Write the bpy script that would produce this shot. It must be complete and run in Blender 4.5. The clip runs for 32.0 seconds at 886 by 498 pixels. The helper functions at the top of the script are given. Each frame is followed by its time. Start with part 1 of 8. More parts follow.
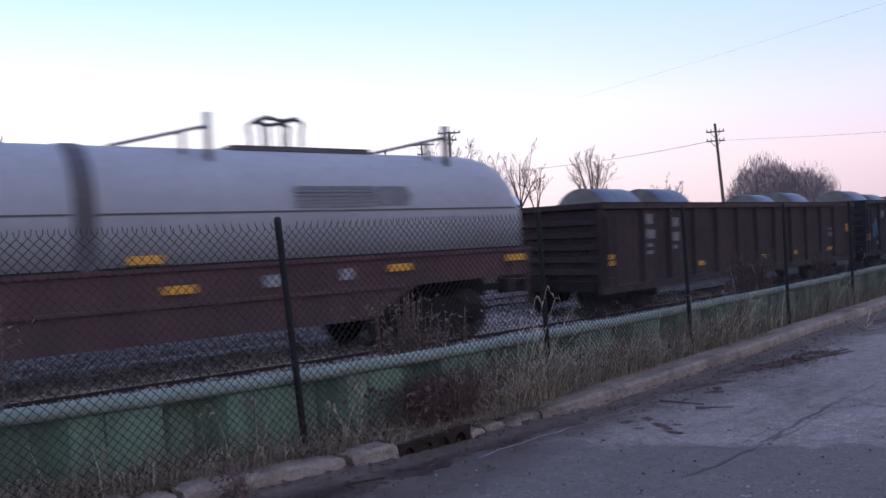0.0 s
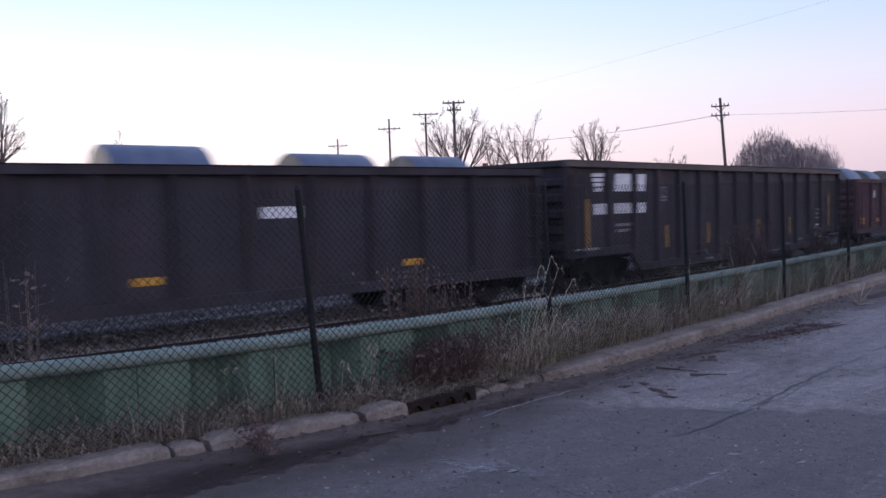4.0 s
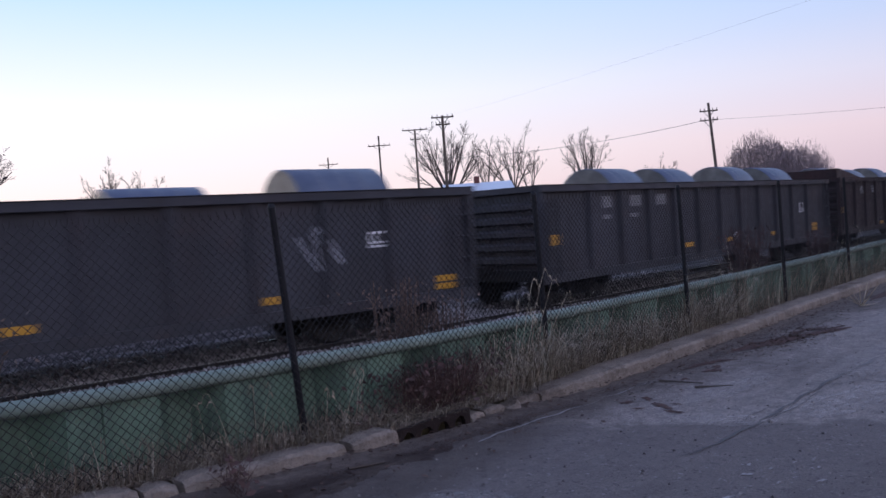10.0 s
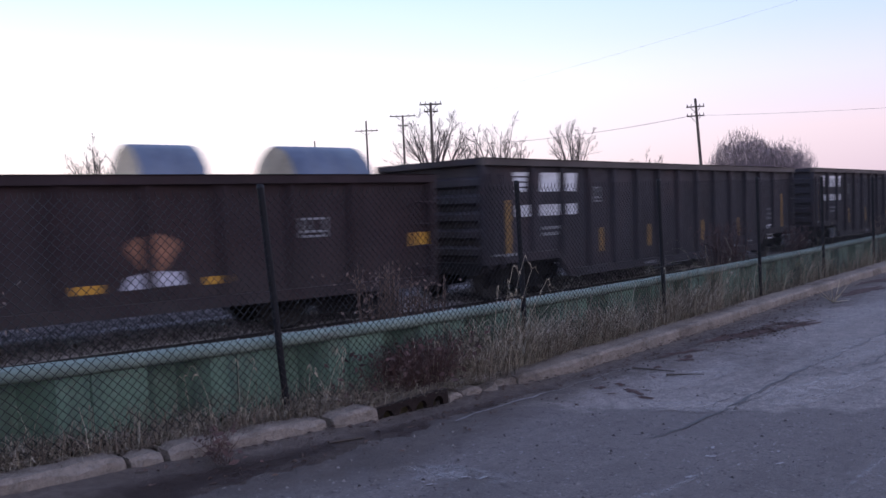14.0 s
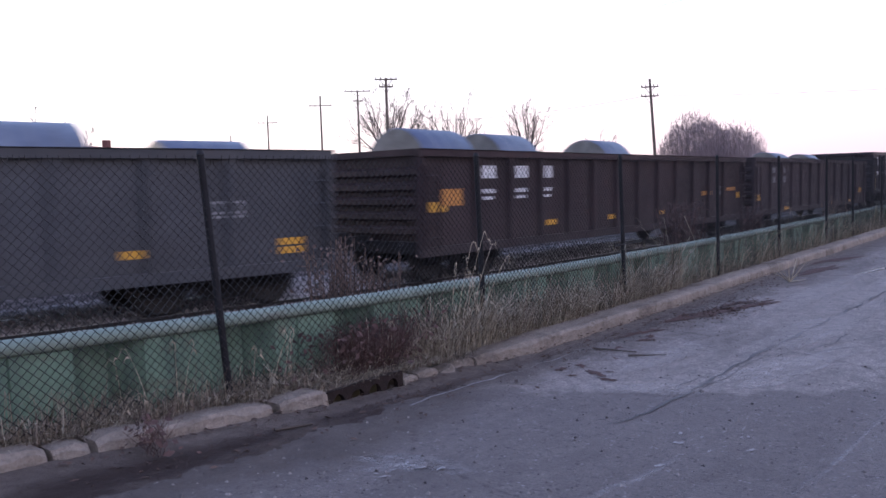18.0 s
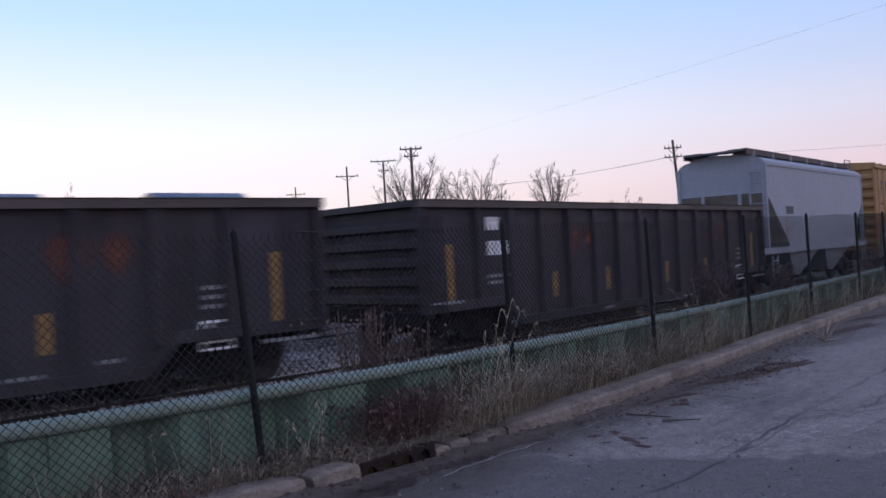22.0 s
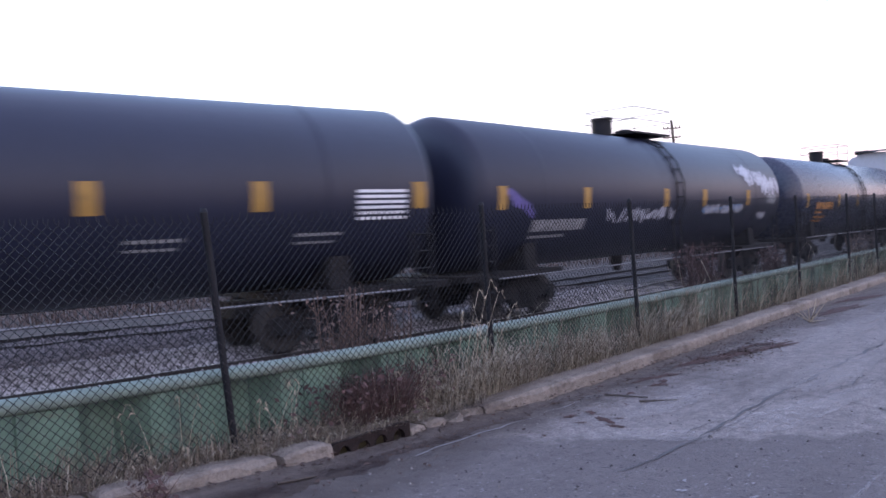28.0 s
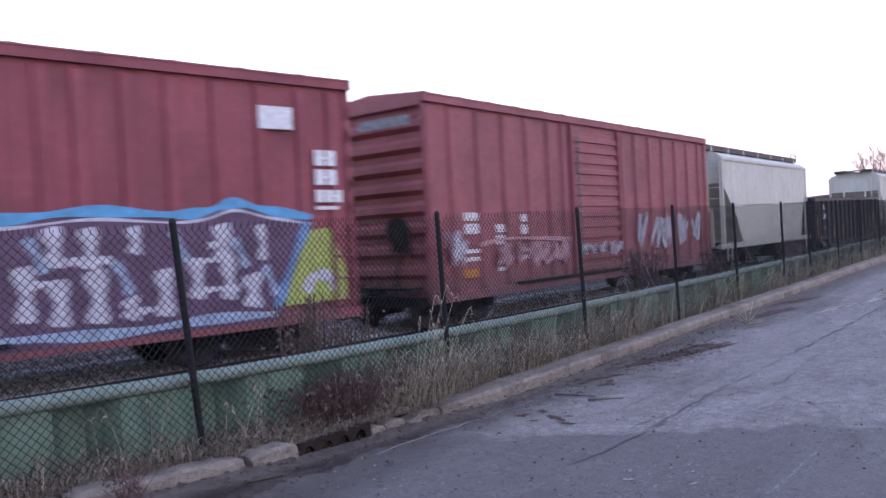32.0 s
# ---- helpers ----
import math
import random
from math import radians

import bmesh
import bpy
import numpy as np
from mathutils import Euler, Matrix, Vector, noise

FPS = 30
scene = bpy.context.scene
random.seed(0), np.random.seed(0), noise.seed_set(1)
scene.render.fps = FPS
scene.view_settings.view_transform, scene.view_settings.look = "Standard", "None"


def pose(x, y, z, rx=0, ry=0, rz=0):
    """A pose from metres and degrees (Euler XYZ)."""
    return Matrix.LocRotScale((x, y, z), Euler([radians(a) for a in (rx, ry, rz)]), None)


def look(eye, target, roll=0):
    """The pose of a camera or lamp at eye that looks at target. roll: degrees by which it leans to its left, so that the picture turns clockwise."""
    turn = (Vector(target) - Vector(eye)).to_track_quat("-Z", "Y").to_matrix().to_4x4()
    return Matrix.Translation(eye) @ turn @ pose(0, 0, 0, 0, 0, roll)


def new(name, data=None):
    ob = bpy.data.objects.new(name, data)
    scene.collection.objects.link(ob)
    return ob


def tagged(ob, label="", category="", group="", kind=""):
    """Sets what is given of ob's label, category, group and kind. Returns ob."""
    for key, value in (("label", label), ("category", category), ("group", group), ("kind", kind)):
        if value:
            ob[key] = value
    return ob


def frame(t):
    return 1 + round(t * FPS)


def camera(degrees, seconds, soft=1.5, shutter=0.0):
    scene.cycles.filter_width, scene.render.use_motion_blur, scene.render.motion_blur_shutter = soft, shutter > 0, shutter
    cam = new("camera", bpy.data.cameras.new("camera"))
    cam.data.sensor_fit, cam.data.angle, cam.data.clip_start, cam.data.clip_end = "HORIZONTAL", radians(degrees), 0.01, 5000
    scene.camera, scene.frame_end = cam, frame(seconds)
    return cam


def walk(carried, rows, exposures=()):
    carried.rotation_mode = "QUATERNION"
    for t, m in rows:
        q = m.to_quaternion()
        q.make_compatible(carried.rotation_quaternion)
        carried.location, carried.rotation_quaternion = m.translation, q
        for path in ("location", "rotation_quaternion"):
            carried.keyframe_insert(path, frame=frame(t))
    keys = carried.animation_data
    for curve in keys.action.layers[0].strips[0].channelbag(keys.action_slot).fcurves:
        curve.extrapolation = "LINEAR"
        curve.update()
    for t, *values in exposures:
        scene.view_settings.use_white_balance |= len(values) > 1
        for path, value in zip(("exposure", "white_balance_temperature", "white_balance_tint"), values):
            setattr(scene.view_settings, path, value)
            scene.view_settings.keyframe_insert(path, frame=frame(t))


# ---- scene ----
# The train comes along x and bears off on a gentle curve; the fence stands at y = 5.9, the track at y = 11.87.
PATH = [
    (0, (0.004, 0.993, 1.785), (7.133, 8.003, 1.579), -3.06),
    (0.5, (-0.183, 0.859, 1.802), (6.919, 7.894, 1.566), -3.11),
    (1, (-0.139, 0.785, 1.801), (6.911, 7.871, 1.531), -2.97),
    (1.5, (-0.381, 0.699, 1.811), (6.674, 7.778, 1.477), -2.35),
    (2, (-0.204, 0.734, 1.802), (6.841, 7.818, 1.382), -2.40),
    (2.5, (-0.380, 0.703, 1.802), (6.649, 7.798, 1.298), -2.15),
    (3, (-0.163, 0.787, 1.798), (6.844, 7.899, 1.225), -2.36),
    (3.5, (-0.331, 0.782, 1.796), (6.713, 7.855, 1.212), -2.20),
    (5.5, (0.137, 1.152, 1.756), (7.414, 7.992, 1.252), -1.73),
    (6, (0.209, 1.236, 1.743), (7.546, 8.012, 1.254), -1.52),
    (6.5, (0.331, 1.332, 1.738), (7.718, 8.054, 1.247), -1.86),
    (7, (0.313, 1.366, 1.736), (7.750, 8.036, 1.271), -1.96),
    (7.5, (0.470, 1.448, 1.742), (7.924, 8.105, 1.387), -2.65),
    (8, (0.313, 1.356, 1.742), (7.745, 8.044, 1.532), -2.89),
    (8.5, (0.171, 1.159, 1.749), (7.548, 7.910, 1.683), -4.25),
    (9, (0.054, 1.053, 1.757), (7.352, 7.887, 1.558), -4.36),
    (9.5, (-0.013, 1.015, 1.775), (7.211, 7.923, 1.447), -4.26),
    (10, (0.031, 1.029, 1.776), (7.187, 8.002, 1.378), -4.17),
    (10.5, (-0.108, 0.955, 1.793), (6.992, 7.985, 1.384), -4.03),
    (11, (-0.007, 0.979, 1.785), (7.053, 8.048, 1.369), -3.94),
    (11.5, (-0.157, 0.912, 1.790), (6.905, 7.979, 1.364), -3.77),
    (12, (-0.033, 0.945, 1.781), (7.045, 7.995, 1.334), -3.74),
    (12.5, (-0.180, 0.880, 1.785), (6.947, 7.879, 1.319), -3.53),
    (13, (-0.057, 0.921, 1.773), (7.110, 7.877, 1.274), -3.48),
    (13.5, (-0.205, 0.855, 1.773), (7.018, 7.750, 1.244), -2.95),
    (14, (-0.093, 0.895, 1.759), (7.186, 7.730, 1.196), -2.45),
    (14.5, (-0.171, 0.888, 1.758), (7.160, 7.662, 1.158), -1.66),
    (16.5, (0.103, 1.093, 1.715), (7.632, 7.616, 0.848), -0.73),
    (17, (0.135, 1.129, 1.713), (7.697, 7.610, 0.817), -1.02),
    (17.5, (0.179, 1.165, 1.707), (7.777, 7.607, 0.828), -1.37),
    (18, (0.174, 1.162, 1.713), (7.807, 7.565, 0.853), -1.78),
    (18.5, (0.214, 1.191, 1.720), (7.878, 7.559, 0.876), -2.23),
    (19, (0.222, 1.215, 1.716), (7.909, 7.559, 0.909), -2.36),
    (19.5, (0.264, 1.254, 1.720), (7.960, 7.593, 0.946), -2.69),
    (20, (0.256, 1.264, 1.719), (7.948, 7.612, 0.993), -2.86),
    (20.5, (0.321, 1.235, 1.708), (8.027, 7.566, 0.982), -3.53),
    (21, (0.162, 1.145, 1.716), (7.726, 7.654, 1.079), -3.67),
    (21.5, (0.160, 1.126, 1.735), (7.605, 7.793, 1.390), -3.69),
    (22, (0.114, 1.111, 1.746), (7.574, 7.770, 1.718), -3.37),
    (22.5, (0.085, 0.990, 1.746), (7.507, 7.689, 1.935), -3.33),
    (23, (0.076, 0.896, 1.749), (7.665, 7.405, 1.978), -3.01),
    (23.5, (0.110, 0.955, 1.744), (7.687, 7.480, 1.857), -3.41),
    (24, (0.089, 1.030, 1.740), (7.447, 7.801, 1.675), -4.18),
    (24.5, (0.076, 0.984, 1.738), (7.417, 7.771, 1.500), -4.69),
    (25, (0.120, 0.963, 1.736), (7.602, 7.586, 1.335), -3.95),
    (25.5, (0.103, 0.899, 1.727), (7.790, 7.272, 1.186), -3.93),
    (27.5, (0.157, 0.977, 1.736), (7.593, 7.653, 1.352), -3.23),
    (28, (0.251, 0.961, 1.739), (7.700, 7.627, 1.465), -3.23),
    (28.5, (0.289, 0.915, 1.744), (7.821, 7.488, 1.508), -3.34),
    (29, (0.279, 0.918, 1.751), (7.964, 7.311, 1.508), -3.09),
    (29.5, (0.285, 0.858, 1.755), (8.073, 7.127, 1.549), -3.03),
    (30, (0.336, 0.825, 1.759), (8.217, 6.978, 1.599), -3.11),
    (30.5, (0.319, 0.809, 1.762), (8.242, 6.909, 1.638), -3.05),
    (31, (0.251, 0.785, 1.760), (8.176, 6.882, 1.648), -3.22),
    (31.5, (-0.001, 0.769, 1.758), (7.865, 6.942, 1.598), -2.70),
    (32, (-0.038, 0.819, 1.757), (7.824, 6.995, 1.530), -3.39),]
EXPOSURES = [(0, 0.39, 6000, 11), (2, 0.27, 5880, 11), (3, 0.33, 5950, 11), (6, 0.31, 5890, 11), (7, 0.37, 5920, 11), (9, 0.04, 5850, 10), (10, 0.16, 5950, 11), (11, 0.21, 5790, 10), (12, 0.3, 6100, 12), (13, 0.28, 5820, 11), (14.5, 0.53, 6000, 11), (17, 1.09, 6150, 12), (19, 0.68, 6010, 11), (20, 0.67, 5980, 11), (21, 0.83, 6070, 11), (22, 0.15, 6000, 10), (23, -0.19, 6000, 9), (24, -0.11, 6250, 5), (25, 0.77, 5800, 8), (27.5, 1.23, 6150, 10), (29, 1.17, 6150, 10), (30, 0.93, 6150, 9), (31, 0.65, 6100, 8), (32, 1.17, 6100, 8)]
cam = camera(57.76, 32.0, soft=1.55, shutter=0.33)
walk(cam, [(t, look(eye, target, roll)) for t, eye, target, roll in PATH], EXPOSURES)

SPEED, LEAD = 16.9, 1.15
TRACK_Y = 11.87
# the track: straight beyond CURVE_END, then an arc of this radius, then straight again from CURVE_START on
RADIUS, CURVE_END, CURVE_START = 98.0, 19.2, -6.0


def track_at(s):
    """Place and heading of the track's middle, s metres along it; s is x on the far straight."""
    if s >= CURVE_END:
        return s, TRACK_Y, 0.0
    a = (CURVE_END - max(s, CURVE_START)) / RADIUS
    x, y = CURVE_END - RADIUS * math.sin(a), TRACK_Y + RADIUS * (1 - math.cos(a))
    over = min(0.0, s - CURVE_START)
    return x + over * math.cos(a), y - over * math.sin(a), -a


def track_y(x):
    """The track's middle at x."""
    far = CURVE_END - RADIUS * math.sin((CURVE_END - CURVE_START) / RADIUS)
    if x >= CURVE_END:
        return TRACK_Y
    if x >= far:
        return TRACK_Y + RADIUS - math.sqrt(RADIUS ** 2 - (CURVE_END - x) ** 2)
    _, y, a = track_at(CURVE_START)
    return y + (x - far) * math.tan(a)


def rail_z(x):
    """Top of the rails, which fall a little along the line."""
    return -0.205 - 0.0107 * (max(-40.0, min(x, 42.0)) - 10.0)


# ---- light: dusk sky, the glow of the sunset beyond the train ----
SUN_AZ, SUN_EL = radians(96), radians(2.5)
world = bpy.data.worlds.new("dusk")
scene.world = world
world.use_nodes = True
wt = world.node_tree
wt.nodes.clear()


def wnode(kind, **values):
    n = wt.nodes.new(kind)
    for key, value in values.items():
        n.inputs[key].default_value = value
    return n


def ramp(tree, stops, mode="EASE"):
    n = tree.nodes.new("ShaderNodeValToRGB")
    n.color_ramp.interpolation = mode
    el = n.color_ramp.elements
    while len(el) < len(stops):
        el.new(0.5)
    for e, (p, c) in zip(el, stops):
        e.position, e.color = p, (*c, 1)
    return n


w_out = wnode("ShaderNodeOutputWorld")
w_bg = wnode("ShaderNodeBackground", Strength=1.0)
w_co = wnode("ShaderNodeTexCoord")
w_xyz = wnode("ShaderNodeSeparateXYZ")
wt.links.new(w_co.outputs["Generated"], w_xyz.inputs[0])
# the side of the sunset and the side away from it, each by height
glow = ramp(wt, [(0.0, (1.1, 0.82, 0.74)), (0.06, (1.1, 0.92, 0.88)), (0.15, (1.05, 1.02, 1.05)), (0.28, (0.60, 0.80, 1.10)), (0.5, (0.44, 0.62, 1.04)), (0.75, (0.58, 0.69, 1.1)), (1.0, (0.52, 0.59, 0.97))], "LINEAR")
belt = ramp(wt, [(0.0, (0.64, 0.48, 0.55)), (0.07, (0.82, 0.62, 0.66)), (0.13, (0.74, 0.68, 0.79)), (0.19, (0.57, 0.64, 0.85)), (0.28, (0.46, 0.61, 0.95)), (0.5, (0.46, 0.60, 0.98)), (0.75, (0.58, 0.68, 1.1)), (1.0, (0.52, 0.59, 0.97))], "LINEAR")
side = wnode("ShaderNodeVectorMath")
side.operation = "DOT_PRODUCT"
side.inputs[1].default_value = (math.cos(SUN_AZ), math.sin(SUN_AZ), 0)
wt.links.new(w_co.outputs["Generated"], side.inputs[0])
span = wnode("ShaderNodeMapRange")
span.interpolation_type = "SMOOTHSTEP"
span.inputs["From Min"].default_value, span.inputs["From Max"].default_value = -0.1, 0.95
wt.links.new(side.outputs["Value"], span.inputs["Value"])
for r in (glow, belt):
    wt.links.new(w_xyz.outputs["Z"], r.inputs[0])
w_mix = wnode("ShaderNodeMix")
w_mix.data_type = "RGBA"
wt.links.new(span.outputs[0], w_mix.inputs["Factor"])
# the pink band that stands opposite the sunset
east = ramp(wt, [(0.0, (0.9, 0.72, 0.8)), (0.1, (1.3, 1.02, 1.08)), (0.25, (1.2, 1.1, 1.28)), (0.5, (0.82, 0.86, 1.2)), (1.0, (0.52, 0.59, 0.97))], "LINEAR")
wt.links.new(w_xyz.outputs["Z"], east.inputs[0])
back = wnode("ShaderNodeMapRange")
back.interpolation_type = "SMOOTHSTEP"
back.inputs["From Min"].default_value, back.inputs["From Max"].default_value = -0.1, -0.7
wt.links.new(side.outputs["Value"], back.inputs["Value"])
w_east = wnode("ShaderNodeMix")
w_east.data_type = "RGBA"
wt.links.new(back.outputs[0], w_east.inputs["Factor"])
wt.links.new(belt.outputs[0], w_east.inputs["A"])
wt.links.new(east.outputs[0], w_east.inputs["B"])
wt.links.new(w_east.outputs["Result"], w_mix.inputs["A"])
wt.links.new(glow.outputs[0], w_mix.inputs["B"])
sky = wt.nodes.new("ShaderNodeTexSky")
sky.sky_type, sky.sun_disc = "NISHITA", False
sky.sun_elevation, sky.sun_rotation = SUN_EL, radians(90) - SUN_AZ
dim = wnode("ShaderNodeVectorMath")
dim.operation = "SCALE"
dim.inputs["Scale"].default_value = 0.10
wt.links.new(sky.outputs[0], dim.inputs[0])
w_both = wnode("ShaderNodeMix", Factor=0.85)
w_both.data_type = "RGBA"
w_both.inputs["Factor"].default_value = 0.88
wt.links.new(dim.outputs[0], w_both.inputs["A"])
wt.links.new(w_mix.outputs["Result"], w_both.inputs["B"])
wt.links.new(w_both.outputs["Result"], w_bg.inputs["Color"])
wt.links.new(w_bg.outputs[0], w_out.inputs[0])

sun_data = bpy.data.lights.new("sun", "SUN")
sun_data.energy, sun_data.angle, sun_data.color = 0.5, radians(12), (1.0, 0.82, 0.66)
sun = new("sun", sun_data)
sun.matrix_world = look((0, 0, 0), (-math.cos(SUN_AZ) * math.cos(SUN_EL), -math.sin(SUN_AZ) * math.cos(SUN_EL), -math.sin(SUN_EL)))

# ---- materials ----
class Nodes:
    """A small builder for node materials."""

    def __init__(self, name, rough=0.6, metal=0.0):
        self.mat = bpy.data.materials.new(name)
        self.mat.use_nodes = True
        self.tree = self.mat.node_tree
        self.bsdf = self.tree.nodes["Principled BSDF"]
        self.bsdf.inputs["Roughness"].default_value = rough
        self.bsdf.inputs["Metallic"].default_value = metal
        self.co = self.tree.nodes.new("ShaderNodeTexCoord")

    def link(self, a, b):
        self.tree.links.new(a, b)

    def coords(self, scale=(1, 1, 1), world=False, turn=0.0, seed=0.0):
        m = self.tree.nodes.new("ShaderNodeMapping")
        m.inputs["Scale"].default_value = scale
        m.inputs["Rotation"].default_value = (0, 0, turn)
        m.inputs["Location"].default_value = (seed, seed * 0.7, seed * 0.3)
        if world:
            g = self.tree.nodes.new("ShaderNodeNewGeometry")
            self.link(g.outputs["Position"], m.inputs[0])
        else:
            self.link(self.co.outputs["Object"], m.inputs[0])
        return m.outputs[0]

    def noise(self, co, scale, detail=5.0, rough=0.6, lo=0.35, hi=0.65):
        n = self.tree.nodes.new("ShaderNodeTexNoise")
        n.inputs["Scale"].default_value, n.inputs["Detail"].default_value, n.inputs["Roughness"].default_value = scale, detail, rough
        self.link(co, n.inputs["Vector"])
        return self.clamp(n.outputs["Fac"], lo, hi)

    def clamp(self, value, lo, hi, out_lo=0.0, out_hi=1.0):
        m = self.tree.nodes.new("ShaderNodeMapRange")
        for k, v in (("From Min", lo), ("From Max", hi), ("To Min", out_lo), ("To Max", out_hi)):
            m.inputs[k].default_value = v
        self.link(value, m.inputs["Value"])
        return m.outputs[0]

    def voronoi(self, co, scale, feature="F1", out="Distance"):
        n = self.tree.nodes.new("ShaderNodeTexVoronoi")
        n.feature = feature
        n.inputs["Scale"].default_value = scale
        self.link(co, n.inputs["Vector"])
        return n.outputs[out]

    def mix(self, fac, a, b, mode="MIX"):
        m = self.tree.nodes.new("ShaderNodeMix")
        m.data_type, m.blend_type = "RGBA", mode
        for key, v in (("Factor", fac), ("A", a), ("B", b)):
            if isinstance(v, tuple):
                m.inputs[key].default_value = (*v, 1)
            elif isinstance(v, (int, float)):
                m.inputs[key].default_value = v
            else:
                self.link(v, m.inputs[key])
        return m.outputs["Result"]

    def mul(self, a, b):
        m = self.tree.nodes.new("ShaderNodeMath")
        m.operation = "MULTIPLY"
        for i, v in enumerate((a, b)):
            if isinstance(v, (int, float)):
                m.inputs[i].default_value = v
            else:
                self.link(v, m.inputs[i])
        return m.outputs[0]

    def random(self):
        return self.tree.nodes.new("ShaderNodeObjectInfo").outputs["Random"]

    def island(self):
        return self.tree.nodes.new("ShaderNodeNewGeometry").outputs["Random Per Island"]

    def shifted(self, co):
        """Each object takes its own stretch of the pattern."""
        m = self.tree.nodes.new("ShaderNodeVectorMath")
        self.link(co, m.inputs[0])
        self.link(self.mul(self.random(), 40.0), m.inputs[1])
        return m.outputs[0]

    def colour(self, out):
        self.link(out, self.bsdf.inputs["Base Color"])
        return self

    def rough(self, out):
        self.link(out, self.bsdf.inputs["Roughness"])
        return self

    def bump(self, height, strength=0.3, distance=0.01):
        b = self.tree.nodes.new("ShaderNodeBump")
        b.inputs["Strength"].default_value, b.inputs["Distance"].default_value = strength, distance
        self.link(height, b.inputs["Height"])
        self.link(b.outputs[0], self.bsdf.inputs["Normal"])
        return self


def scaled(c, k):
    return tuple(min(1.0, v * k) for v in c)


def car_paint(name, colour, rust=0.35, grime=0.5, rough=0.62, streak=0.5, seed=0.0, bleach=1.0, dent=0.35, patchy=0.28, bloom=0.0, soot=0.0, sheen=0.5):
    """Weathered paint on steel: run-down streaks, rust blooms, road film and dents."""
    n = Nodes(name, rough)
    flat, down = n.shifted(n.coords(seed=seed)), n.shifted(n.coords((3.0, 3.0, 0.22), seed=seed))
    big = n.noise(flat, 0.7, 4, lo=0.3, hi=0.7)
    fine = n.noise(flat, 9.0, 6, lo=0.3, hi=0.7)
    runs = n.noise(down, 2.2, 5, lo=0.42, hi=0.75)
    base = n.mix(big, scaled(colour, 1 - patchy), scaled(colour, (1 + patchy * 0.9) * bleach))
    base = n.mix(n.mul(fine, 0.25), base, scaled(colour, 0.6))
    base = n.mix(n.mul(runs, streak * 0.55), base, scaled((0.05, 0.043, 0.042), 1.0))
    if bloom:
        warm = n.mul(n.noise(flat, 0.42, 5, 0.6, lo=0.5, hi=0.72), n.noise(flat, 3.5, 5, 0.7, lo=0.25, hi=0.6))
        base = n.mix(n.mul(warm, bloom), base, (0.085, 0.036, 0.027))
    if soot:
        base = n.mix(n.mul(n.noise(down, 0.8, 6, 0.65, lo=0.42, hi=0.62), soot), base, scaled(colour, 0.35))
    spots = n.noise(flat, 2.6, 8, 0.72, lo=0.60, hi=0.72)
    base = n.mix(n.mul(spots, rust), base, (0.105, 0.042, 0.024))
    xyz = n.tree.nodes.new("ShaderNodeSeparateXYZ")
    n.link(n.co.outputs["Object"], xyz.inputs[0])
    film = n.clamp(xyz.outputs["Z"], 1.5, 0.4)
    patch = n.noise(flat, 1.6, 5, lo=0.25, hi=0.6)
    base = n.mix(n.mul(n.mul(film, patch), grime), base, (0.062, 0.054, 0.05))
    n.colour(base)
    n.bsdf.inputs["Specular IOR Level"].default_value = sheen
    n.rough(n.clamp(fine, 0, 1, rough - 0.25 * dent, min(1.0, rough + 0.03 + 0.37 * dent)))
    dents = n.noise(flat, 1.9, 3, lo=0.2, hi=0.8)
    return n.bump(dents, dent, 0.02).mat


def plain(name, colour, rough=0.6, metal=0.0, vary=0.25, scale=6.0, bump=0.15, world=False):
    n = Nodes(name, rough, metal)
    co = n.coords(world=world)
    a = n.noise(co, scale, 5, lo=0.3, hi=0.7)
    b = n.noise(co, scale * 7, 4, lo=0.3, hi=0.7)
    c = n.mix(a, scaled(colour, 1 - vary), scaled(colour, 1 + vary))
    n.colour(n.mix(n.mul(b, 0.3), c, scaled(colour, 0.6)))
    n.rough(n.clamp(b, 0, 1, max(0.05, rough - 0.08), min(1, rough + 0.1)))
    return n.bump(b, bump, 0.006).mat


# rolling stock
M_RED = car_paint("oxide_red_paint", (0.1, 0.045, 0.054), rust=0.25, streak=0.4, seed=3, sheen=0.3, soot=0.3)
M_BROWN = car_paint("brown_paint", (0.074, 0.036, 0.041), rust=0.35, streak=0.5, seed=5, sheen=0.25, soot=0.4, bloom=0.3)
M_MAROON = car_paint("dull_brown_paint", (0.031, 0.0185, 0.0215), rust=0.3, streak=0.5, seed=8, sheen=0.2, soot=0.4, bloom=0.3)
M_BLACK = car_paint("faded_black_paint", (0.036, 0.033, 0.042), rust=0.2, grime=0.3, streak=0.25, seed=11, sheen=0.22, bloom=0.4, soot=0.6)
M_CHORD = car_paint("dusty_brown_chord_paint", (0.085, 0.07, 0.066), rust=0.3, grime=0.2, streak=0.2, seed=12, sheen=0.2)
M_UMBER = car_paint("dark_umber_paint", (0.043, 0.029, 0.035), rust=0.3, streak=0.5, seed=6, sheen=0.22, soot=0.4, bloom=0.3)
M_GREY = car_paint("slate_grey_paint", (0.042, 0.043, 0.054), rust=0.3, grime=0.35, streak=0.4, seed=14, sheen=0.3, bloom=0.25, soot=0.4)
M_NAVY = car_paint("dark_blue_black_paint", (0.019, 0.021, 0.030), rust=0.15, grime=0.2, streak=0.2, seed=16, sheen=0.15, bloom=0.3, soot=0.5)
M_SLATE = car_paint("blue_grey_paint", (0.033, 0.035, 0.043), rust=0.12, grime=0.3, streak=0.3, seed=17)
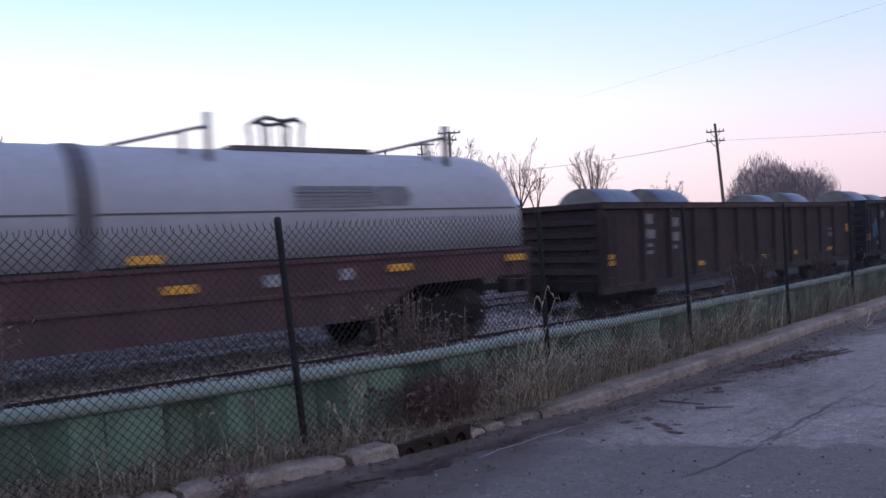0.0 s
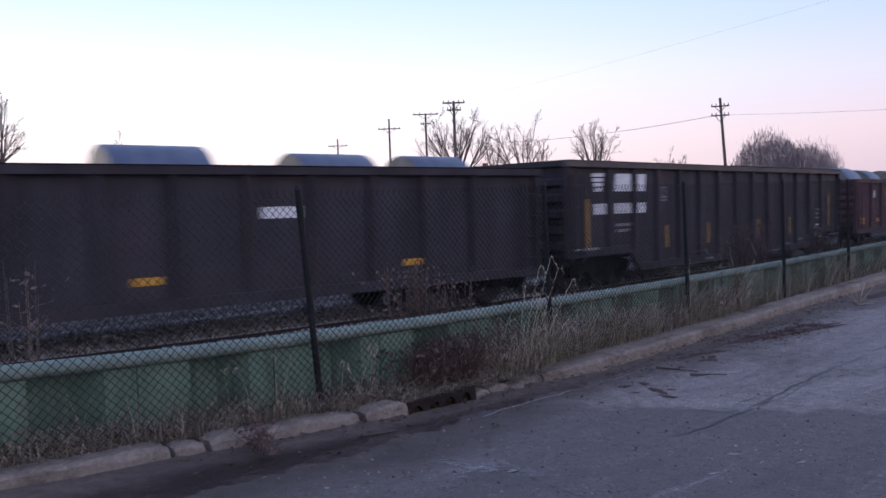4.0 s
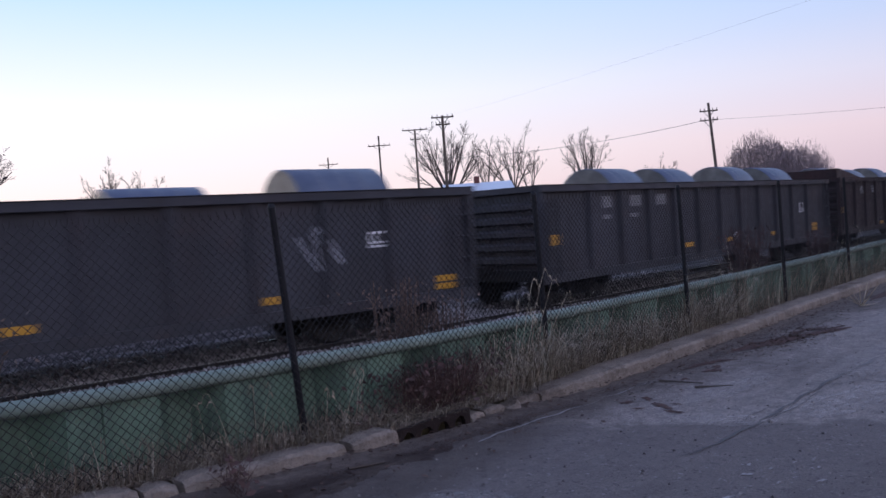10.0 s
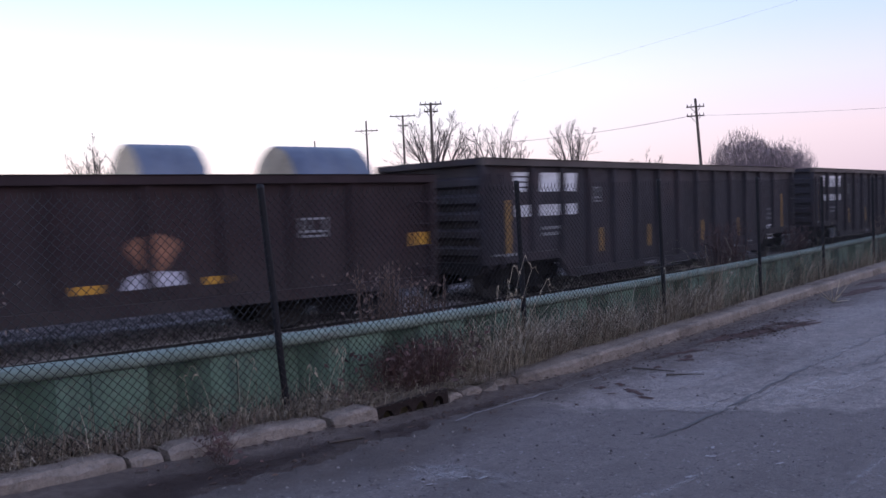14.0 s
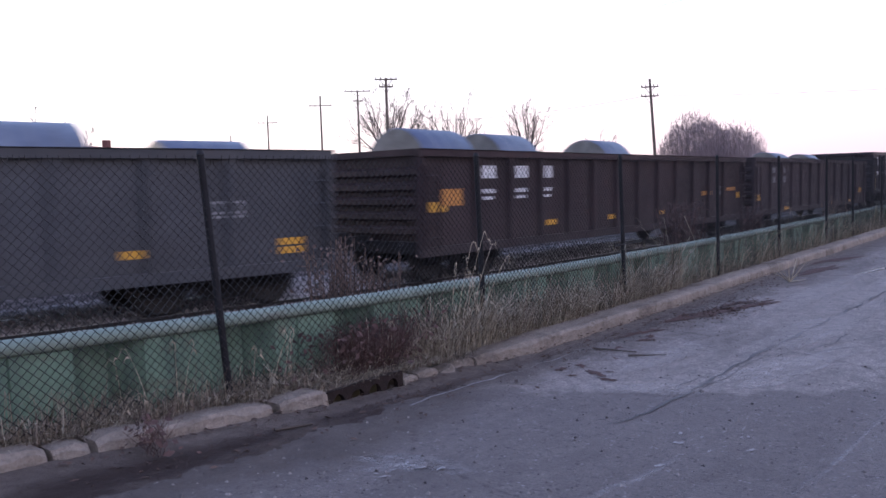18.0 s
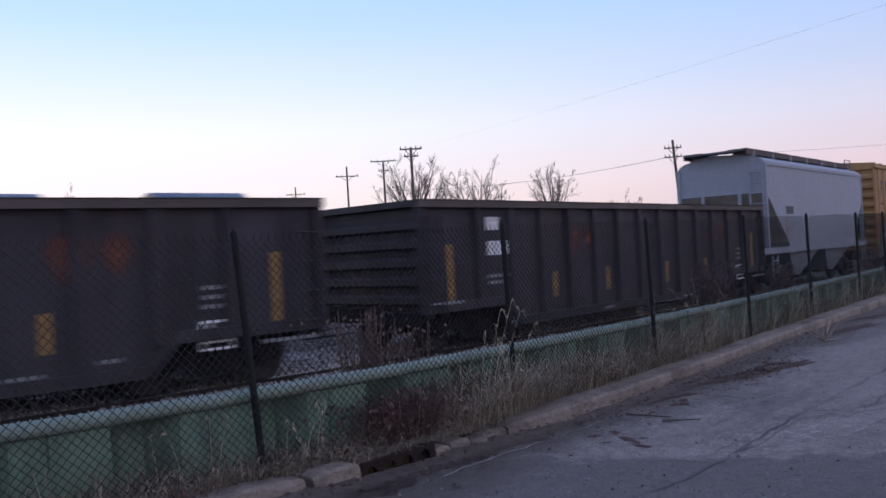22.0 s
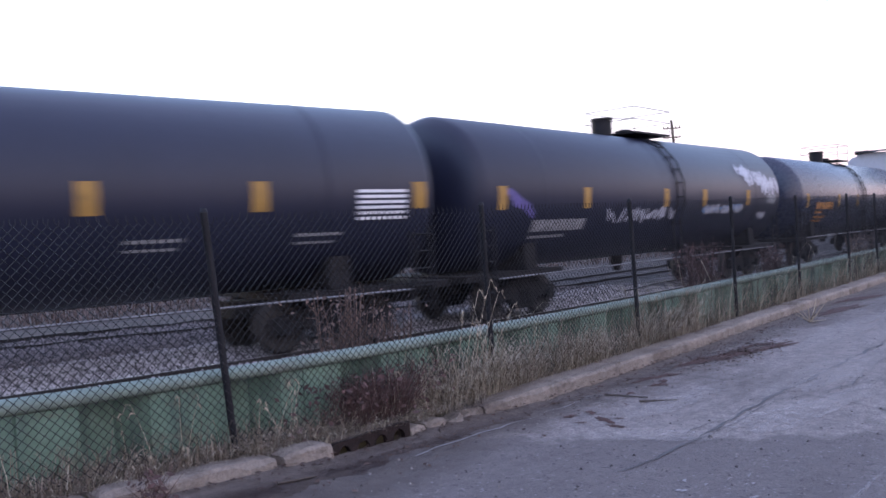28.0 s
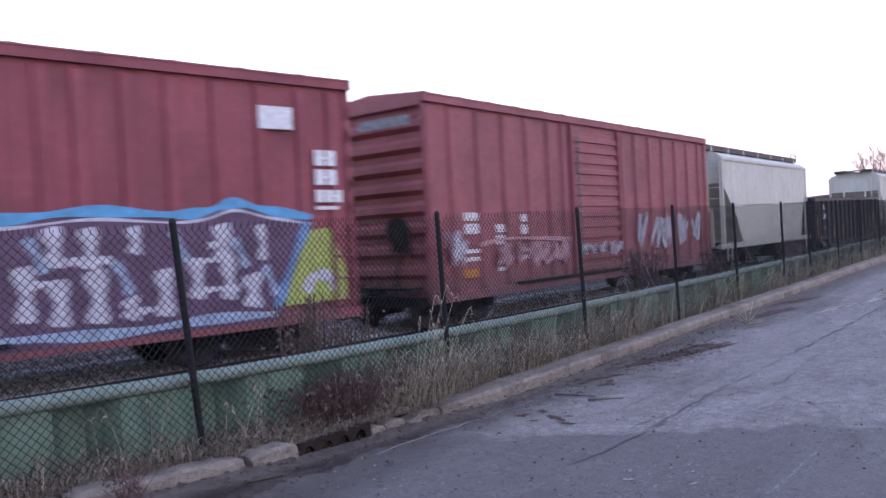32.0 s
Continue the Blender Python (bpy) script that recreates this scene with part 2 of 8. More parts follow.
M_YELLOW = car_paint("box_car_yellow_paint", (0.325, 0.185, 0.07), rust=0.5, grime=0.7, streak=0.5, patchy=0.14, seed=20)
M_BOXRED = car_paint("box_car_red_paint", (0.225, 0.05, 0.066), rust=0.2, grime=0.65, streak=0.35, seed=23)
M_BOXRED_B = car_paint("faded_box_car_red_paint", (0.235, 0.066, 0.077), rust=0.3, grime=0.8, streak=0.5, seed=29)
M_WHITE = car_paint("hopper_white_paint", (0.395, 0.42, 0.475), rust=0.06, grime=0.7, streak=0.2, patchy=0.07, seed=31)
M_LIGHTGREY = car_paint("hopper_grey_paint", (0.245, 0.265, 0.31), rust=0.03, grime=0.3, streak=0.1, patchy=0.05, seed=37)
M_CREAM = car_paint("hopper_cream_paint", (0.46, 0.45, 0.40), rust=0.25, grime=0.8, streak=0.4, patchy=0.12, seed=41)
M_HOOD = car_paint("coil_hood_grey_paint", (0.27, 0.285, 0.315), rust=0.03, grime=0.25, streak=0.2, patchy=0.1, rough=0.6, seed=43, sheen=0.3)
M_TANK = car_paint("tank_black_paint", (0.013, 0.0155, 0.032), rust=0.0, grime=0.06, streak=0.1, rough=0.4, seed=47, sheen=0.3, dent=0.0, patchy=0.1)
M_TANK_SHINY = car_paint("glossy_tank_paint", (0.02, 0.024, 0.045), rust=0.0, grime=0.06, streak=0.08, rough=0.26, seed=53, dent=0.0, patchy=0.08)
M_DOORGREY = car_paint("door_dark_grey_paint", (0.05, 0.05, 0.058), rust=0.3, grime=0.5, seed=59)
M_UNDER = plain("underframe_grime", (0.015, 0.0135, 0.014), 0.9, vary=0.35)
M_WHEEL = plain("wheel_steel", (0.026, 0.022, 0.02), 0.7, 0.2, vary=0.3)
M_BOARD = plain("rusty_walkway_edge", (0.075, 0.055, 0.05), 0.8, vary=0.5, scale=2)
M_GALV = plain("galvanised_walkway", (0.16, 0.16, 0.17), 0.6, 0.4)
M_REFLECT = plain("yellow_reflective_sheet", (0.5, 0.25, 0.02), 0.45, vary=0.12)
M_DULL_REFLECT = plain("dirty_yellow_stripe", (0.27, 0.15, 0.028), 0.6, vary=0.25)
M_STENCIL = plain("white_stencil_paint", (0.62, 0.62, 0.64), 0.7, vary=0.25, scale=12)
M_STENCIL_DIM = plain("worn_stencil_paint", (0.2, 0.2, 0.21), 0.75, vary=0.4, scale=10)
M_BLACKMARK = plain("black_stencil_paint", (0.03, 0.03, 0.032), 0.7, vary=0.2)
M_HOODMARK = plain("faded_grey_hood_paint", (0.13, 0.135, 0.15), 0.7, vary=0.2)
M_ORANGE = plain("orange_stencil_paint", (0.36, 0.15, 0.025), 0.6, vary=0.15)


def burn_material(name, dark, light, most=1.0, across=(0.5, 50.0, 0.5), grain_scale=6, least=0.35):
    """A patch of changed paint that thins out raggedly towards its edge."""
    n = Nodes(name, 0.85)
    span = n.tree.nodes.new("ShaderNodeMapping")
    span.vector_type = "TEXTURE"
    span.inputs["Location"].default_value, span.inputs["Scale"].default_value = (0.5, 0.5, 0.5), across
    n.link(n.co.outputs["Generated"], span.inputs[0])
    round_off = n.tree.nodes.new("ShaderNodeTexGradient")
    round_off.gradient_type = "SPHERICAL"
    n.link(span.outputs[0], round_off.inputs[0])
    co = n.shifted(n.coords())
    grain = n.noise(co, grain_scale, 6, 0.7, lo=0.25, hi=0.7)
    n.colour(n.mix(grain, light, dark))
    n.link(n.mul(n.clamp(round_off.outputs["Fac"], 0.0, 0.55), n.clamp(grain, 0, 1, most, most * least)), n.bsdf.inputs["Alpha"])
    return n.mat


M_BURN = burn_material("rust_burn", (0.07, 0.027, 0.02), (0.2, 0.062, 0.032))
M_CHUTE = plain("dusty_hopper_chute", (0.125, 0.115, 0.113), 0.85, vary=0.3, scale=2)
M_SLOPE = plain("dusty_slope_sheet", (0.36, 0.335, 0.31), 0.85, vary=0.3, scale=2)
M_DUST = burn_material("white_dust_smear", (0.3, 0.29, 0.3), (0.5, 0.485, 0.49), 0.34, (0.5, 0.5, 50.0), 16, -0.35)
M_PALE = burn_material("pale_worn_asphalt", (0.24, 0.215, 0.205), (0.42, 0.38, 0.36), 0.5, (0.5, 0.5, 50.0), 14, 0.0)
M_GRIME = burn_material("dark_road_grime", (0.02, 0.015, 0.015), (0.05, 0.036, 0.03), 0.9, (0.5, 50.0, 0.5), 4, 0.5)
M_BUFF = burn_material("buffed_paint", (0.3, 0.26, 0.24), (0.42, 0.37, 0.33), 0.7)
M_BUFF_RUST = burn_material("faint_rust_stain", (0.2, 0.11, 0.07), (0.42, 0.25, 0.16), 0.55)


def coil_material():
    n = Nodes("wrapped_steel_coil", 0.34, 0.8)
    co = n.coords()
    base = n.mix(n.noise(co, 1.5, 4), (0.085, 0.098, 0.13), (0.14, 0.155, 0.19))
    base = n.mix(n.mul(n.random(), 0.7), base, (0.07, 0.085, 0.135))
    n.colour(base)
    n.rough(n.noise(co, 4.0, 5, lo=-0.8, hi=1.9))
    return n.bump(n.noise(n.coords((1, 14, 14)), 3, 3), 0.12, 0.01).mat


M_COIL = coil_material()
M_COIL_FACE = plain("coil_end_face", (0.16, 0.155, 0.15), 0.6, 0.5, vary=0.3, scale=3)
M_STRAP = plain("steel_strap", (0.14, 0.145, 0.165), 0.42, 0.75)


def graffiti_material(name, tones, scale, seed):
    """Sprayed fields of colour with soft borders and drips."""
    n = Nodes(name, 0.55)
    co = n.coords((1.0, 0.02, 1.6), seed=seed)
    cells = n.tree.nodes.new("ShaderNodeTexVoronoi")
    cells.inputs["Scale"].default_value = scale
    warp = n.mix(0.22, co, n.noise(co, 2.2, 3, lo=0, hi=1))
    n.link(warp, cells.inputs["Vector"])
    pick = n.tree.nodes.new("ShaderNodeSeparateColor")
    n.link(cells.outputs["Color"], pick.inputs[0])
    r = ramp(n.tree, [(i / len(tones), c) for i, c in enumerate(tones)], "CONSTANT")
    n.link(pick.outputs[0], r.inputs[0])
    soft = n.mix(n.noise(co, 5, 4), r.outputs[0], tones[0])
    soft = n.mix(0.55, r.outputs[0], soft)
    return n.colour(soft).mat


M_TAG_BLUE = plain("sky_blue_graffiti", (0.08, 0.27, 0.48), 0.55, vary=0.3)
M_TAG_PALEBLUE = plain("pale_blue_graffiti", (0.25, 0.31, 0.42), 0.6, vary=0.4, scale=4)
M_TAG_LIME = plain("lime_graffiti", (0.29, 0.33, 0.08), 0.55, vary=0.25)
M_TAG_AQUA = graffiti_material("aqua_graffiti", [(0.08, 0.25, 0.36), (0.26, 0.13, 0.08), (0.10, 0.28, 0.40), (0.05, 0.08, 0.12)], 2.2, 5)
M_TAG_WHITE = plain("white_graffiti", (0.42, 0.41, 0.47), 0.6, vary=0.4, scale=6)
M_TAG_RUST = plain("orange_brown_graffiti", (0.25, 0.11, 0.06), 0.6, vary=0.45, scale=4)
M_TAG_FADED = plain("faded_grey_graffiti", (0.39, 0.39, 0.415), 0.7, vary=0.4, scale=5)
M_TAG_TEAL = plain("teal_graffiti", (0.06, 0.26, 0.27), 0.6, vary=0.3)
M_TAG_ROSE = plain("faded_pink_graffiti", (0.36, 0.2, 0.22), 0.65, vary=0.4, scale=5)
M_OCHRE = plain("faded_dark_ochre", (0.17, 0.10, 0.035), 0.7, vary=0.3)
M_RUSTRUN = plain("dark_rust_run", (0.07, 0.035, 0.02), 0.8, vary=0.4)
M_TAG_SILVER = plain("silver_graffiti", (0.36, 0.37, 0.42), 0.5, vary=0.4, scale=9)


# the site
def asphalt_material():
    n = Nodes("worn_asphalt", 0.8)
    co = n.coords(world=True)
    long = n.coords((0.5, 1.3, 1), world=True, seed=4)
    big = n.noise(co, 0.35, 5, lo=0.35, hi=0.65)
    mid = n.noise(long, 1.7, 8, 0.7, lo=0.3, hi=0.7)
    mottle = n.noise(co, 9.0, 6, 0.7, lo=0.36, hi=0.64)
    grit = n.noise(co, 55.0, 3, 0.75, lo=0.36, hi=0.64)
    stones = n.voronoi(co, 42.0)
    c = n.mix(big, (0.252, 0.217, 0.2), (0.33, 0.287, 0.265))
    c = n.mix(mid, c, (0.42, 0.368, 0.34))
    c = n.mix(n.mul(mottle, 0.6), c, (0.13, 0.115, 0.113))
    c = n.mix(n.mul(grit, 0.75), c, (0.085, 0.076, 0.077))
    chips = n.clamp(stones, 0.16, 0.06)
    c = n.mix(n.mul(chips, 0.75), c, (0.5, 0.465, 0.455))
    where = n.tree.nodes.new("ShaderNodeSeparateXYZ")
    n.link(co, where.inputs[0])
    wob = n.tree.nodes.new("ShaderNodeTexNoise")
    wob.inputs["Scale"].default_value, wob.inputs["Detail"].default_value, wob.inputs["Roughness"].default_value = 2.0, 8, 0.62
    n.link(co, wob.inputs["Vector"])

    def total(*terms):
        out = None
        for value, k in terms:
            m = n.mul(value, k)
            if out is None:
                out = m
            else:
                a = n.tree.nodes.new("ShaderNodeMath")
                n.link(out, a.inputs[0])
                n.link(m, a.inputs[1])
                out = a.outputs[0]
        return out

    # a darker resurfaced stretch with a ragged border
    near = n.clamp(total((where.outputs["X"], 1.0), (where.outputs["Y"], 0.75), (wob.outputs["Fac"], 1.5)), 9.8, 9.58)
    c = n.mix(n.mul(near, 0.7), c, (0.106, 0.092, 0.092))
    lumps = n.clamp(n.voronoi(co, 24.0), 0.3, 0.12)
    picked = n.noise(n.coords(world=True, seed=31), 13.0, 4, 0.7, lo=0.5, hi=0.62)
    c = n.mix(n.mul(n.mul(n.mul(lumps, picked), near), 0.6), c, (0.36, 0.345, 0.36))
    pits = n.noise(n.coords(world=True, seed=37), 19.0, 4, 0.7, lo=0.58, hi=0.66)
    c = n.mix(n.mul(n.mul(pits, near), 0.6), c, (0.035, 0.032, 0.035))
    # oily stains, long drips and a net of hair cracks
    stain = n.noise(n.coords((0.35, 1.0, 1), world=True, seed=9), 0.9, 7, 0.65, lo=0.54, hi=0.68)
    c = n.mix(n.mul(stain, 0.5), c, (0.062, 0.053, 0.051))
    smear = n.noise(n.coords((0.22, 1.6, 1), world=True, seed=15), 2.4, 6, 0.65, lo=0.55, hi=0.7)
    c = n.mix(n.mul(smear, 0.35), c, (0.08, 0.068, 0.066))
    warp = n.mix(0.3, co, n.noise(co, 1.1, 4, lo=0, hi=1))
    net = n.clamp(n.voronoi(warp, 0.42, "DISTANCE_TO_EDGE"), 0.007, 0.002)
    c = n.mix(n.mul(n.mul(net, mottle), 0.5), c, (0.035, 0.03, 0.03))
    pale = n.noise(n.coords((0.8, 1.0, 1), world=True, seed=27), 2.3, 8, 0.75, lo=0.6, hi=0.68)
    c = n.mix(n.mul(pale, 0.3), c, (0.34, 0.32, 0.32))
    fine = n.noise(n.coords((0.6, 1, 1), world=True, seed=2), 5.0, 7, 0.7, lo=0.3, hi=0.7)
    # fine silt that gathers towards the gutter
    near_drain = n.clamp(where.outputs["X"], 5.4, 3.0, 0.0, 0.42)
    edge = n.clamp(total((where.outputs["Y"], 1.0), (near_drain, 1.0), (wob.outputs["Fac"], 1.3), (fine, 0.3)), 5.42, 5.98)
    c = n.mix(n.mul(edge, 0.7), c, n.mix(fine, (0.035, 0.027, 0.024), (0.10, 0.08, 0.068)))
    n.colour(c)
    damp = n.noise(n.coords((0.3, 1.0, 1), world=True, seed=21), 0.55, 5, lo=0.5, hi=0.7)
    n.rough(n.clamp(damp, 0, 1, 0.85, 0.5))
    return n.bump(n.mix(0.5, grit, stones), 1.0, 0.015).mat


M_ASPHALT = asphalt_material()
M_CRACK = plain("crack_filler", (0.05, 0.044, 0.044), 0.7, world=True)
M_CHALKY = plain("pale_scuffed_asphalt", (0.215, 0.2, 0.2), 0.75, vary=0.4, scale=9, bump=0.5, world=True)


def concrete_material():
    n = Nodes("weathered_concrete", 0.9)
    co = n.coords(world=True)
    c = n.mix(n.noise(co, 3.0, 7, 0.7), (0.185, 0.153, 0.126), (0.28, 0.236, 0.197))
    c = n.mix(n.mul(n.noise(co, 30, 5, 0.7, lo=0.45, hi=0.7), 0.6), c, (0.10, 0.085, 0.075))
    c = n.mix(n.mul(n.noise(n.coords((0.6, 1, 1), world=True, seed=3), 2.2, 8, 0.75, lo=0.5, hi=0.62), 0.75), c, (0.085, 0.065, 0.052))
    n.colour(c)
    return n.bump(n.noise(co, 22, 6, 0.7), 0.8, 0.015).mat


M_CONCRETE = concrete_material()


def gutter_material():
    """Brown silt with darker wet patches drawn out along the kerb."""
    n = Nodes("damp_gutter_silt", 0.8)
    co = n.coords(world=True)
    c = n.mix(n.noise(co, 16, 7, 0.7, lo=0.3, hi=0.7), (0.038, 0.028, 0.024), (0.085, 0.066, 0.056))
    wet = n.noise(n.coords((0.55, 1.5, 1), world=True, seed=6), 2.6, 7, 0.66, lo=0.42, hi=0.52)
    where = n.tree.nodes.new("ShaderNodeSeparateXYZ")
    n.link(co, where.inputs[0])
    c = n.mix(n.clamp(where.outputs["X"], 5.2, 6.4), c, n.mix(n.noise(co, 9, 6, 0.7), (0.07, 0.057, 0.05), (0.15, 0.125, 0.11)))
    c = n.mix(n.mul(n.clamp(where.outputs["Y"], 5.24, 5.42), 0.8), c, n.mix(n.noise(co, 11, 6, 0.7), (0.095, 0.078, 0.068), (0.17, 0.14, 0.122)))
    wet = n.mul(n.mul(wet, n.clamp(where.outputs["Y"], 5.42, 5.24, 0.25, 1.0)), n.clamp(where.outputs["X"], 5.2, 6.6, 1.0, 0.6))
    c = n.mix(n.mul(wet, 0.85), c, (0.024, 0.013, 0.0115))
    n.colour(c)
    n.rough(n.clamp(wet, 0, 1, 0.85, 0.5))
    return n.bump(n.noise(co, 30, 6, 0.7), 0.9, 0.012).mat


M_GUTTER = gutter_material()
M_LEAF = plain("wet_leaf_litter", (0.055, 0.027, 0.022), 0.7, vary=0.5, scale=14, bump=0.2, world=True)
M_WATER = plain("thin_puddle", (0.1, 0.1, 0.105), 0.12, vary=0.3, scale=3, bump=0.02, world=True)
M_SOIL = plain("bare_earth", (0.12, 0.092, 0.07), 0.95, vary=0.5, scale=9, bump=0.8, world=True)
M_DIRT = plain("brown_weedy_dirt", (0.052, 0.041, 0.037), 0.95, vary=0.5, scale=1.6, bump=0.8, world=True)
M_GRASSLAND = plain("winter_grassland", (0.12, 0.10, 0.055), 0.95, vary=0.4, scale=0.4, bump=0.5, world=True)
M_INLET = plain("wet_rusty_iron_and_shade", (0.017, 0.0105, 0.0095), 0.7, 0.0, vary=0.6, scale=14, bump=0.8)
M_BLACKPOST = plain("black_coated_steel", (0.011, 0.011, 0.0135), 0.62, vary=0.3)
M_WIRE = plain("black_coated_wire", (0.02, 0.02, 0.021), 0.55, vary=0.2)
M_WOOD = plain("weathered_pole_wood", (0.11, 0.085, 0.07), 0.9, vary=0.3, bump=0.4)
M_CABLE = plain("power_cable", (0.12, 0.11, 0.12), 0.7)
M_RAIL = plain("rail_steel", (0.028, 0.022, 0.02), 0.7, 0.3)
M_RAILTOP = plain("polished_rail_head", (0.13, 0.122, 0.125), 0.4, 0.6, vary=0.1)
M_TIE = plain("creosoted_tie", (0.05, 0.04, 0.034), 0.95)


def sheet_pile_material():
    n = Nodes("green_painted_sheet_pile", 0.6)
    flat, down = n.coords(world=True), n.coords((2.5, 2.5, 0.3), world=True)
    c = n.mix(n.noise(flat, 1.2, 5), (0.08, 0.14, 0.096), (0.122, 0.197, 0.136))
    c = n.mix(n.noise(flat, 14, 5, lo=0.5, hi=0.8), c, (0.15, 0.218, 0.16))
    c = n.mix(n.mul(n.noise(down, 2.4, 6, lo=0.5, hi=0.7), 0.7), c, (0.0351, 0.06435, 0.05265))
    c = n.mix(n.mul(n.noise(flat, 3.2, 8, 0.75, lo=0.56, hi=0.68), 0.65), c, (0.099, 0.06, 0.036))
    c = n.mix(n.mul(n.noise(n.coords((1, 1, 0.6), world=True, seed=12), 1.7, 7, 0.7, lo=0.5, hi=0.66), 0.45), c, (0.05, 0.06, 0.042))
    n.colour(c)
    return n.bump(n.noise(flat, 8, 4), 0.25, 0.01).mat


M_PILE = sheet_pile_material()
def cap_material():
    n = Nodes("green_painted_wale", 0.7)
    flat = n.coords(world=True)
    c = n.mix(n.noise(flat, 2.2, 6), (0.108, 0.145, 0.112), (0.178, 0.22, 0.175))
    c = n.mix(n.mul(n.noise(flat, 24, 5, 0.7, lo=0.45, hi=0.7), 0.5), c, (0.075, 0.095, 0.075))
    c = n.mix(n.mul(n.noise(n.coords((0.5, 2, 2), world=True, seed=5), 3.4, 7, 0.72, lo=0.56, hi=0.68), 0.55), c, (0.075, 0.05, 0.038))
    n.colour(c)
    return n.bump(n.noise(flat, 12, 4), 0.25, 0.008).mat


M_CAP = cap_material()


def ballast_material(name, dark, light):
    n = Nodes(name, 0.95)
    co = n.coords(world=True)
    v = n.tree.nodes.new("ShaderNodeTexVoronoi")
    v.inputs["Scale"].default_value = 14.0
    n.link(co, v.inputs["Vector"])
    tone = n.tree.nodes.new("ShaderNodeSeparateColor")
    n.link(v.outputs["Color"], tone.inputs[0])
    c = n.mix(tone.outputs[0], dark, light)
    # Shade between the stones, painted into the colour away from each cell's centre.
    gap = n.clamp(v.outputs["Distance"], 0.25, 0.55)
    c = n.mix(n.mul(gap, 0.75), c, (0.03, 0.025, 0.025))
    c = n.mix(n.mul(n.noise(co, 0.6, 4), 0.3), c, (0.09, 0.07, 0.06))
    n.colour(c)
    inv = n.clamp(v.outputs["Distance"], 0.0, 0.6, 1.0, 0.0)
    return n.bump(inv, 0.9, 0.04).mat


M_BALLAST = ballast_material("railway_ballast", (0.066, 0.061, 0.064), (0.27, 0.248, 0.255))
# Darker copy beyond the cars' shade; its tone offsets the open sky's light.
M_FAR_BALLAST = ballast_material("ballast_toned_darker", (0.035, 0.03, 0.029), (0.125, 0.107, 0.102))


def islands_material(name, a, b, rough=0.9):
    n = Nodes(name, rough)
    n.colour(n.mix(n.island(), a, b))
    return n.mat


M_STONE = islands_material("ballast_stone", (0.066, 0.061, 0.064), (0.47, 0.435, 0.44))
# Stones of that strip, darkened in colour for the same fuller light.
M_FAR_STONE = islands_material("ballast_stone_toned_darker", (0.035, 0.03, 0.03), (0.23, 0.196, 0.19))
M_GRIT = islands_material("road_grit", (0.015, 0.012, 0.013), (0.22, 0.2, 0.19))
M_LEAVES = islands_material("dead_leaves", (0.025, 0.014, 0.012), (0.085, 0.05, 0.036))
M_STRAW = islands_material("dry_grass", (0.12, 0.1, 0.07), (0.47, 0.42, 0.32))
M_STRAW_DARK = islands_material("brown_dead_weed", (0.055, 0.042, 0.033), (0.27, 0.215, 0.165))
M_STALK = islands_material("pale_dry_stalk", (0.19, 0.155, 0.11), (0.5, 0.43, 0.32))
M_RUSSET = islands_material("russet_weed", (0.035, 0.02, 0.018), (0.09, 0.047, 0.04))
M_BRUSH = islands_material("reddish_brush", (0.05, 0.031, 0.026), (0.15, 0.098, 0.075))
M_TWIG = islands_material("bare_twigs", (0.085, 0.06, 0.05), (0.17, 0.12, 0.095))
M_TREE = islands_material("bare_tree_bark", (0.045, 0.034, 0.032), (0.11, 0.084, 0.078))
M_EVERGREEN = islands_material("dull_shrub_leaves", (0.11, 0.09, 0.095), (0.28, 0.225, 0.235))
M_HILL = plain("far_wooded_hill", (0.10, 0.085, 0.10), 0.95, vary=0.3, scale=0.05, bump=0.2, world=True)
M_ROOF = plain("house_roof_shingle", (0.13, 0.05, 0.045), 0.9, vary=0.25)
M_SIDING = plain("pale_siding", (0.5, 0.49, 0.48), 0.8, vary=0.1)
M_METALROOF = plain("pale_metal_roof", (0.55, 0.57, 0.62), 0.4, 0.3, vary=0.1)

for dull in (M_GUTTER, M_ASPHALT, M_LEAF, M_INLET, M_BALLAST, M_FAR_BALLAST, M_STONE, M_FAR_STONE, M_DIRT, M_SOIL, M_BLACKPOST, M_WIRE, M_UNDER):
    dull.node_tree.nodes["Principled BSDF"].inputs["Specular IOR Level"].default_value = 0.2


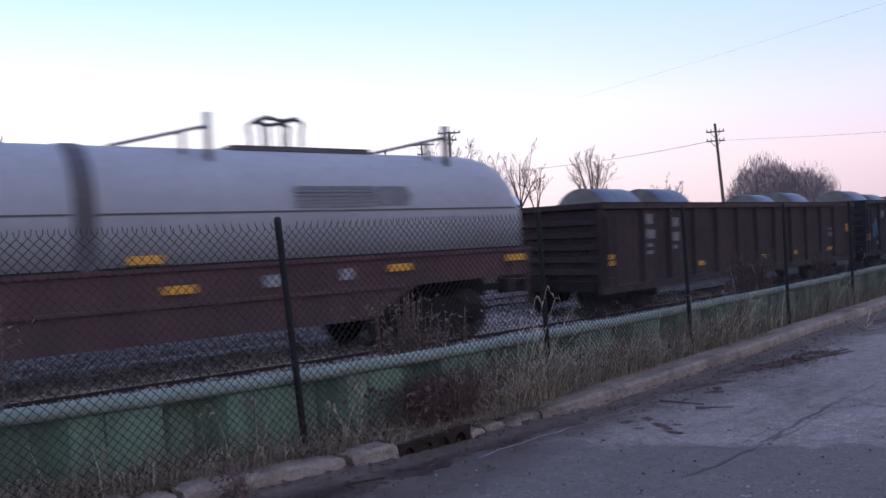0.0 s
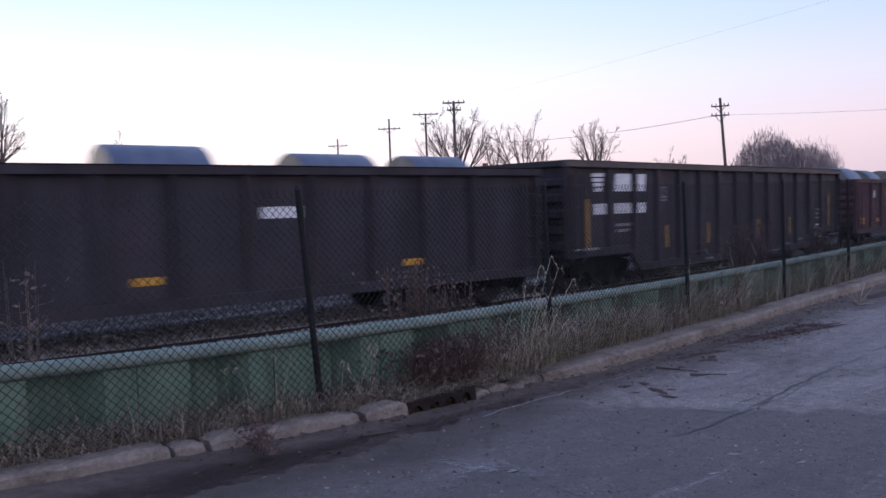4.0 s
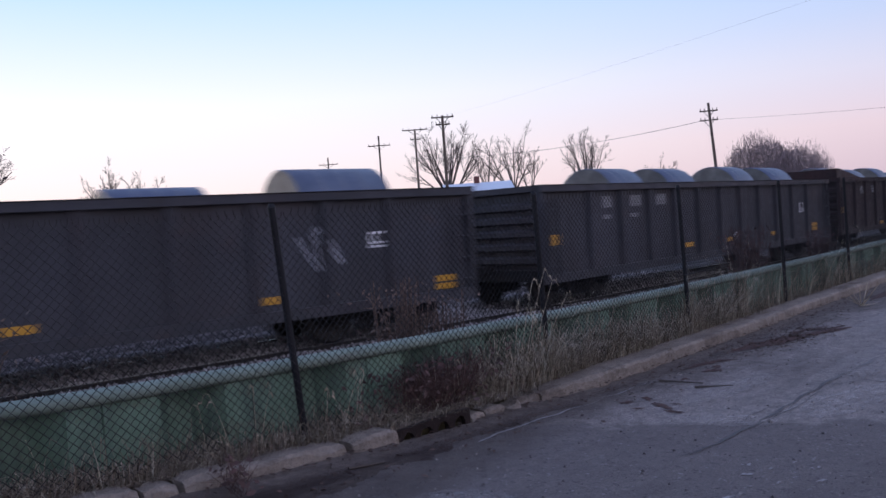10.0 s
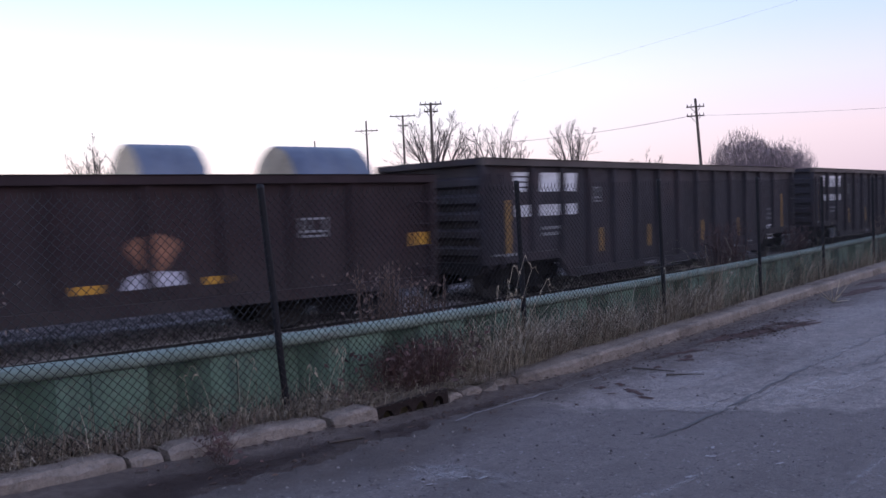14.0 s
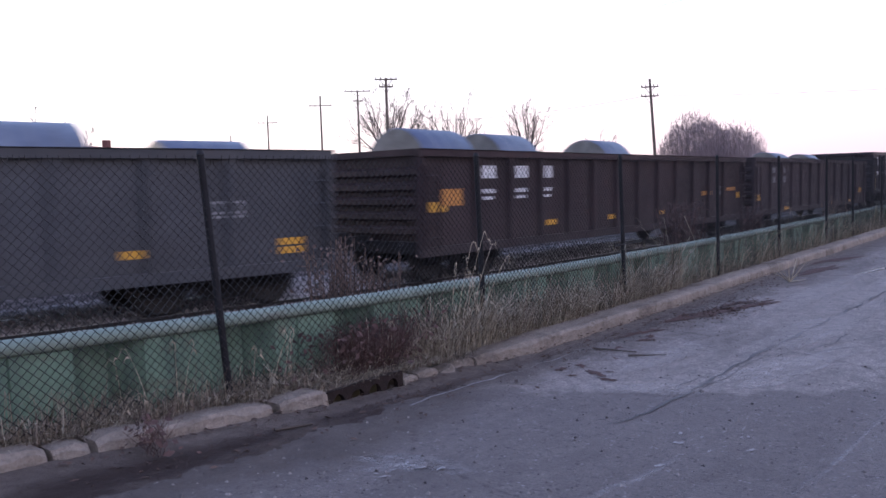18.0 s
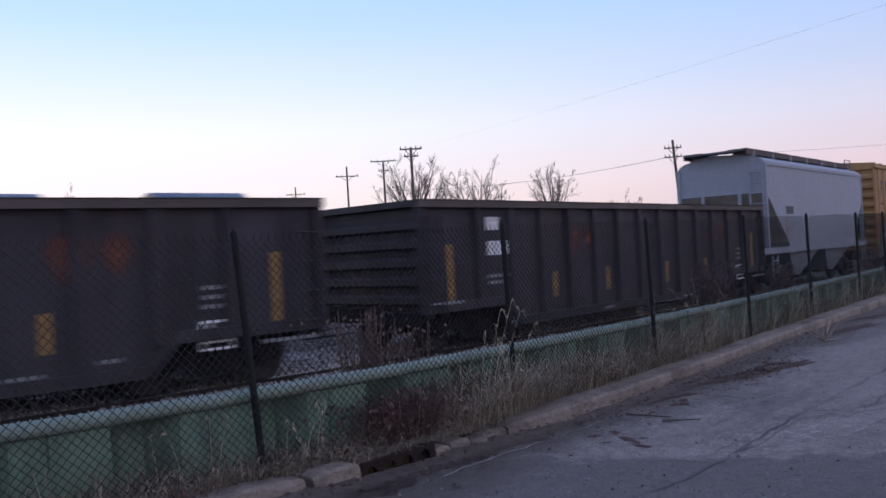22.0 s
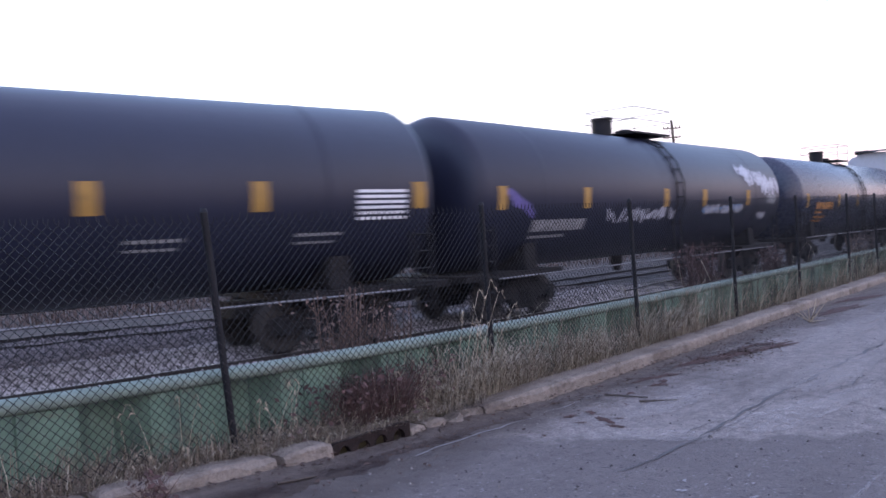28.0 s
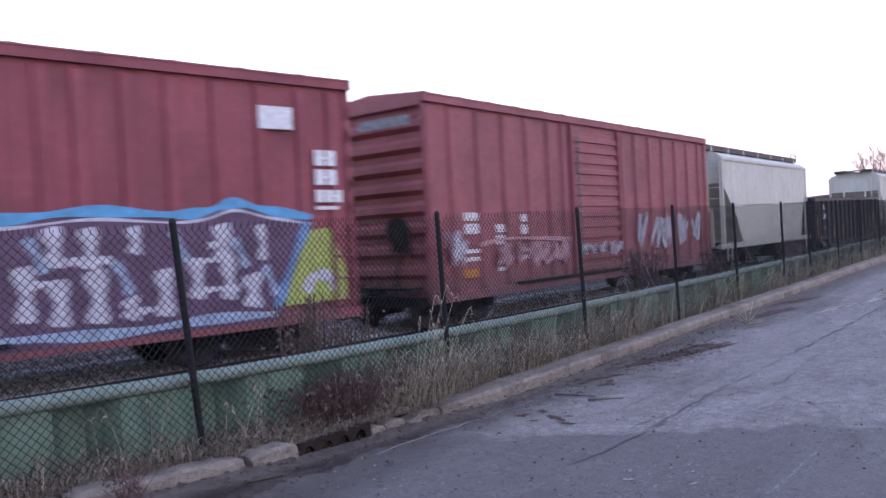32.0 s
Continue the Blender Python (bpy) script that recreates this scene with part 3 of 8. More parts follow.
# ---- mesh helpers ----
class Shape:
    """Vertices and faces gathered into one mesh."""

    def __init__(self):
        self.v, self.f, self.smooth = [], [], []

    def add(self, verts, faces, smooth=False):
        k = len(self.v)
        self.v += [tuple(p) for p in verts]
        self.f += [tuple(i + k for i in f) for f in faces]
        self.smooth += [smooth] * len(faces)
        return self

    def box(self, x0, x1, y0, y1, z0, z1):
        p = [(x, y, z) for x in (x0, x1) for y in (y0, y1) for z in (z0, z1)]
        return self.add(p, [(0, 1, 3, 2), (4, 6, 7, 5), (0, 4, 5, 1), (2, 3, 7, 6), (0, 2, 6, 4), (1, 5, 7, 3)])

    def prism_y(self, outline, y0, y1):
        """An outline of (x, z), drawn out along y."""
        n = len(outline)
        p = [(x, y0, z) for x, z in outline] + [(x, y1, z) for x, z in outline]
        faces = [tuple(range(n)), tuple(range(2 * n - 1, n - 1, -1))]
        faces += [(i, i + n, (i + 1) % n + n, (i + 1) % n) for i in range(n)]
        return self.add(p, faces)

    def prism_x(self, outline, x0, x1, smooth=False):
        """An outline of (y, z), drawn out along x."""
        n = len(outline)
        p = [(x0, y, z) for y, z in outline] + [(x1, y, z) for y, z in outline]
        self.add(p, [tuple(range(n)), tuple(range(2 * n - 1, n - 1, -1))])
        return self.add(p, [(i, i + n, (i + 1) % n + n, (i + 1) % n) for i in range(n)], smooth)

    def rings(self, rings, closed=True, smooth=True, caps=True):
        n = len(rings[0])
        p = [q for r in rings for q in r]
        faces = []
        for a in range(len(rings) - 1):
            for i in range(n if closed else n - 1):
                j = (i + 1) % n
                faces.append((a * n + i, a * n + j, (a + 1) * n + j, (a + 1) * n + i))
        self.add(p, faces, smooth)
        if caps:
            self.add(rings[0], [tuple(range(n))])
            self.add(rings[-1], [tuple(range(n - 1, -1, -1))])
        return self

    def rod(self, a, b, r0, r1=None, sides=6, caps=True):
        a, b = Vector(a), Vector(b)
        d = (b - a).normalized()
        u = d.orthogonal().normalized()
        w = d.cross(u)
        r1 = r0 if r1 is None else r1
        ring = [(math.cos(2 * math.pi * i / sides), math.sin(2 * math.pi * i / sides)) for i in range(sides)]
        return self.rings([[a + (u * c + w * s) * r0 for c, s in ring], [b + (u * c + w * s) * r1 for c, s in ring]], smooth=sides > 5, caps=caps)

    def mesh(self, name, material):
        m = bpy.data.meshes.new(name)
        m.from_pydata(self.v, [], self.f)
        m.polygons.foreach_set("use_smooth", self.smooth)
        for one in material if isinstance(material, (list, tuple)) else [material]:
            m.materials.append(one)
        m.update()
        return m


def part(name, shape, material, parent, label=""):
    """One mesh object under a thing or a part."""
    data = shape.mesh(name, material) if isinstance(shape, Shape) else shape
    ob = new(name, data)
    ob.parent = parent
    return tagged(ob, label) if label else ob


def thing(name, label, category, group="", kind="", at=(0, 0, 0)):
    ob = new(name)
    ob.location = at
    return tagged(ob, label, category, group, kind)


def solid(name, shape, material, label, category="", group="", kind=""):
    return tagged(new(name, shape.mesh(name, material)), label, category, group, kind)


RNG = random.Random(7)


def road_z(x):
    """The road falls a little from the near end."""
    x = max(x, -2.0)
    return -0.04 + 0.075 * math.log1p(math.exp(5.2 - x)) if x < 25 else -0.04


def cap_z(x):
    """Top of the wall, which steps down along the road."""
    return 0.64 + 0.36 * math.exp(-max(x, -2.0) / 4.5)


# ---- ground, road and kerb ----
def strip(shape, ys, x0, x1, step, height, follow=None):
    """A sheet between lines of y; with follow, the lines run beside that curve."""
    xs = [x0 + i * step for i in range(int((x1 - x0) / step) + 1)]
    n = len(ys)
    pts = [(x, y + (follow(x) if follow else 0), height(x, y + (follow(x) if follow else 0))) for x in xs for y in ys]
    shape.add(pts, [(i * n + j, (i + 1) * n + j, (i + 1) * n + j + 1, i * n + j + 1) for i in range(len(xs) - 1) for j in range(n - 1)], True)
    return shape


KERB_Y = 5.59


def ground_height(x, y):
    near = road_z(max(-40, min(x, 60)))
    if y < 5.72:
        return near - 0.06
    if y < 6.1:
        return near + 0.02
    return rail_z(x) - (0.42 if y < 22 else 0.22)


ground = Shape()
ys = [-4000, -300, -40, -12, 4.9, 5.7, 5.8, 6.05, 6.25, 9.0, 16.0, 22, 40, 90, 300, 1200, 4000]
xs = [-4000, -300, -60, -20, -8, -4, -2, 0, 1, 2, 3, 4, 5, 6, 7, 8, 10, 14, 20, 40, 60, 120, 300, 1200, 4000]
pts = [(x, y, ground_height(x, y)) for x in xs for y in ys]
n = len(ys)
ground.add(pts, [(i * n + j, (i + 1) * n + j, (i + 1) * n + j + 1, i * n + j + 1) for i in range(len(xs) - 1) for j in range(n - 1)])
solid("ground", ground, M_GRASSLAND, "flat winter ground with dull dry grass", "ground", kind="structure")

road = strip(Shape(), [-16, -10, -6, -3, 0, 1, 2, 3, 4, 4.6, 5.2, 5.65], -60, 140, 0.5, lambda x, y: road_z(x) + 0.012 * noise.noise((x * 0.6, y * 0.6, 0)) - 0.002 * max(0, 3 - y))
road_ob = solid("road", road, M_ASPHALT, "worn grey asphalt road with cracks and stains", "road", kind="structure")


def blot(name, cx, cy, rx, ry, material, label, lift=0.006, turn=0.0, rag=0.35, seed=0, n=40):
    """A ragged flat stain or patch lying on the road."""
    s = Shape()
    rim = []
    for i in range(n):
        a = 2 * math.pi * i / n
        k = 1 + rag * noise.noise((math.cos(a) * 1.7 + seed, math.sin(a) * 1.7, seed)) + rag * 0.5 * noise.noise((math.cos(a) * 5 + seed, math.sin(a) * 5, seed))
        dx, dy = math.cos(a) * rx * k, math.sin(a) * ry * k
        x, y = cx + dx * math.cos(turn) - dy * math.sin(turn), cy + dx * math.sin(turn) + dy * math.cos(turn)
        rim.append((x, y, road_z(x) + 0.012 * noise.noise((x * 0.6, y * 0.6, 0)) + lift))
    mid = (cx, cy, road_z(cx) + 0.012 * noise.noise((cx * 0.6, cy * 0.6, 0)) + lift + 0.002)
    s.add([mid] + rim, [(0, i + 1, (i + 1) % n + 1) for i in range(n)])
    return part(name, s, material, road_ob, label)


def crack(points, width, material, name="crack", lift=0.007, seed=0):
    """A thin wandering crack through the given places."""
    s = Shape()
    line = []
    for (ax, ay), (bx, by) in zip(points, points[1:]):
        k = max(2, int(math.hypot(bx - ax, by - ay) / 0.12))
        for i in range(k):
            f = i / k
            x, y = ax + (bx - ax) * f, ay + (by - ay) * f
            line.append((x + 0.05 * noise.noise((x * 3, y * 3, seed)), y + 0.05 * noise.noise((x * 3, y * 3, seed + 5)) + 0.03 * noise.noise((x * 11, y * 11, seed + 2))))
    left, right = [], []
    for i, (x, y) in enumerate(line):
        nx, ny = line[min(i + 1, len(line) - 1)]
        px, py = line[max(i - 1, 0)]
        d = math.hypot(nx - px, ny - py) or 1
        w = width * max(0.12, 0.7 + 1.6 * noise.noise((x * 2.2, y * 2.2, seed + 9)))
        ox, oy = -(ny - py) / d * w / 2, (nx - px) / d * w / 2
        for side, sx in ((left, 1), (right, -1)):
            X, Y = x + sx * ox, y + sx * oy
            side.append((X, Y, road_z(X) + 0.012 * noise.noise((X * 0.6, Y * 0.6, 0)) + lift))
    n = len(line)
    s.add(left + right, [(i, i + 1, n + i + 1, n + i) for i in range(n - 1)])
    return part(name, s, material, road_ob)

# kerb blocks: broken lengths at the near end, then long cast runs
kerb = thing("kerb", "cracked old concrete kerb with displaced blocks", "kerb", kind="structure")


def kerb_block(x0, x1, dy=0.0, dz=0.0, tilt=0.0, h=0.112, rag=1.0):
    s = Shape()
    k = max(3, int((x1 - x0) / 0.06)) if x0 < 20 else 20
    rings = []
    for i in range(k + 1):
        x = x0 + (x1 - x0) * i / k
        z = road_z(x) + dz + tilt * (i / k - 0.5)
        w = rag * (0.03 * noise.noise((x * 2.3, 1, 4)) + 0.02 * noise.noise((x * 7.3, 1, 9)))
        c = 0.02 + rag * (0.05 * max(0, noise.noise((x * 3.1, 8, 2))) + 0.035 * max(0, noise.noise((x * 9.1, 8, 7))))
        y0, y1, zt = KERB_Y + dy + w - 0.09 * min(1, max(0, x - 5.8)), KERB_Y + dy + 0.19 + w + 0.03 * min(1, max(0, x - 5.8)), z + h + 0.04 * min(1, max(0, x - 5.8)) + rag * (0.014 * noise.noise((x * 3, 3, 3)) + 0.008 * noise.noise((x * 14, 3, 8)))
        e = 0.02 if i in (0, k) else 0.0
        rings.append([(x, y0 - 0.015, z - 0.15), (x, y0 + e, zt - c - e), (x, y0 + c + e, zt - e), (x, y0 + 0.11, zt - e + 0.006 * noise.noise((x * 9, 5, 5))), (x, y1 - 0.01, zt - e), (x, y1, zt - 0.02), (x, y1, z - 0.15)])
    s.rings(rings, smooth=False)
    return part("kerb_block", s, M_CONCRETE, kerb)


kerb_block(-9.0, -4.02)
kerb_block(-4.0, -0.72)
kerb_block(-0.70, 2.05, dz=0.005)
kerb_block(2.085, 2.29, dy=0.012, dz=-0.004)
kerb_block(2.33, 3.58, dz=0.0)
kerb_block(3.63, 4.06, dy=-0.03, dz=0.012, tilt=0.02)
for xa, xb, dz in ((4.92, 5.12, -0.03), (5.13, 5.37, -0.02), (5.39, 5.62, -0.035), (5.63, 5.87, -0.02)):
    kerb_block(xa, xb, 0.012 * math.sin(xa * 9), dz, 0.02 * math.sin(xa * 5), rag=1.9)
x = 5.89
for length in (2.3, 3.05, 3.0, 3.05, 3.0, 3.05, 3.0, 3.05, 6.0, 6.0, 6.0, 6.0, 20.0, 30.0):
    kerb_block(x, x + length - 0.015, dy=0.012 * noise.noise((x, 0, 0)) + 0.04 * min(1, max(0, x - 7) / 6), dz=-0.012, rag=0.8)
    x += length

# kerb inlet of the drain: a worn hood with four arched openings
drain = thing("drain_inlet", "rusty worn kerb inlet of a storm drain with arched openings", "drain")
z = road_z(4.5)
base = [(4.07, -0.05)]
for k in range(4):
    a = 4.13 + k * 0.195
    base += [(a, -0.05), (a, 0.035), (a + 0.025, 0.07), (a + 0.065, 0.083), (a + 0.105, 0.07), (a + 0.13, 0.035), (a + 0.13, -0.05)]
base += [(4.91, -0.05), (4.905, 0.12), (4.7, 0.13), (4.4, 0.125), (4.09, 0.118)]
s = Shape()
s.prism_y([(px + 0.012 * noise.noise((px * 19, pz * 30, 1)), z + pz + 0.014 * noise.noise((px * 17, pz * 25, 4))) for px, pz in base], KERB_Y + 0.015, KERB_Y + 0.06)
part("inlet_frame", s, M_INLET, drain)
s = Shape()
s.box(4.07, 4.91, KERB_Y + 0.06, KERB_Y + 0.24, z + 0.09, z + 0.122)
part("inlet_hood", s, M_SOIL, drain, "earth-covered hood")
# Back wall in the frame's near-black, so its colour carries the openings' shade.
s = Shape()
s.box(4.07, 4.91, KERB_Y + 0.21, KERB_Y + 0.24, z - 0.3, z + 0.09)
part("inlet_back", s, M_INLET, drain)


def gutter_edge(x):
    """How far the silt reaches out from the kerb."""
    line = [(-9, 4.92), (2.3, 4.95), (2.8, 4.98), (3.4, 5.05), (3.8, 5.12), (4.45, 5.24), (5.8, 5.28), (7.0, 5.28), (8.3, 5.12), (9.4, 5.2), (11.0, 5.33), (20, 5.42), (60, 5.45)]
    for (xa, ya), (xb, yb) in zip(line, line[1:]):
        if xa <= x <= xb:
            return ya + (yb - ya) * (x - xa) / (xb - xa) + 0.1 * noise.noise((x * 2.1, 3, 3)) + 0.07 * noise.noise((x * 6.3, 7, 3)) + 0.05 * noise.noise((x * 17, 9, 3))
    return 5.45


def road_top(x, y):
    return road_z(x) + 0.012 * noise.noise((x * 0.6, y * 0.6, 0)) - 0.002 * max(0, 3 - y)


s = Shape()
k, m = 1120, 9
for i in range(k + 1):
    x = -1.5 + i * 0.03
    far = gutter_edge(x)
    for j in range(m):
        f = j / (m - 1)
        y = KERB_Y + 0.03 + (far - KERB_Y - 0.03) * f
        lift = ((0.03 if x < 5.8 else 0.012) if not 4.0 < x < 4.95 else 0.004) * (1 - f) ** 2.2 + 0.008 + 0.016 * f * (1 - f) * 4 * noise.noise((x * 5, y * 7, 2)) - 0.010 * (f == 1)
        s.v.append((x, y, road_top(x, y) + lift))
s.f = [(i * m + j, (i + 1) * m + j, (i + 1) * m + j + 1, i * m + j + 1) for i in range(k) for j in range(m - 1)]
s.smooth = [True] * len(s.f)
part("gutter_silt", s, M_GUTTER, road_ob, "dark damp silt and mud lying in the gutter")

# thin water, litter and clods of mud
crack([(4.5, 5.16), (5.2, 5.2), (5.8, 5.19), (6.5, 5.2), (7.2, 5.19)], 0.016, M_CHALKY, "gutter_seam", seed=21)
for i, (cx, cy, rx, ry) in enumerate([(9.75, 5.0, 0.5, 0.13), (10.35, 4.78, 0.6, 0.12), (10.7, 4.95, 0.35, 0.08), (9.3, 5.12, 0.3, 0.07), (8.3, 5.1, 0.3, 0.06), (7.9, 4.9, 0.1, 0.05), (14.6, 5.05, 1.0, 0.12), (16.5, 5.2, 1.2, 0.1)]):
    blot("wet_leaves", cx, cy, rx, ry, M_LEAF, "dark wet leaf litter", 0.006, -0.25, 1.1, 80 + i, 60)
for i, (cx, cy, r) in enumerate([(6.26, 4.93, 0.09), (6.49, 4.85, 0.08), (6.3, 4.6, 0.12), (6.42, 4.52, 0.06), (6.1, 4.72, 0.05), (7.4, 4.95, 0.07), (8.1, 4.95, 0.09), (6.95, 4.76, 0.03), (6.15, 4.4, 0.08)]):
    blot("mud_clod", cx, cy, r * 0.9, r * 0.45, M_LEAF, "", 0.006, 0.6 * i, 1.1, 60 + i, 26)
for k in range(28):
    cx, cy, reach = ((3.35, 4.1, 0.45), (5.25, 2.9, 0.5), (4.75, 3.2, 0.4), (8.4, 3.2, 0.8))[k % 4]
    blot("pale_scuff", cx + RNG.gauss(0, 0.5) * reach, cy + RNG.gauss(0, 0.35) * reach, RNG.uniform(0.008, 0.045), RNG.uniform(0.005, 0.014), M_CHALKY, "", 0.007, RNG.uniform(-0.6, 0.6), 1.2, 171 + k, 14)
for i, (cx, cy, rx, ry, turn, m) in enumerate([(3.4, 4.3, 0.3, 0.1, -1.1, M_DUST), (3.5, 4.1, 0.34, 0.13, -1.2, M_DUST), (3.27, 4.2, 0.22, 0.09, -0.9, M_DUST), (4.2, 3.08, 0.5, 0.028, 0.02, M_DUST), (3.9, 3.12, 0.3, 0.024, -0.1, M_DUST),
                                              (5.3, 2.34, 1.1, 0.02, 0.0, M_DUST), (4.5, 2.37, 0.5, 0.02, 0.03, M_DUST), (6.0, 4.0, 0.5, 0.22, -0.9, M_PALE), (7.6, 3.3, 1.3, 0.25, -0.3, M_PALE), (9.5, 3.6, 1.8, 0.3, -0.1, M_PALE), (12.5, 4.3, 2.2, 0.25, 0.05, M_PALE), (7.0, 4.4, 0.9, 0.2, -0.2, M_PALE)]):
    blot("pale_smear", cx, cy, rx, ry, m, "whitish dusty smear on the asphalt", 0.008 + 0.0006 * i, turn, 0.7, 300 + i, 48)
for i, (cx, cy, rx, ry, turn) in enumerate([(15.2, 4.25, 0.7, 0.05, -0.15), (16.3, 3.95, 0.9, 0.08, -0.2), (17.3, 3.55, 0.8, 0.1, -0.1), (18.4, 3.95, 1.1, 0.07, 0.05), (15.0, 3.2, 0.5, 0.05, -0.1)]):
    blot("thin_puddle", cx, cy, rx, ry, M_WATER, "thin wet film that mirrors the sky", 0.006, turn, 1.0, 400 + i, 60)
crack([(5.8, 3.7), (6.73, 3.62), (7.3, 3.66), (7.75, 3.63), (8.05, 3.46), (8.77, 3.26), (9.39, 2.94), (11.5, 2.4)], 0.012, M_CRACK, seed=3)
crack([(8.77, 3.26), (9.6, 3.35), (10.8, 3.3), (12.4, 3.5)], 0.009, M_CRACK, seed=4)
crack([(34, 3.3), (18, 3.5), (12.6, 3.58), (9.8, 3.66), (7.9, 3.72), (6.5, 3.7), (5.4, 3.67), (4.8, 3.75)], 0.03, M_CRACK, seed=1)
crack([(5.9, 3.76), (6.35, 3.86), (7.0, 3.78)], 0.014, M_CRACK, seed=6)
crack([(7.67, 3.77), (7.89, 3.48), (8.35, 3.23), (9.2, 2.7), (9.6, 1.9)], 0.011, M_CRACK, seed=2)
s = Shape()
for i in range(6400):
    x, y = 2.2 + 16 * RNG.random() ** 1.2, RNG.uniform(1.0, 5.2)
    r = RNG.choice([0.003, 0.004, 0.006, 0.008, 0.013]) * RNG.uniform(0.6, 1.3) * (1.6 if i % 40 == 0 else 1.0)
    z = road_top(x, y)
    a = RNG.uniform(0, 6)
    s.add([(x + r * math.cos(a + k * 2.1), y + r * math.sin(a + k * 2.1), z) for k in range(3)] + [(x, y, z + r * 0.9)], [(0, 1, 3), (1, 2, 3), (2, 0, 3), (0, 2, 1)])
solid("road_grit", s, M_GRIT, "loose grit and pebbles on the road", "gravel", kind="stuff")
s = Shape()
for i in range(1500):
    if i % 3:
        x = RNG.uniform(2.0, 14)
        y = KERB_Y - abs(RNG.gauss(0, 0.3))
    else:
        x, y = RNG.gauss(10.1, 0.6), RNG.gauss(4.88, 0.16)
    if y < 3.4:
        continue
    r, a = RNG.uniform(0.01, 0.032), RNG.uniform(0, 6.28)
    z = road_top(x, y) + 0.012 + (0.03 if y > KERB_Y - 0.2 else 0)
    c, d = math.cos(a) * r, math.sin(a) * r
    s.add([(x - c, y - d, z), (x + d * 0.5, y - c * 0.5, z + RNG.uniform(0, 0.012)), (x + c, y + d, z + RNG.uniform(0, 0.01)), (x - d * 0.5, y + c * 0.5, z + RNG.uniform(0, 0.012))], [(0, 1, 2, 3)])
solid("fallen_leaves", s, M_LEAVES, "brown dead leaves scattered in the gutter", "leaves", kind="stuff")

# fallen branch and sticks at the gutter
branch = thing("fallen_branch", "small bare fallen branch lying in the gutter", "branch")
s = Shape()
bz = road_z(13) + 0.01
for k in range(11):
    a = RNG.uniform(0, 2 * math.pi)
    tip = (13.05 + 0.35 * math.cos(a), 4.98 + 0.25 * math.sin(a), bz + RNG.uniform(0.02, 0.42))
    s.rod((13.05 + 0.05 * math.cos(a), 4.98, bz + 0.01), tip, 0.009, 0.003, 4)
part("twig_spray", s, M_STALK, branch)
for (ax, ay), (bx, by) in (((7.17, 5.11), (7.24, 4.68)), ((7.05, 4.67), (7.27, 4.39)), ((3.35, 5.3), (3.62, 5.24))):
    stick = Shape()
    stick.rod((ax, ay, road_z(ax) + 0.02), (bx, by, road_z(bx) + 0.02), 0.012, 0.006, 5)
    solid("stick", stick, M_TIE, "thin dead stick lying on the road", "stick", "sticks on the road")

# ---- verge between kerb and wall ----
def verge_top(x, y):
    return road_z(x) + 0.085 + 0.025 * noise.noise((x * 1.5, y * 3, 0)) + 0.02 * noise.noise((x * 6, y * 6, 4)) + 0.12 * max(0, y - 5.8)


verge = strip(Shape(), [5.76, 5.81, 5.86, 5.92, 6.0, 6.12, 6.3], -9, 100, 0.25, lambda x, y: verge_top(x, y))
solid("verge", verge, M_SOIL, "narrow strip of earth with dead grass", "verge", kind="structure")

# ---- sheet pile retaining wall ----
wall = thing("retaining_wall", "green painted steel sheet pile wall with a rounded cap", "wall", kind="structure")
PITCH = 1.06
pile = Shape()
plan = [(0.0, 0.0), (0.205, 0.0), (0.215, 0.012), (0.225, 0.0), (0.59, 0.0), (0.66, 0.20), (0.90, 0.20), (1.06, 0.0)]
front = [(x, 5.99 + y) for x, y in plan]
back = [(x, y + 0.02) for x, y in front]
k = len(front)
pts = [(x, y, z) for z in (-1.5, 0.0) for x, y in front] + [(x, y, z) for z in (-1.5, 0.0) for x, y in back]
faces = [(i, i + 1, k + i + 1, k + i) for i in range(k - 1)] + [(2 * k + i + 1, 2 * k + i, 3 * k + i, 3 * k + i + 1) for i in range(k - 1)]
pile.add(pts, faces)
pile_mesh = pile.mesh("sheet_pile", M_PILE)
for i in range(-10, 96):
    ob = part("sheet_pile", pile_mesh, None, wall)
    ob.location = (1.81 + i * PITCH, 0, cap_z(1.81 + (i + 0.5) * PITCH) - 0.075)
CAP = [(6.16, -0.09), (6.16, -0.03), (6.10, -0.004), (6.03, 0.0), (5.975, -0.012), (5.948, -0.04), (5.952, -0.072), (5.98, -0.092)]
for i in range(-2, 17):
    s = Shape()
    xs = [i * 6.1 - 3.0 + 6.096 * j / 16 for j in range(17)]
    s.rings([[(x, y, cap_z(x) + dz + 0.004 * noise.noise((x * 2, 0, 0))) for y, dz in CAP] for x in xs])
    part("wall_cap", s, M_CAP, wall, "pale green rounded steel cap")

# ---- chain-link fence ----
fence = thing("chain_link_fence", "black chain-link fence with leaning steel posts", "fence")
FENCE_Y = 5.86
POSTS = [(-5.8, 0, 0), (-2.7, 0.02, 0.0), (0.36, -0.03, 0.0), (3.46, -0.17, -0.02), (6.42, -0.07, 0.0), (9.38, -0.06, 0.02), (12.5, -0.05, 0.0), (15.47, -0.06, 0.0), (18.62, -0.03, 0.0),
         (20.9, -0.1, 0), (23.9, -0.05, 0), (26.9, -0.1, 0), (29.9, 0.05, 0), (33.0, -0.1, 0), (36.0, -0.5, 0), (39.0, -0.1, 0), (42.1, 0.1, 0), (45.2, -0.05, 0), (48.3, 0, 0)]
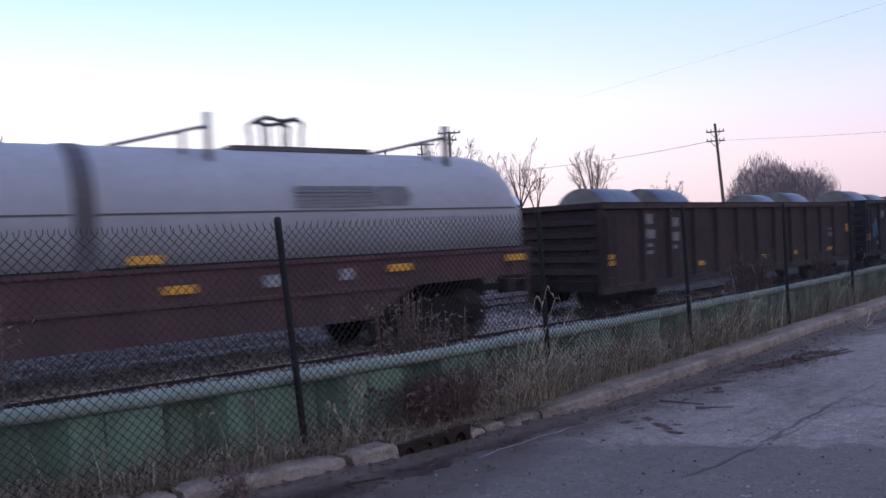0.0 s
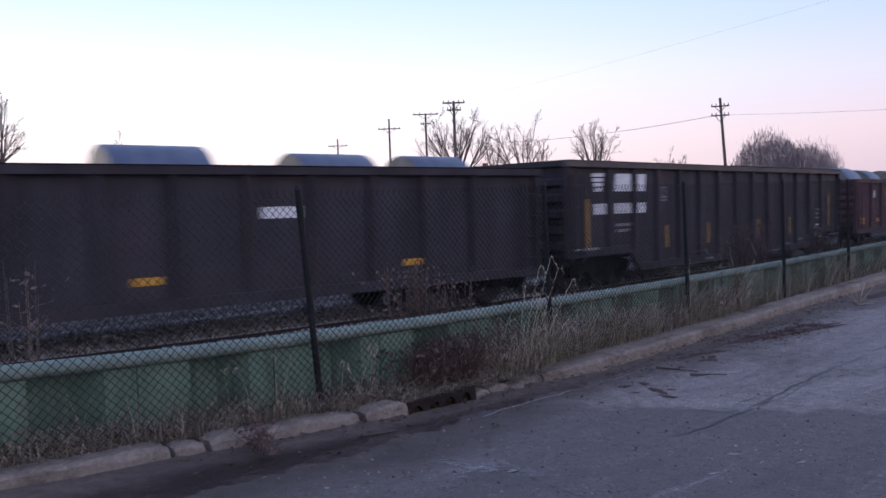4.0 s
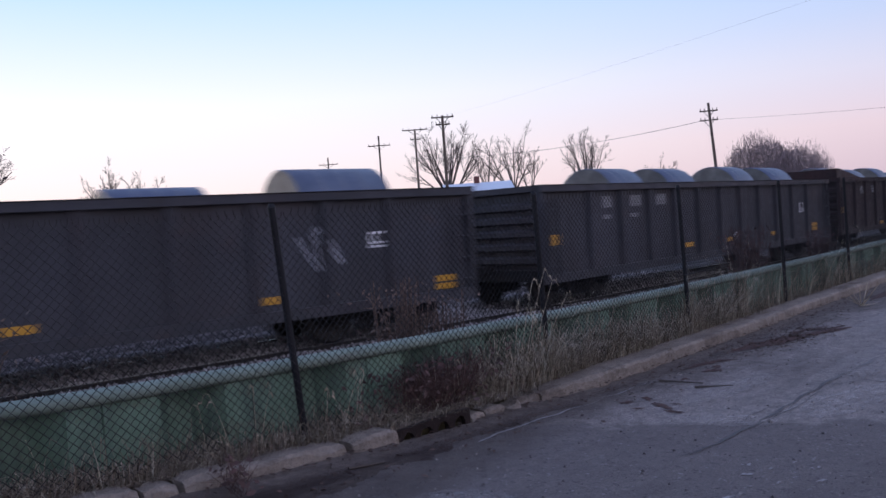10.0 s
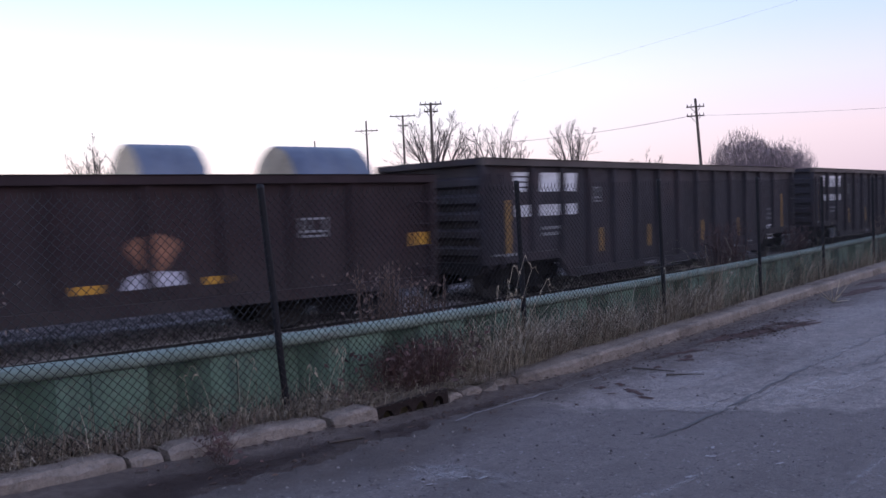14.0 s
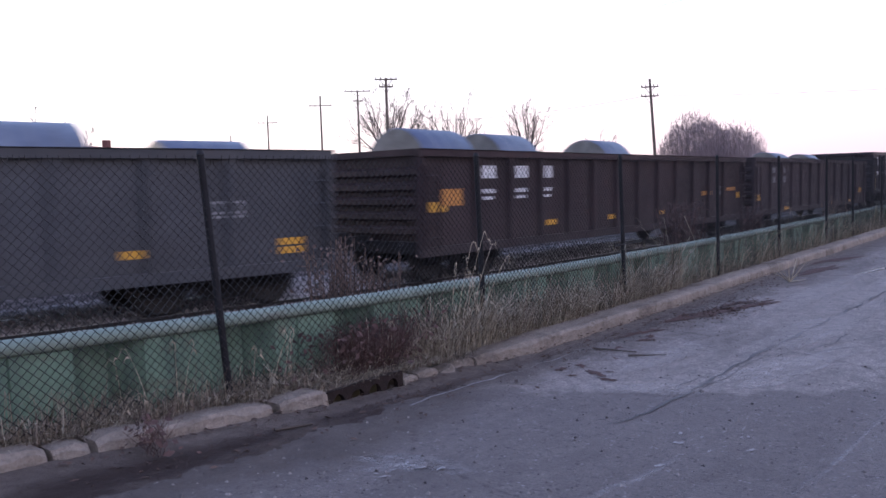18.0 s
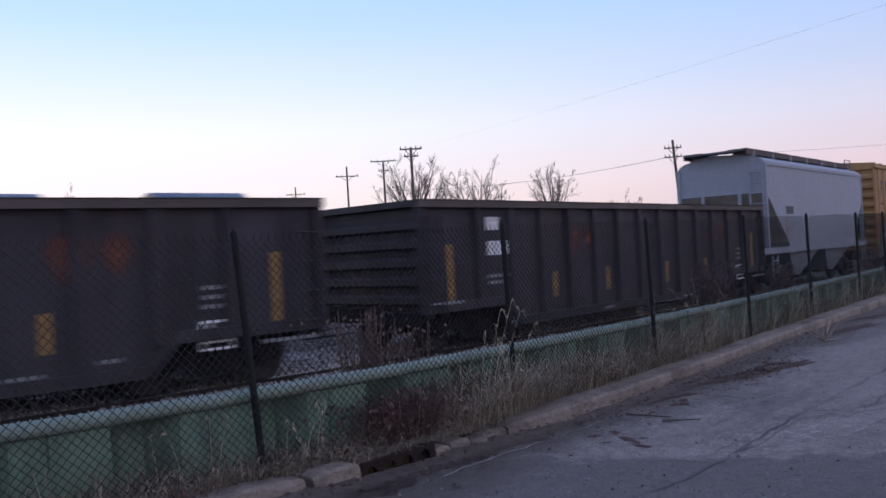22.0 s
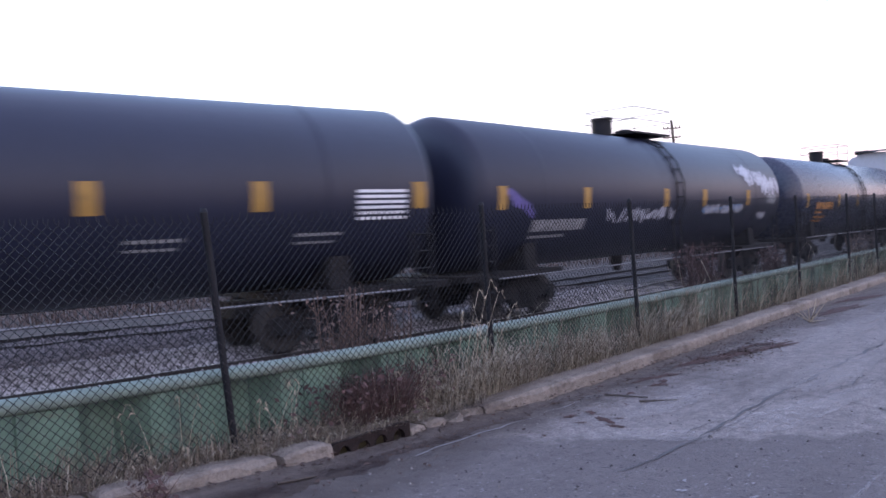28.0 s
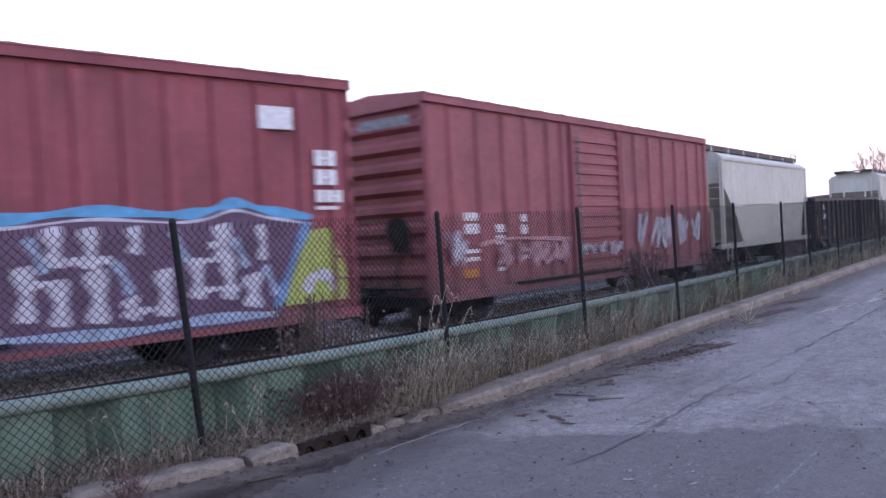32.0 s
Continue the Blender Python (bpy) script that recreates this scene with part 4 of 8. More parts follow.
for px, lean_x, lean_y in POSTS:
    s = Shape()
    z0, z1 = road_z(px) - 0.2, 1.93
    s.rod((px, FENCE_Y + 0.03, z0), (px + lean_x, FENCE_Y + 0.03 + lean_y, z1), 0.026, sides=10)
    s.rod((px + lean_x, FENCE_Y + 0.03 + lean_y, z1), (px + lean_x, FENCE_Y + 0.03 + lean_y, z1 + 0.03), 0.031, 0.018, sides=10)
    part("post", s, M_BLACKPOST, fence)
MESH = 0.063


def wire(s, xa, za, xb, zb, y, r):
    dx, dz = xb - xa, zb - za
    d = math.hypot(dx, dz)
    nx, nz = -dz / d * r, dx / d * r
    a, b = (xa, y, za), (xb, y, zb)
    p = [(x + k * nx, yy, z + k * nz) for (x, yy, z) in (a, b) for k, yy in ((1, y + r * 0.6), (-1, y + r * 0.6), (0, y - r))]
    s.add(p, [(0, 1, 4, 3), (1, 2, 5, 4), (2, 0, 3, 5)])


for (xa, la, _), (xb, lb, _) in zip(POSTS, POSTS[1:]):
    s = Shape()
    x0, x1 = xa + la * 0.6, xb + lb * 0.6
    zb, r = road_z((xa + xb) / 2) + 0.12, 0.0024 if xb < 20 else 0.0028
    sag = 0.03
    k0, k1 = int((x0 - 2.0) / MESH) - 1, int((x1 + 2.0) / MESH) + 1
    for k in range(k0, k1):
        for sign in (1, -1):
            xs = k * MESH
            lo, hi = zb, 1.89 - sag * math.sin(math.pi * min(1, max(0, (xs - x0) / (x1 - x0))))
            if sign > 0:
                ta, tb = max(0, x0 - xs), min(hi - lo, x1 - xs)
            else:
                ta, tb = max(0, xs - x1), min(hi - lo, xs - x0)
            if tb - ta > 0.03:
                wire(s, xs + sign * ta, lo + ta, xs + sign * tb, lo + tb, FENCE_Y + 0.003 * sign, r)
                if tb >= hi - lo - 1e-6:
                    e = xs + sign * tb
                    wire(s, e, hi, e + sign * 0.004, hi + 0.035, FENCE_Y, r)
    part("chain_link_panel", s, M_WIRE, fence)
s = Shape()
s.rod((9.0, FENCE_Y - 0.02, 0.84), (9.75, FENCE_Y - 0.02, 0.845), 0.008)
part("tie_bar", s, M_BLACKPOST, fence)

# ---- track and ballast ----
def bed(x, y):
    off = y - track_y(x)
    top = rail_z(x) - 0.07
    if off > -0.7:
        base = top + 0.045 * min(1.0, max(0.0, off / 0.7))
    else:
        base = top - 0.03 - max(0.0, -off - 0.82) * 0.1
    if off > 2:
        base = top + 0.02 * min(4, off - 2)
    return base + 0.035 * noise.noise((x * 1.3, y * 1.3, 2)) + 0.02 * noise.noise((x * 5, y * 5, 2))


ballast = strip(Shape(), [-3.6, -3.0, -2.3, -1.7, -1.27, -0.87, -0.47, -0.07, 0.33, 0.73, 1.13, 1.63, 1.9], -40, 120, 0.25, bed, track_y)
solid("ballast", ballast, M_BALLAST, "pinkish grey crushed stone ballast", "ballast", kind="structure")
# Beyond 1.9 m the bed's darker tone evens out the light.
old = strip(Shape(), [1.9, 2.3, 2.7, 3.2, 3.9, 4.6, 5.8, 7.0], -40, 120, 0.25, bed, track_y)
solid("old_ballast", old, M_FAR_BALLAST, "ballast of the second track, toned darker to even out the light", "ballast", kind="structure")
dirt = strip(Shape(), [7.0, 8.0, 9.2, 10.4, 11.5, 13.0, 15.0, 17, 20, 24], -40, 120, 0.5, bed, track_y)
solid("trackside_dirt", dirt, M_DIRT, "brown trackside dirt with dead weeds", "dirt", kind="structure")
ballast_far = Shape()
ballast_far.box(120, 900, 9.2, 27, -0.9, rail_z(120) - 0.06)
solid("ballast", ballast_far, M_BALLAST, "pinkish grey crushed stone ballast", "ballast", kind="structure")
near_stones, far_stones = Shape(), Shape()
for i in range(62000):
    x = 1.0 + 21 * RNG.random() ** 1.3
    y = track_y(x) - 1.3 + 7.2 * RNG.random() ** 1.2
    r = RNG.uniform(0.022, 0.058)
    z = bed(x, y)
    p = []
    for k in range(4):
        a = k * 1.57 + RNG.uniform(-0.5, 0.5)
        p.append((x + r * math.cos(a), y + r * math.sin(a), z + RNG.uniform(-0.004, 0.012)))
    p.append((x + RNG.uniform(-0.3, 0.3) * r, y, z + r * RNG.uniform(0.7, 1.3)))
    (near_stones if y < track_y(x) + 1.9 else far_stones).add(p, [(0, 1, 4), (1, 2, 4), (2, 3, 4), (3, 0, 4)])
solid("ballast_stones", near_stones, M_STONE, "loose crushed ballast stones", "gravel", kind="stuff")
solid("ballast_stones", far_stones, M_FAR_STONE, "loose ballast stones toned darker to even out the light", "gravel", kind="stuff")
track = thing("railway_track", "railway track on wooden ties", "track", kind="structure")
for off in (-0.76, 0.76):
    s = Shape()
    xs = [-120, -60, -40, -25, -15, -10] + [i * 0.5 for i in range(-16, 85)] + [60, 120, 300, 900]
    outline = [(-0.07, -0.16), (0.07, -0.16), (0.012, -0.12), (0.012, -0.045), (0.036, -0.032), (0.036, -0.005), (-0.036, -0.005), (-0.036, -0.032), (-0.012, -0.045), (-0.012, -0.12)]
    s.rings([[(x, track_y(x) + off + py, rail_z(x) + pz) for py, pz in outline] for x in xs], smooth=False)
    rail = part("rail", s, M_RAIL, track)
    s = Shape()
    head = [(-0.03, -0.0045), (0.03, -0.0045), (0.03, 0.0), (-0.03, 0.0)]
    s.rings([[(x, track_y(x) + off + py, rail_z(x) + pz) for py, pz in head] for x in xs], smooth=False)
    part("rail_head", s, M_RAILTOP, rail, "polished running surface")
# the nearly buried rails of a second track, which draws away from the first
for off in (0.0, 1.5):
    s = Shape()
    xs = [-30 + i * 0.75 for i in range(100)]
    path = [(x, track_y(x) + 3.15 + 0.16 * max(0.0, 17 - x) + off) for x in xs]
    s.rings([[(x, y + py, bed(x, y) + pz) for py, pz in ((-0.035, -0.1), (0.035, -0.1), (0.035, 0.075), (-0.035, 0.075))] for x, y in path], smooth=False)
    part("rail", s, M_RAIL, track, "dull rusty rail of a second track")
tie = Shape()
tie.box(-0.115, 0.115, -1.3, 1.3, -0.25, -0.1)
tie_mesh = tie.mesh("tie", M_TIE)
for i in range(-10, 130):
    x, y, turn = track_at(i * 0.5)
    ob = part("tie", tie_mesh, None, track)
    ob.location, ob.rotation_euler = (x, y, rail_z(x) - 0.005), (0, 0, turn)


# ---- rolling stock: each car stands at x = 0 of its own space, on the rails, its near side at y = -HALF ----
HALF = 1.48
MOVERS = []
_shared = {}


def shared(name, make, material):
    if name not in _shared:
        _shared[name] = make().mesh(name, material)
    return _shared[name]


def wheel_shape():
    s = Shape()
    rings = []
    for y, r in ((-0.07, 0.40), (-0.065, 0.43), (0.03, 0.445), (0.04, 0.475), (0.07, 0.47), (0.07, 0.40)):
        rings.append([(r * math.cos(a), y, 0.445 + r * math.sin(a)) for a in [2 * math.pi * i / 20 for i in range(20)]])
    s.rings(rings)
    s.rod((0, -0.12, 0.445), (0, -0.05, 0.445), 0.1, sides=10)
    return s


def sideframe_shape():
    s = Shape()
    s.prism_y([(-1.12, 0.33), (-1.12, 0.60), (-0.75, 0.66), (-0.35, 0.84), (0.35, 0.84), (0.75, 0.66), (1.12, 0.60), (1.12, 0.33), (0.86, 0.42), (0.55, 0.42), (0.32, 0.20), (-0.32, 0.20), (-0.55, 0.42), (-0.86, 0.42)], -0.075, 0.075)
    s.rod((-0.88, -0.13, 0.445), (-0.88, 0.05, 0.445), 0.13, sides=10)
    s.rod((0.88, -0.13, 0.445), (0.88, 0.05, 0.445), 0.13, sides=10)
    for k in (-0.14, 0.0, 0.14):
        s.rod((k, -0.08, 0.30), (k, -0.08, 0.60), 0.055, sides=8)
    return s


def truck(car, x):
    t = part("truck", shared("bolster", lambda: Shape().box(-0.22, 0.22, -1.1, 1.1, 0.55, 0.80).box(-0.12, 0.12, -0.3, 0.3, 0.8, 0.98), M_UNDER), None, car)
    t.location = (x, 0, 0)
    for sy in (-1, 1):
        f = part("sideframe", shared("sideframe", sideframe_shape, M_UNDER), None, t)
        f.location = (0, sy * 1.0, 0)
        for sx in (-0.88, 0.88):
            w = part("wheel", shared("wheel", wheel_shape, M_WHEEL), None, t)
            w.location = (sx, sy * 0.78, 0)
            if sy > 0:
                w.rotation_euler = (0, 0, math.pi)
    return t


def coupler_shape():
    s = Shape()
    s.box(0.0, 0.75, -0.07, 0.07, 0.78, 0.92)
    s.box(-0.14, 0.14, -0.13, 0.13, 0.70, 1.0)
    s.rod((0.1, -0.5, 0.85), (0.5, -0.35, 0.6), 0.03)
    return s


def couplers(car, length):
    for x, turn in ((-0.68, 0.0), (length + 0.68, math.pi)):
        c = part("coupler", shared("coupler", coupler_shape, M_UNDER), None, car)
        c.location, c.rotation_euler = (x, 0, 0), (0, 0, turn)


def new_car(name, label, category, front):
    ob = thing(name, label, category, "cars of the freight train")
    return ob


def runs(car, front, length):
    """Enters a car for the train's run."""
    MOVERS.append((car, front, length, (0.0, 0.0, 0.0)))


def along(x):
    """Metres from a station on the train; stations are 0.934 m apart."""
    return 0.9337 * x


def up(z):
    """Height above the rail of a mark on a car's side, from its level on the side."""
    return 1.05 * z + 0.08


def plate(car, name, x0, x1, z0, z1, material, y, label="", slant=0.0):
    """Something thin painted or stuck on the near side."""
    if name == "notice" and x1 - x0 > 0.3 and z1 - z0 > 0.2:
        return framed(car, x0, x1, z0, z1, y, material)
    s = Shape()
    s.prism_y([(along(x), up(z)) for x, z in ((x0, z0), (x1, z0), (x1 + slant, z1), (x0 + slant, z1))], y - 0.004, y + 0.01)
    return part(name, s, material, car, label)


def stencil(car, x, z, rows, y, material=None, name="lettering"):
    """Rows of unreadable small lettering, each a notched bar: (width, height, gap below)."""
    for width, height, gap in rows:
        k = max(1, round(width / (height * 0.95)))
        w = width / k
        low, high = [], []
        for i in range(k):
            xa, xb = x + w * (i + 0.07), x + w * (i + 0.9)
            low += [(xa, z - height), (xb, z - height)]
            high += [(xa, z), (xb, z)]
            if i < k - 1:
                low += [(xb, z - height * 0.56), (xb + w * 0.17, z - height * 0.56)]
                high += [(xb, z - height * 0.44), (xb + w * 0.17, z - height * 0.44)]
        s = Shape()
        n = len(low)
        for i in range(n - 1):
            q = [low[i], low[i + 1], high[i + 1], high[i]]
            if abs(q[1][0] - q[0][0]) > 1e-6:
                s.add([(along(px), y - 0.004, up(pz)) for px, pz in q], [(0, 1, 2, 3)])
        part(name, s, material or M_STENCIL, car, "row of stencilled lettering")
        z -= height + gap


def framed(car, x0, x1, z0, z1, y, material, label="small framed white notice"):
    """A thin painted frame with a bar at its foot."""
    s = Shape()
    e = 0.035
    xm, zm = x0 + (x1 - x0) * 0.3, z0 + (z1 - z0) * 0.24
    for xa, xb, za, zb in ((x0, x1, z1 - e, z1), (x0, x1, z0, z0 + e), (x0, x0 + e, z0 + e, z1 - e), (x1 - e, x1, z0 + e, z1 - e), (x0 + e, x1 - e, zm, zm + e), (xm, xm + e, zm + e, z1 - e)):
        s.add([(along(x), y - 0.004, up(z)) for x, z in ((xa, za), (xb, za), (xb, zb), (xa, zb))], [(0, 1, 2, 3)])
    return part("notice_frame", s, material, car, label)


def ribbon(car, points, width, y, material, label="sprayed stroke", round_side=None):
    """One sprayed stroke through the given places on the side."""
    fine = []
    for i in range(len(points) - 1):
        p0, p1, p2, p3 = points[max(i - 1, 0)], points[i], points[i + 1], points[min(i + 2, len(points) - 1)]
        for k in range(5):
            t = k / 5
            fine.append(tuple(0.5 * (2 * p1[c] + (p2[c] - p0[c]) * t + (2 * p0[c] - 5 * p1[c] + 4 * p2[c] - p3[c]) * t * t + (3 * p1[c] - p0[c] - 3 * p2[c] + p3[c]) * t ** 3) for c in (0, 1)))
    fine.append(points[-1])
    left, right = [], []
    for i, (x, z) in enumerate(fine):
        nx, nz = fine[min(i + 1, len(fine) - 1)]
        px, pz = fine[max(i - 1, 0)]
        d = math.hypot(nx - px, nz - pz) or 1
        w = width * (0.75 + 0.25 * math.sin(i * 0.9)) / 2
        for line, sg in ((left, 1), (right, -1)):
            X, Z = x - sg * (nz - pz) / d * w, z + sg * (nx - px) / d * w
            if round_side:
                rad, zc = round_side
                Z += zc - 2.5
                Y = -math.sqrt(max(0.01, (rad + 0.008) ** 2 - (Z - zc) ** 2))
            else:
                Y, Z = y, up(Z)
            line.append((along(X), Y, Z))
    n = len(fine)
    s = Shape()
    s.add(left + right, [(i, i + 1, n + i + 1, n + i) for i in range(n - 1)])
    return part("graffiti", s, material, car, label)


def tag_words(car, x0, x1, z0, z1, y, material, n, width, seed, label="sprayed stroke", round_side=None):
    """A run of sprayed loops and zigzags, each stroke a piece."""
    r = random.Random(seed)
    step = (x1 - x0) / n
    for i in range(n):
        xa = x0 + step * i
        pts, up = [], r.random() < 0.5
        for k in range(r.randint(4, 6)):
            f = r.uniform(0.0, 0.3)
            pts.append((xa + step * r.uniform(-0.15, 1.15), z0 + (z1 - z0) * (1 - f if up else f)))
            up = not up
        ribbon(car, pts, width * r.uniform(0.7, 1.3), y - 0.0006 * (i % 5), material, label, round_side)


def ladder(car, x, z0, z1, y, material, width=0.42, rungs=5, along=(1, 0)):
    s = Shape()
    ax, ay = along
    for k in (0, 1):
        px, py = x + ax * width * k, y + ay * width * k
        s.box(px - 0.02, px + 0.02, py - 0.02, py + 0.02, z0, z1)
    for i in range(rungs):
        z = z0 + (z1 - z0) * (i + 0.5) / rungs
        s.rod((x, y, z), (x + ax * width, y + ay * width, z), 0.014, sides=5)
    return part("ladder", s, material, car)


def gondola(front, length, paint, label, top=2.30, bottom=0.54, ribs=13, deep=False, brown_top=None, slats=False):
    car = new_car("gondola_car", label, "gondola car", front)
    top, span, length = up(top), length, along(length)
    dark = brown_top or paint
    panel_y = HALF - 0.09
    floor = Shape().box(0.12, length - 0.12, -panel_y + 0.03, panel_y - 0.03, 0.93, 1.36 if deep else 1.26)
    floor.box(0.3, length - 0.3, -0.35, 0.35, 0.72, 0.93)
    part("floor", floor, M_UNDER, car)
    if deep:
        low = [(0.0, 0.78), (2.35, 0.78), (2.75, bottom), (length - 2.75, bottom), (length - 2.35, 0.78), (length, 0.78)]
    else:
        low = [(0.0, bottom), (length, bottom)]
    for sy in (-1, 1):
        ya, yb = (-panel_y, -panel_y + 0.03) if sy < 0 else (panel_y - 0.03, panel_y)
        s = Shape()
        s.prism_y(low + [(length, top - 0.05), (0.0, top - 0.05)], ya, yb)
        part("side_panel", s, paint, car)
        s = Shape()
        yo, yi = (-HALF - 0.03, -panel_y + 0.05) if sy < 0 else (panel_y - 0.05, HALF + 0.03)
        s.prism_x([(yo, top - 0.14), (yi, top - 0.14), (yi, top - 0.02), (yi - 0.02 * sy, top), (yo + 0.02 * sy, top), (yo, top - 0.02)], -0.02, length + 0.02)
        part("top_chord", s, dark, car)
        s = Shape()
        for (xa, za), (xb, zb) in zip(low, low[1:]):
            s.add([(xa, sy * (HALF - 0.005), za), (xb, sy * (HALF - 0.005), zb), (xb, sy * (HALF - 0.005), zb + 0.17), (xa, sy * (HALF - 0.005), za + 0.17),
                   (xa, sy * panel_y, za), (xb, sy * panel_y, zb), (xb, sy * panel_y, zb + 0.17), (xa, sy * panel_y, za + 0.17)],
                  [(0, 1, 2, 3), (4, 7, 6, 5), (0, 4, 5, 1), (3, 2, 6, 7), (0, 3, 7, 4), (1, 5, 6, 2)])
        part("side_sill", s, paint, car)
        for i in range(ribs):
            x = 0.55 + (length - 1.1) * i / (ribs - 1) if i not in (0, ribs - 1) else (0.06 if i == 0 else length - 0.06)
            zb = bottom if not deep or 2.75 < x < length - 2.75 else 0.78
            yo, yi = (-HALF, -panel_y) if sy < 0 else (panel_y, HALF)
            s = Shape()
            s.add([(x - 0.085, sy * panel_y, zb), (x + 0.085, sy * panel_y, zb), (x + 0.06, sy * (HALF - 0.02), zb), (x - 0.06, sy * (HALF - 0.02), zb),
                   (x - 0.085, sy * panel_y, top - 0.14), (x + 0.085, sy * panel_y, top - 0.14), (x + 0.06, sy * HALF, top - 0.14), (x - 0.06, sy * HALF, top - 0.14)],
                  [(0, 1, 5, 4), (1, 2, 6, 5), (2, 3, 7, 6), (3, 0, 4, 7), (0, 3, 2, 1), (4, 5, 6, 7)])
            part("side_rib", s, paint, car)
        if slats:
            for b in range(1, ribs - 2):
                s = Shape()
                xa = 0.55 + (length - 1.1) * b / (ribs - 1) + 0.1
                xb = xa + (length - 1.1) / (ribs - 1) - 0.2
                for k in range(6):
                    z = 1.0 + k * 0.2
                    s.box(xa, xb, sy * panel_y - 0.03, sy * panel_y + 0.03, z, z + 0.09)
                part("side_corrugation", s, paint, car)
    for x, sx in ((0.0, 1), (length, -1)):
        outline = [(x + sx * 0.1, 0.80)]
        for k in range(5):
            z = 0.92 + k * (top - 1.15) / 5
            h = (top - 1.15) / 5
            outline += [(x + sx * 0.1, z), (x, z + h * 0.15), (x, z + h * 0.5), (x + sx * 0.1, z + h * 0.68)]
        outline += [(x + sx * 0.1, top - 0.12), (x - sx * 0.02, top - 0.12), (x - sx * 0.02, top), (x + sx * 0.14, top), (x + sx * 0.14, 0.80)]
        s = Shape()
        s.prism_y(outline, -panel_y - 0.03, panel_y + 0.03)
        part("end_wall", s, paint, car, "corrugated end wall")
        s = Shape()
        s.box(x - 0.05 if sx > 0 else x - 0.3, x + 0.3 if sx > 0 else x + 0.05, -1.3, 1.3, 0.6, 0.82)
        part("end_sill", s, M_UNDER, car)
    ladder(car, 0.12, 0.7, top - 0.3, -HALF - 0.03, paint, 0.36, 4)
    ladder(car, length - 0.48, 0.7, top - 0.3, -HALF - 0.03, paint, 0.36, 4)
    for x in (1.75, length - 1.75):
        truck(car, x)
    couplers(car, length)
    runs(car, front, span)
    car["panel_y"] = -panel_y
    return car


def coils(front, length, places, drop=0.0, low=1.26, seed=0):
    """Steel coils riding in a gondola, each with its axis along the car."""
    r = random.Random(seed)
    for x in places:
        rad, half = r.uniform(0.82, 0.88) - drop, r.uniform(0.62, 0.82)
        if isinstance(x, tuple):
            half, rad, x = along(x[1] - x[0]) / 2, x[2], (x[0] + x[1]) / 2
        coil = thing("steel_coil", "silvery blue wrapped steel coil riding in a gondola", "steel coil", "steel coils on the train")
        s = Shape()
        prof = [(-half, rad - 0.02), (-half + 0.02, rad), (half - 0.02, rad), (half, rad - 0.02)]
        s.rings([[(px, pr * math.cos(a), rad + pr * math.sin(a)) for a in [2 * math.pi * i / 40 for i in range(40)]] for px, pr in prof], caps=False)
        part("coil_wrap", s, M_COIL, coil)
        for sx in (-1, 1):
            s = Shape()
            outer = [(sx * (half - 0.004), (rad - 0.02) * math.cos(a), rad + (rad - 0.02) * math.sin(a)) for a in [2 * math.pi * i / 40 for i in range(40)]]
            inner = [(sx * (half - 0.004), 0.26 * math.cos(a), rad + 0.26 * math.sin(a)) for a in [2 * math.pi * i / 40 for i in range(40)]]
            deep_in = [(sx * (half - 0.3), 0.26 * math.cos(a), rad + 0.26 * math.sin(a)) for a in [2 * math.pi * i / 40 for i in range(40)]]
            s.rings([outer, inner, deep_in], smooth=False, caps=False)
            part("coil_face", s, M_COIL_FACE, coil, "dull end face of the coil")
        for k in (-0.45, 0.0, 0.45):
            s = Shape()
            s.rings([[(px, pr * math.cos(a), rad + pr * math.sin(a)) for a in [2 * math.pi * i / 40 for i in range(40)]] for px, pr in ((half * k - 0.02, rad + 0.004), (half * k + 0.02, rad + 0.004))], caps=False)
            part("strap", s, M_STRAP, coil)
        MOVERS.append((coil, front, length, (x, 0.05 * r.uniform(-1, 1), low)))


def yellow_marks(car, xs, z, y, w=0.44, h=0.11, double=(), material=None):
    for x in xs:
        plate(car, "reflector", x, x + w, z, z + h, material or M_REFLECT, y, "yellow reflective stripe")
    for x, zz in double:
        plate(car, "reflector", x, x + 0.46, zz, zz + 0.1, material or M_REFLECT, y, "yellow reflective stripe")
        plate(car, "reflector", x, x + 0.46, zz + 0.13, zz + 0.23, material or M_REFLECT, y, "yellow reflective stripe")


def logo_blocks(car, x, z, y, numbers=True):
    """A block emblem of slanted bars over a long number, all as plain bars."""
    for i in range(4):
        plate(car, "emblem_bar", x + 0.03 * i, x + 0.46 - 0.03 * i, z - 0.10 * i - 0.07, z - 0.10 * i, M_STENCIL, y, "white emblem bar", 0.03)
    plate(car, "emblem", x + 0.92, x + 2.25, z - 0.37, z, M_STENCIL, y, "white slanted emblem", 0.06)
    if numbers:
        stencil(car, x + 0.05, z - 0.62, [(0.55, 0.22, 0)], y)
        framed(car, x + 3.0, x + 3.3, z - 0.6, z - 0.28, y, M_STENCIL_DIM)
        stencil(car, x + 0.9, z - 0.62, [(1.4, 0.22, 0)], y)
        stencil(car, x + 0.95, z - 1.05, [(0.8, 0.06, 0.06), (0.6, 0.06, 0)], y, M_STENCIL_DIM)


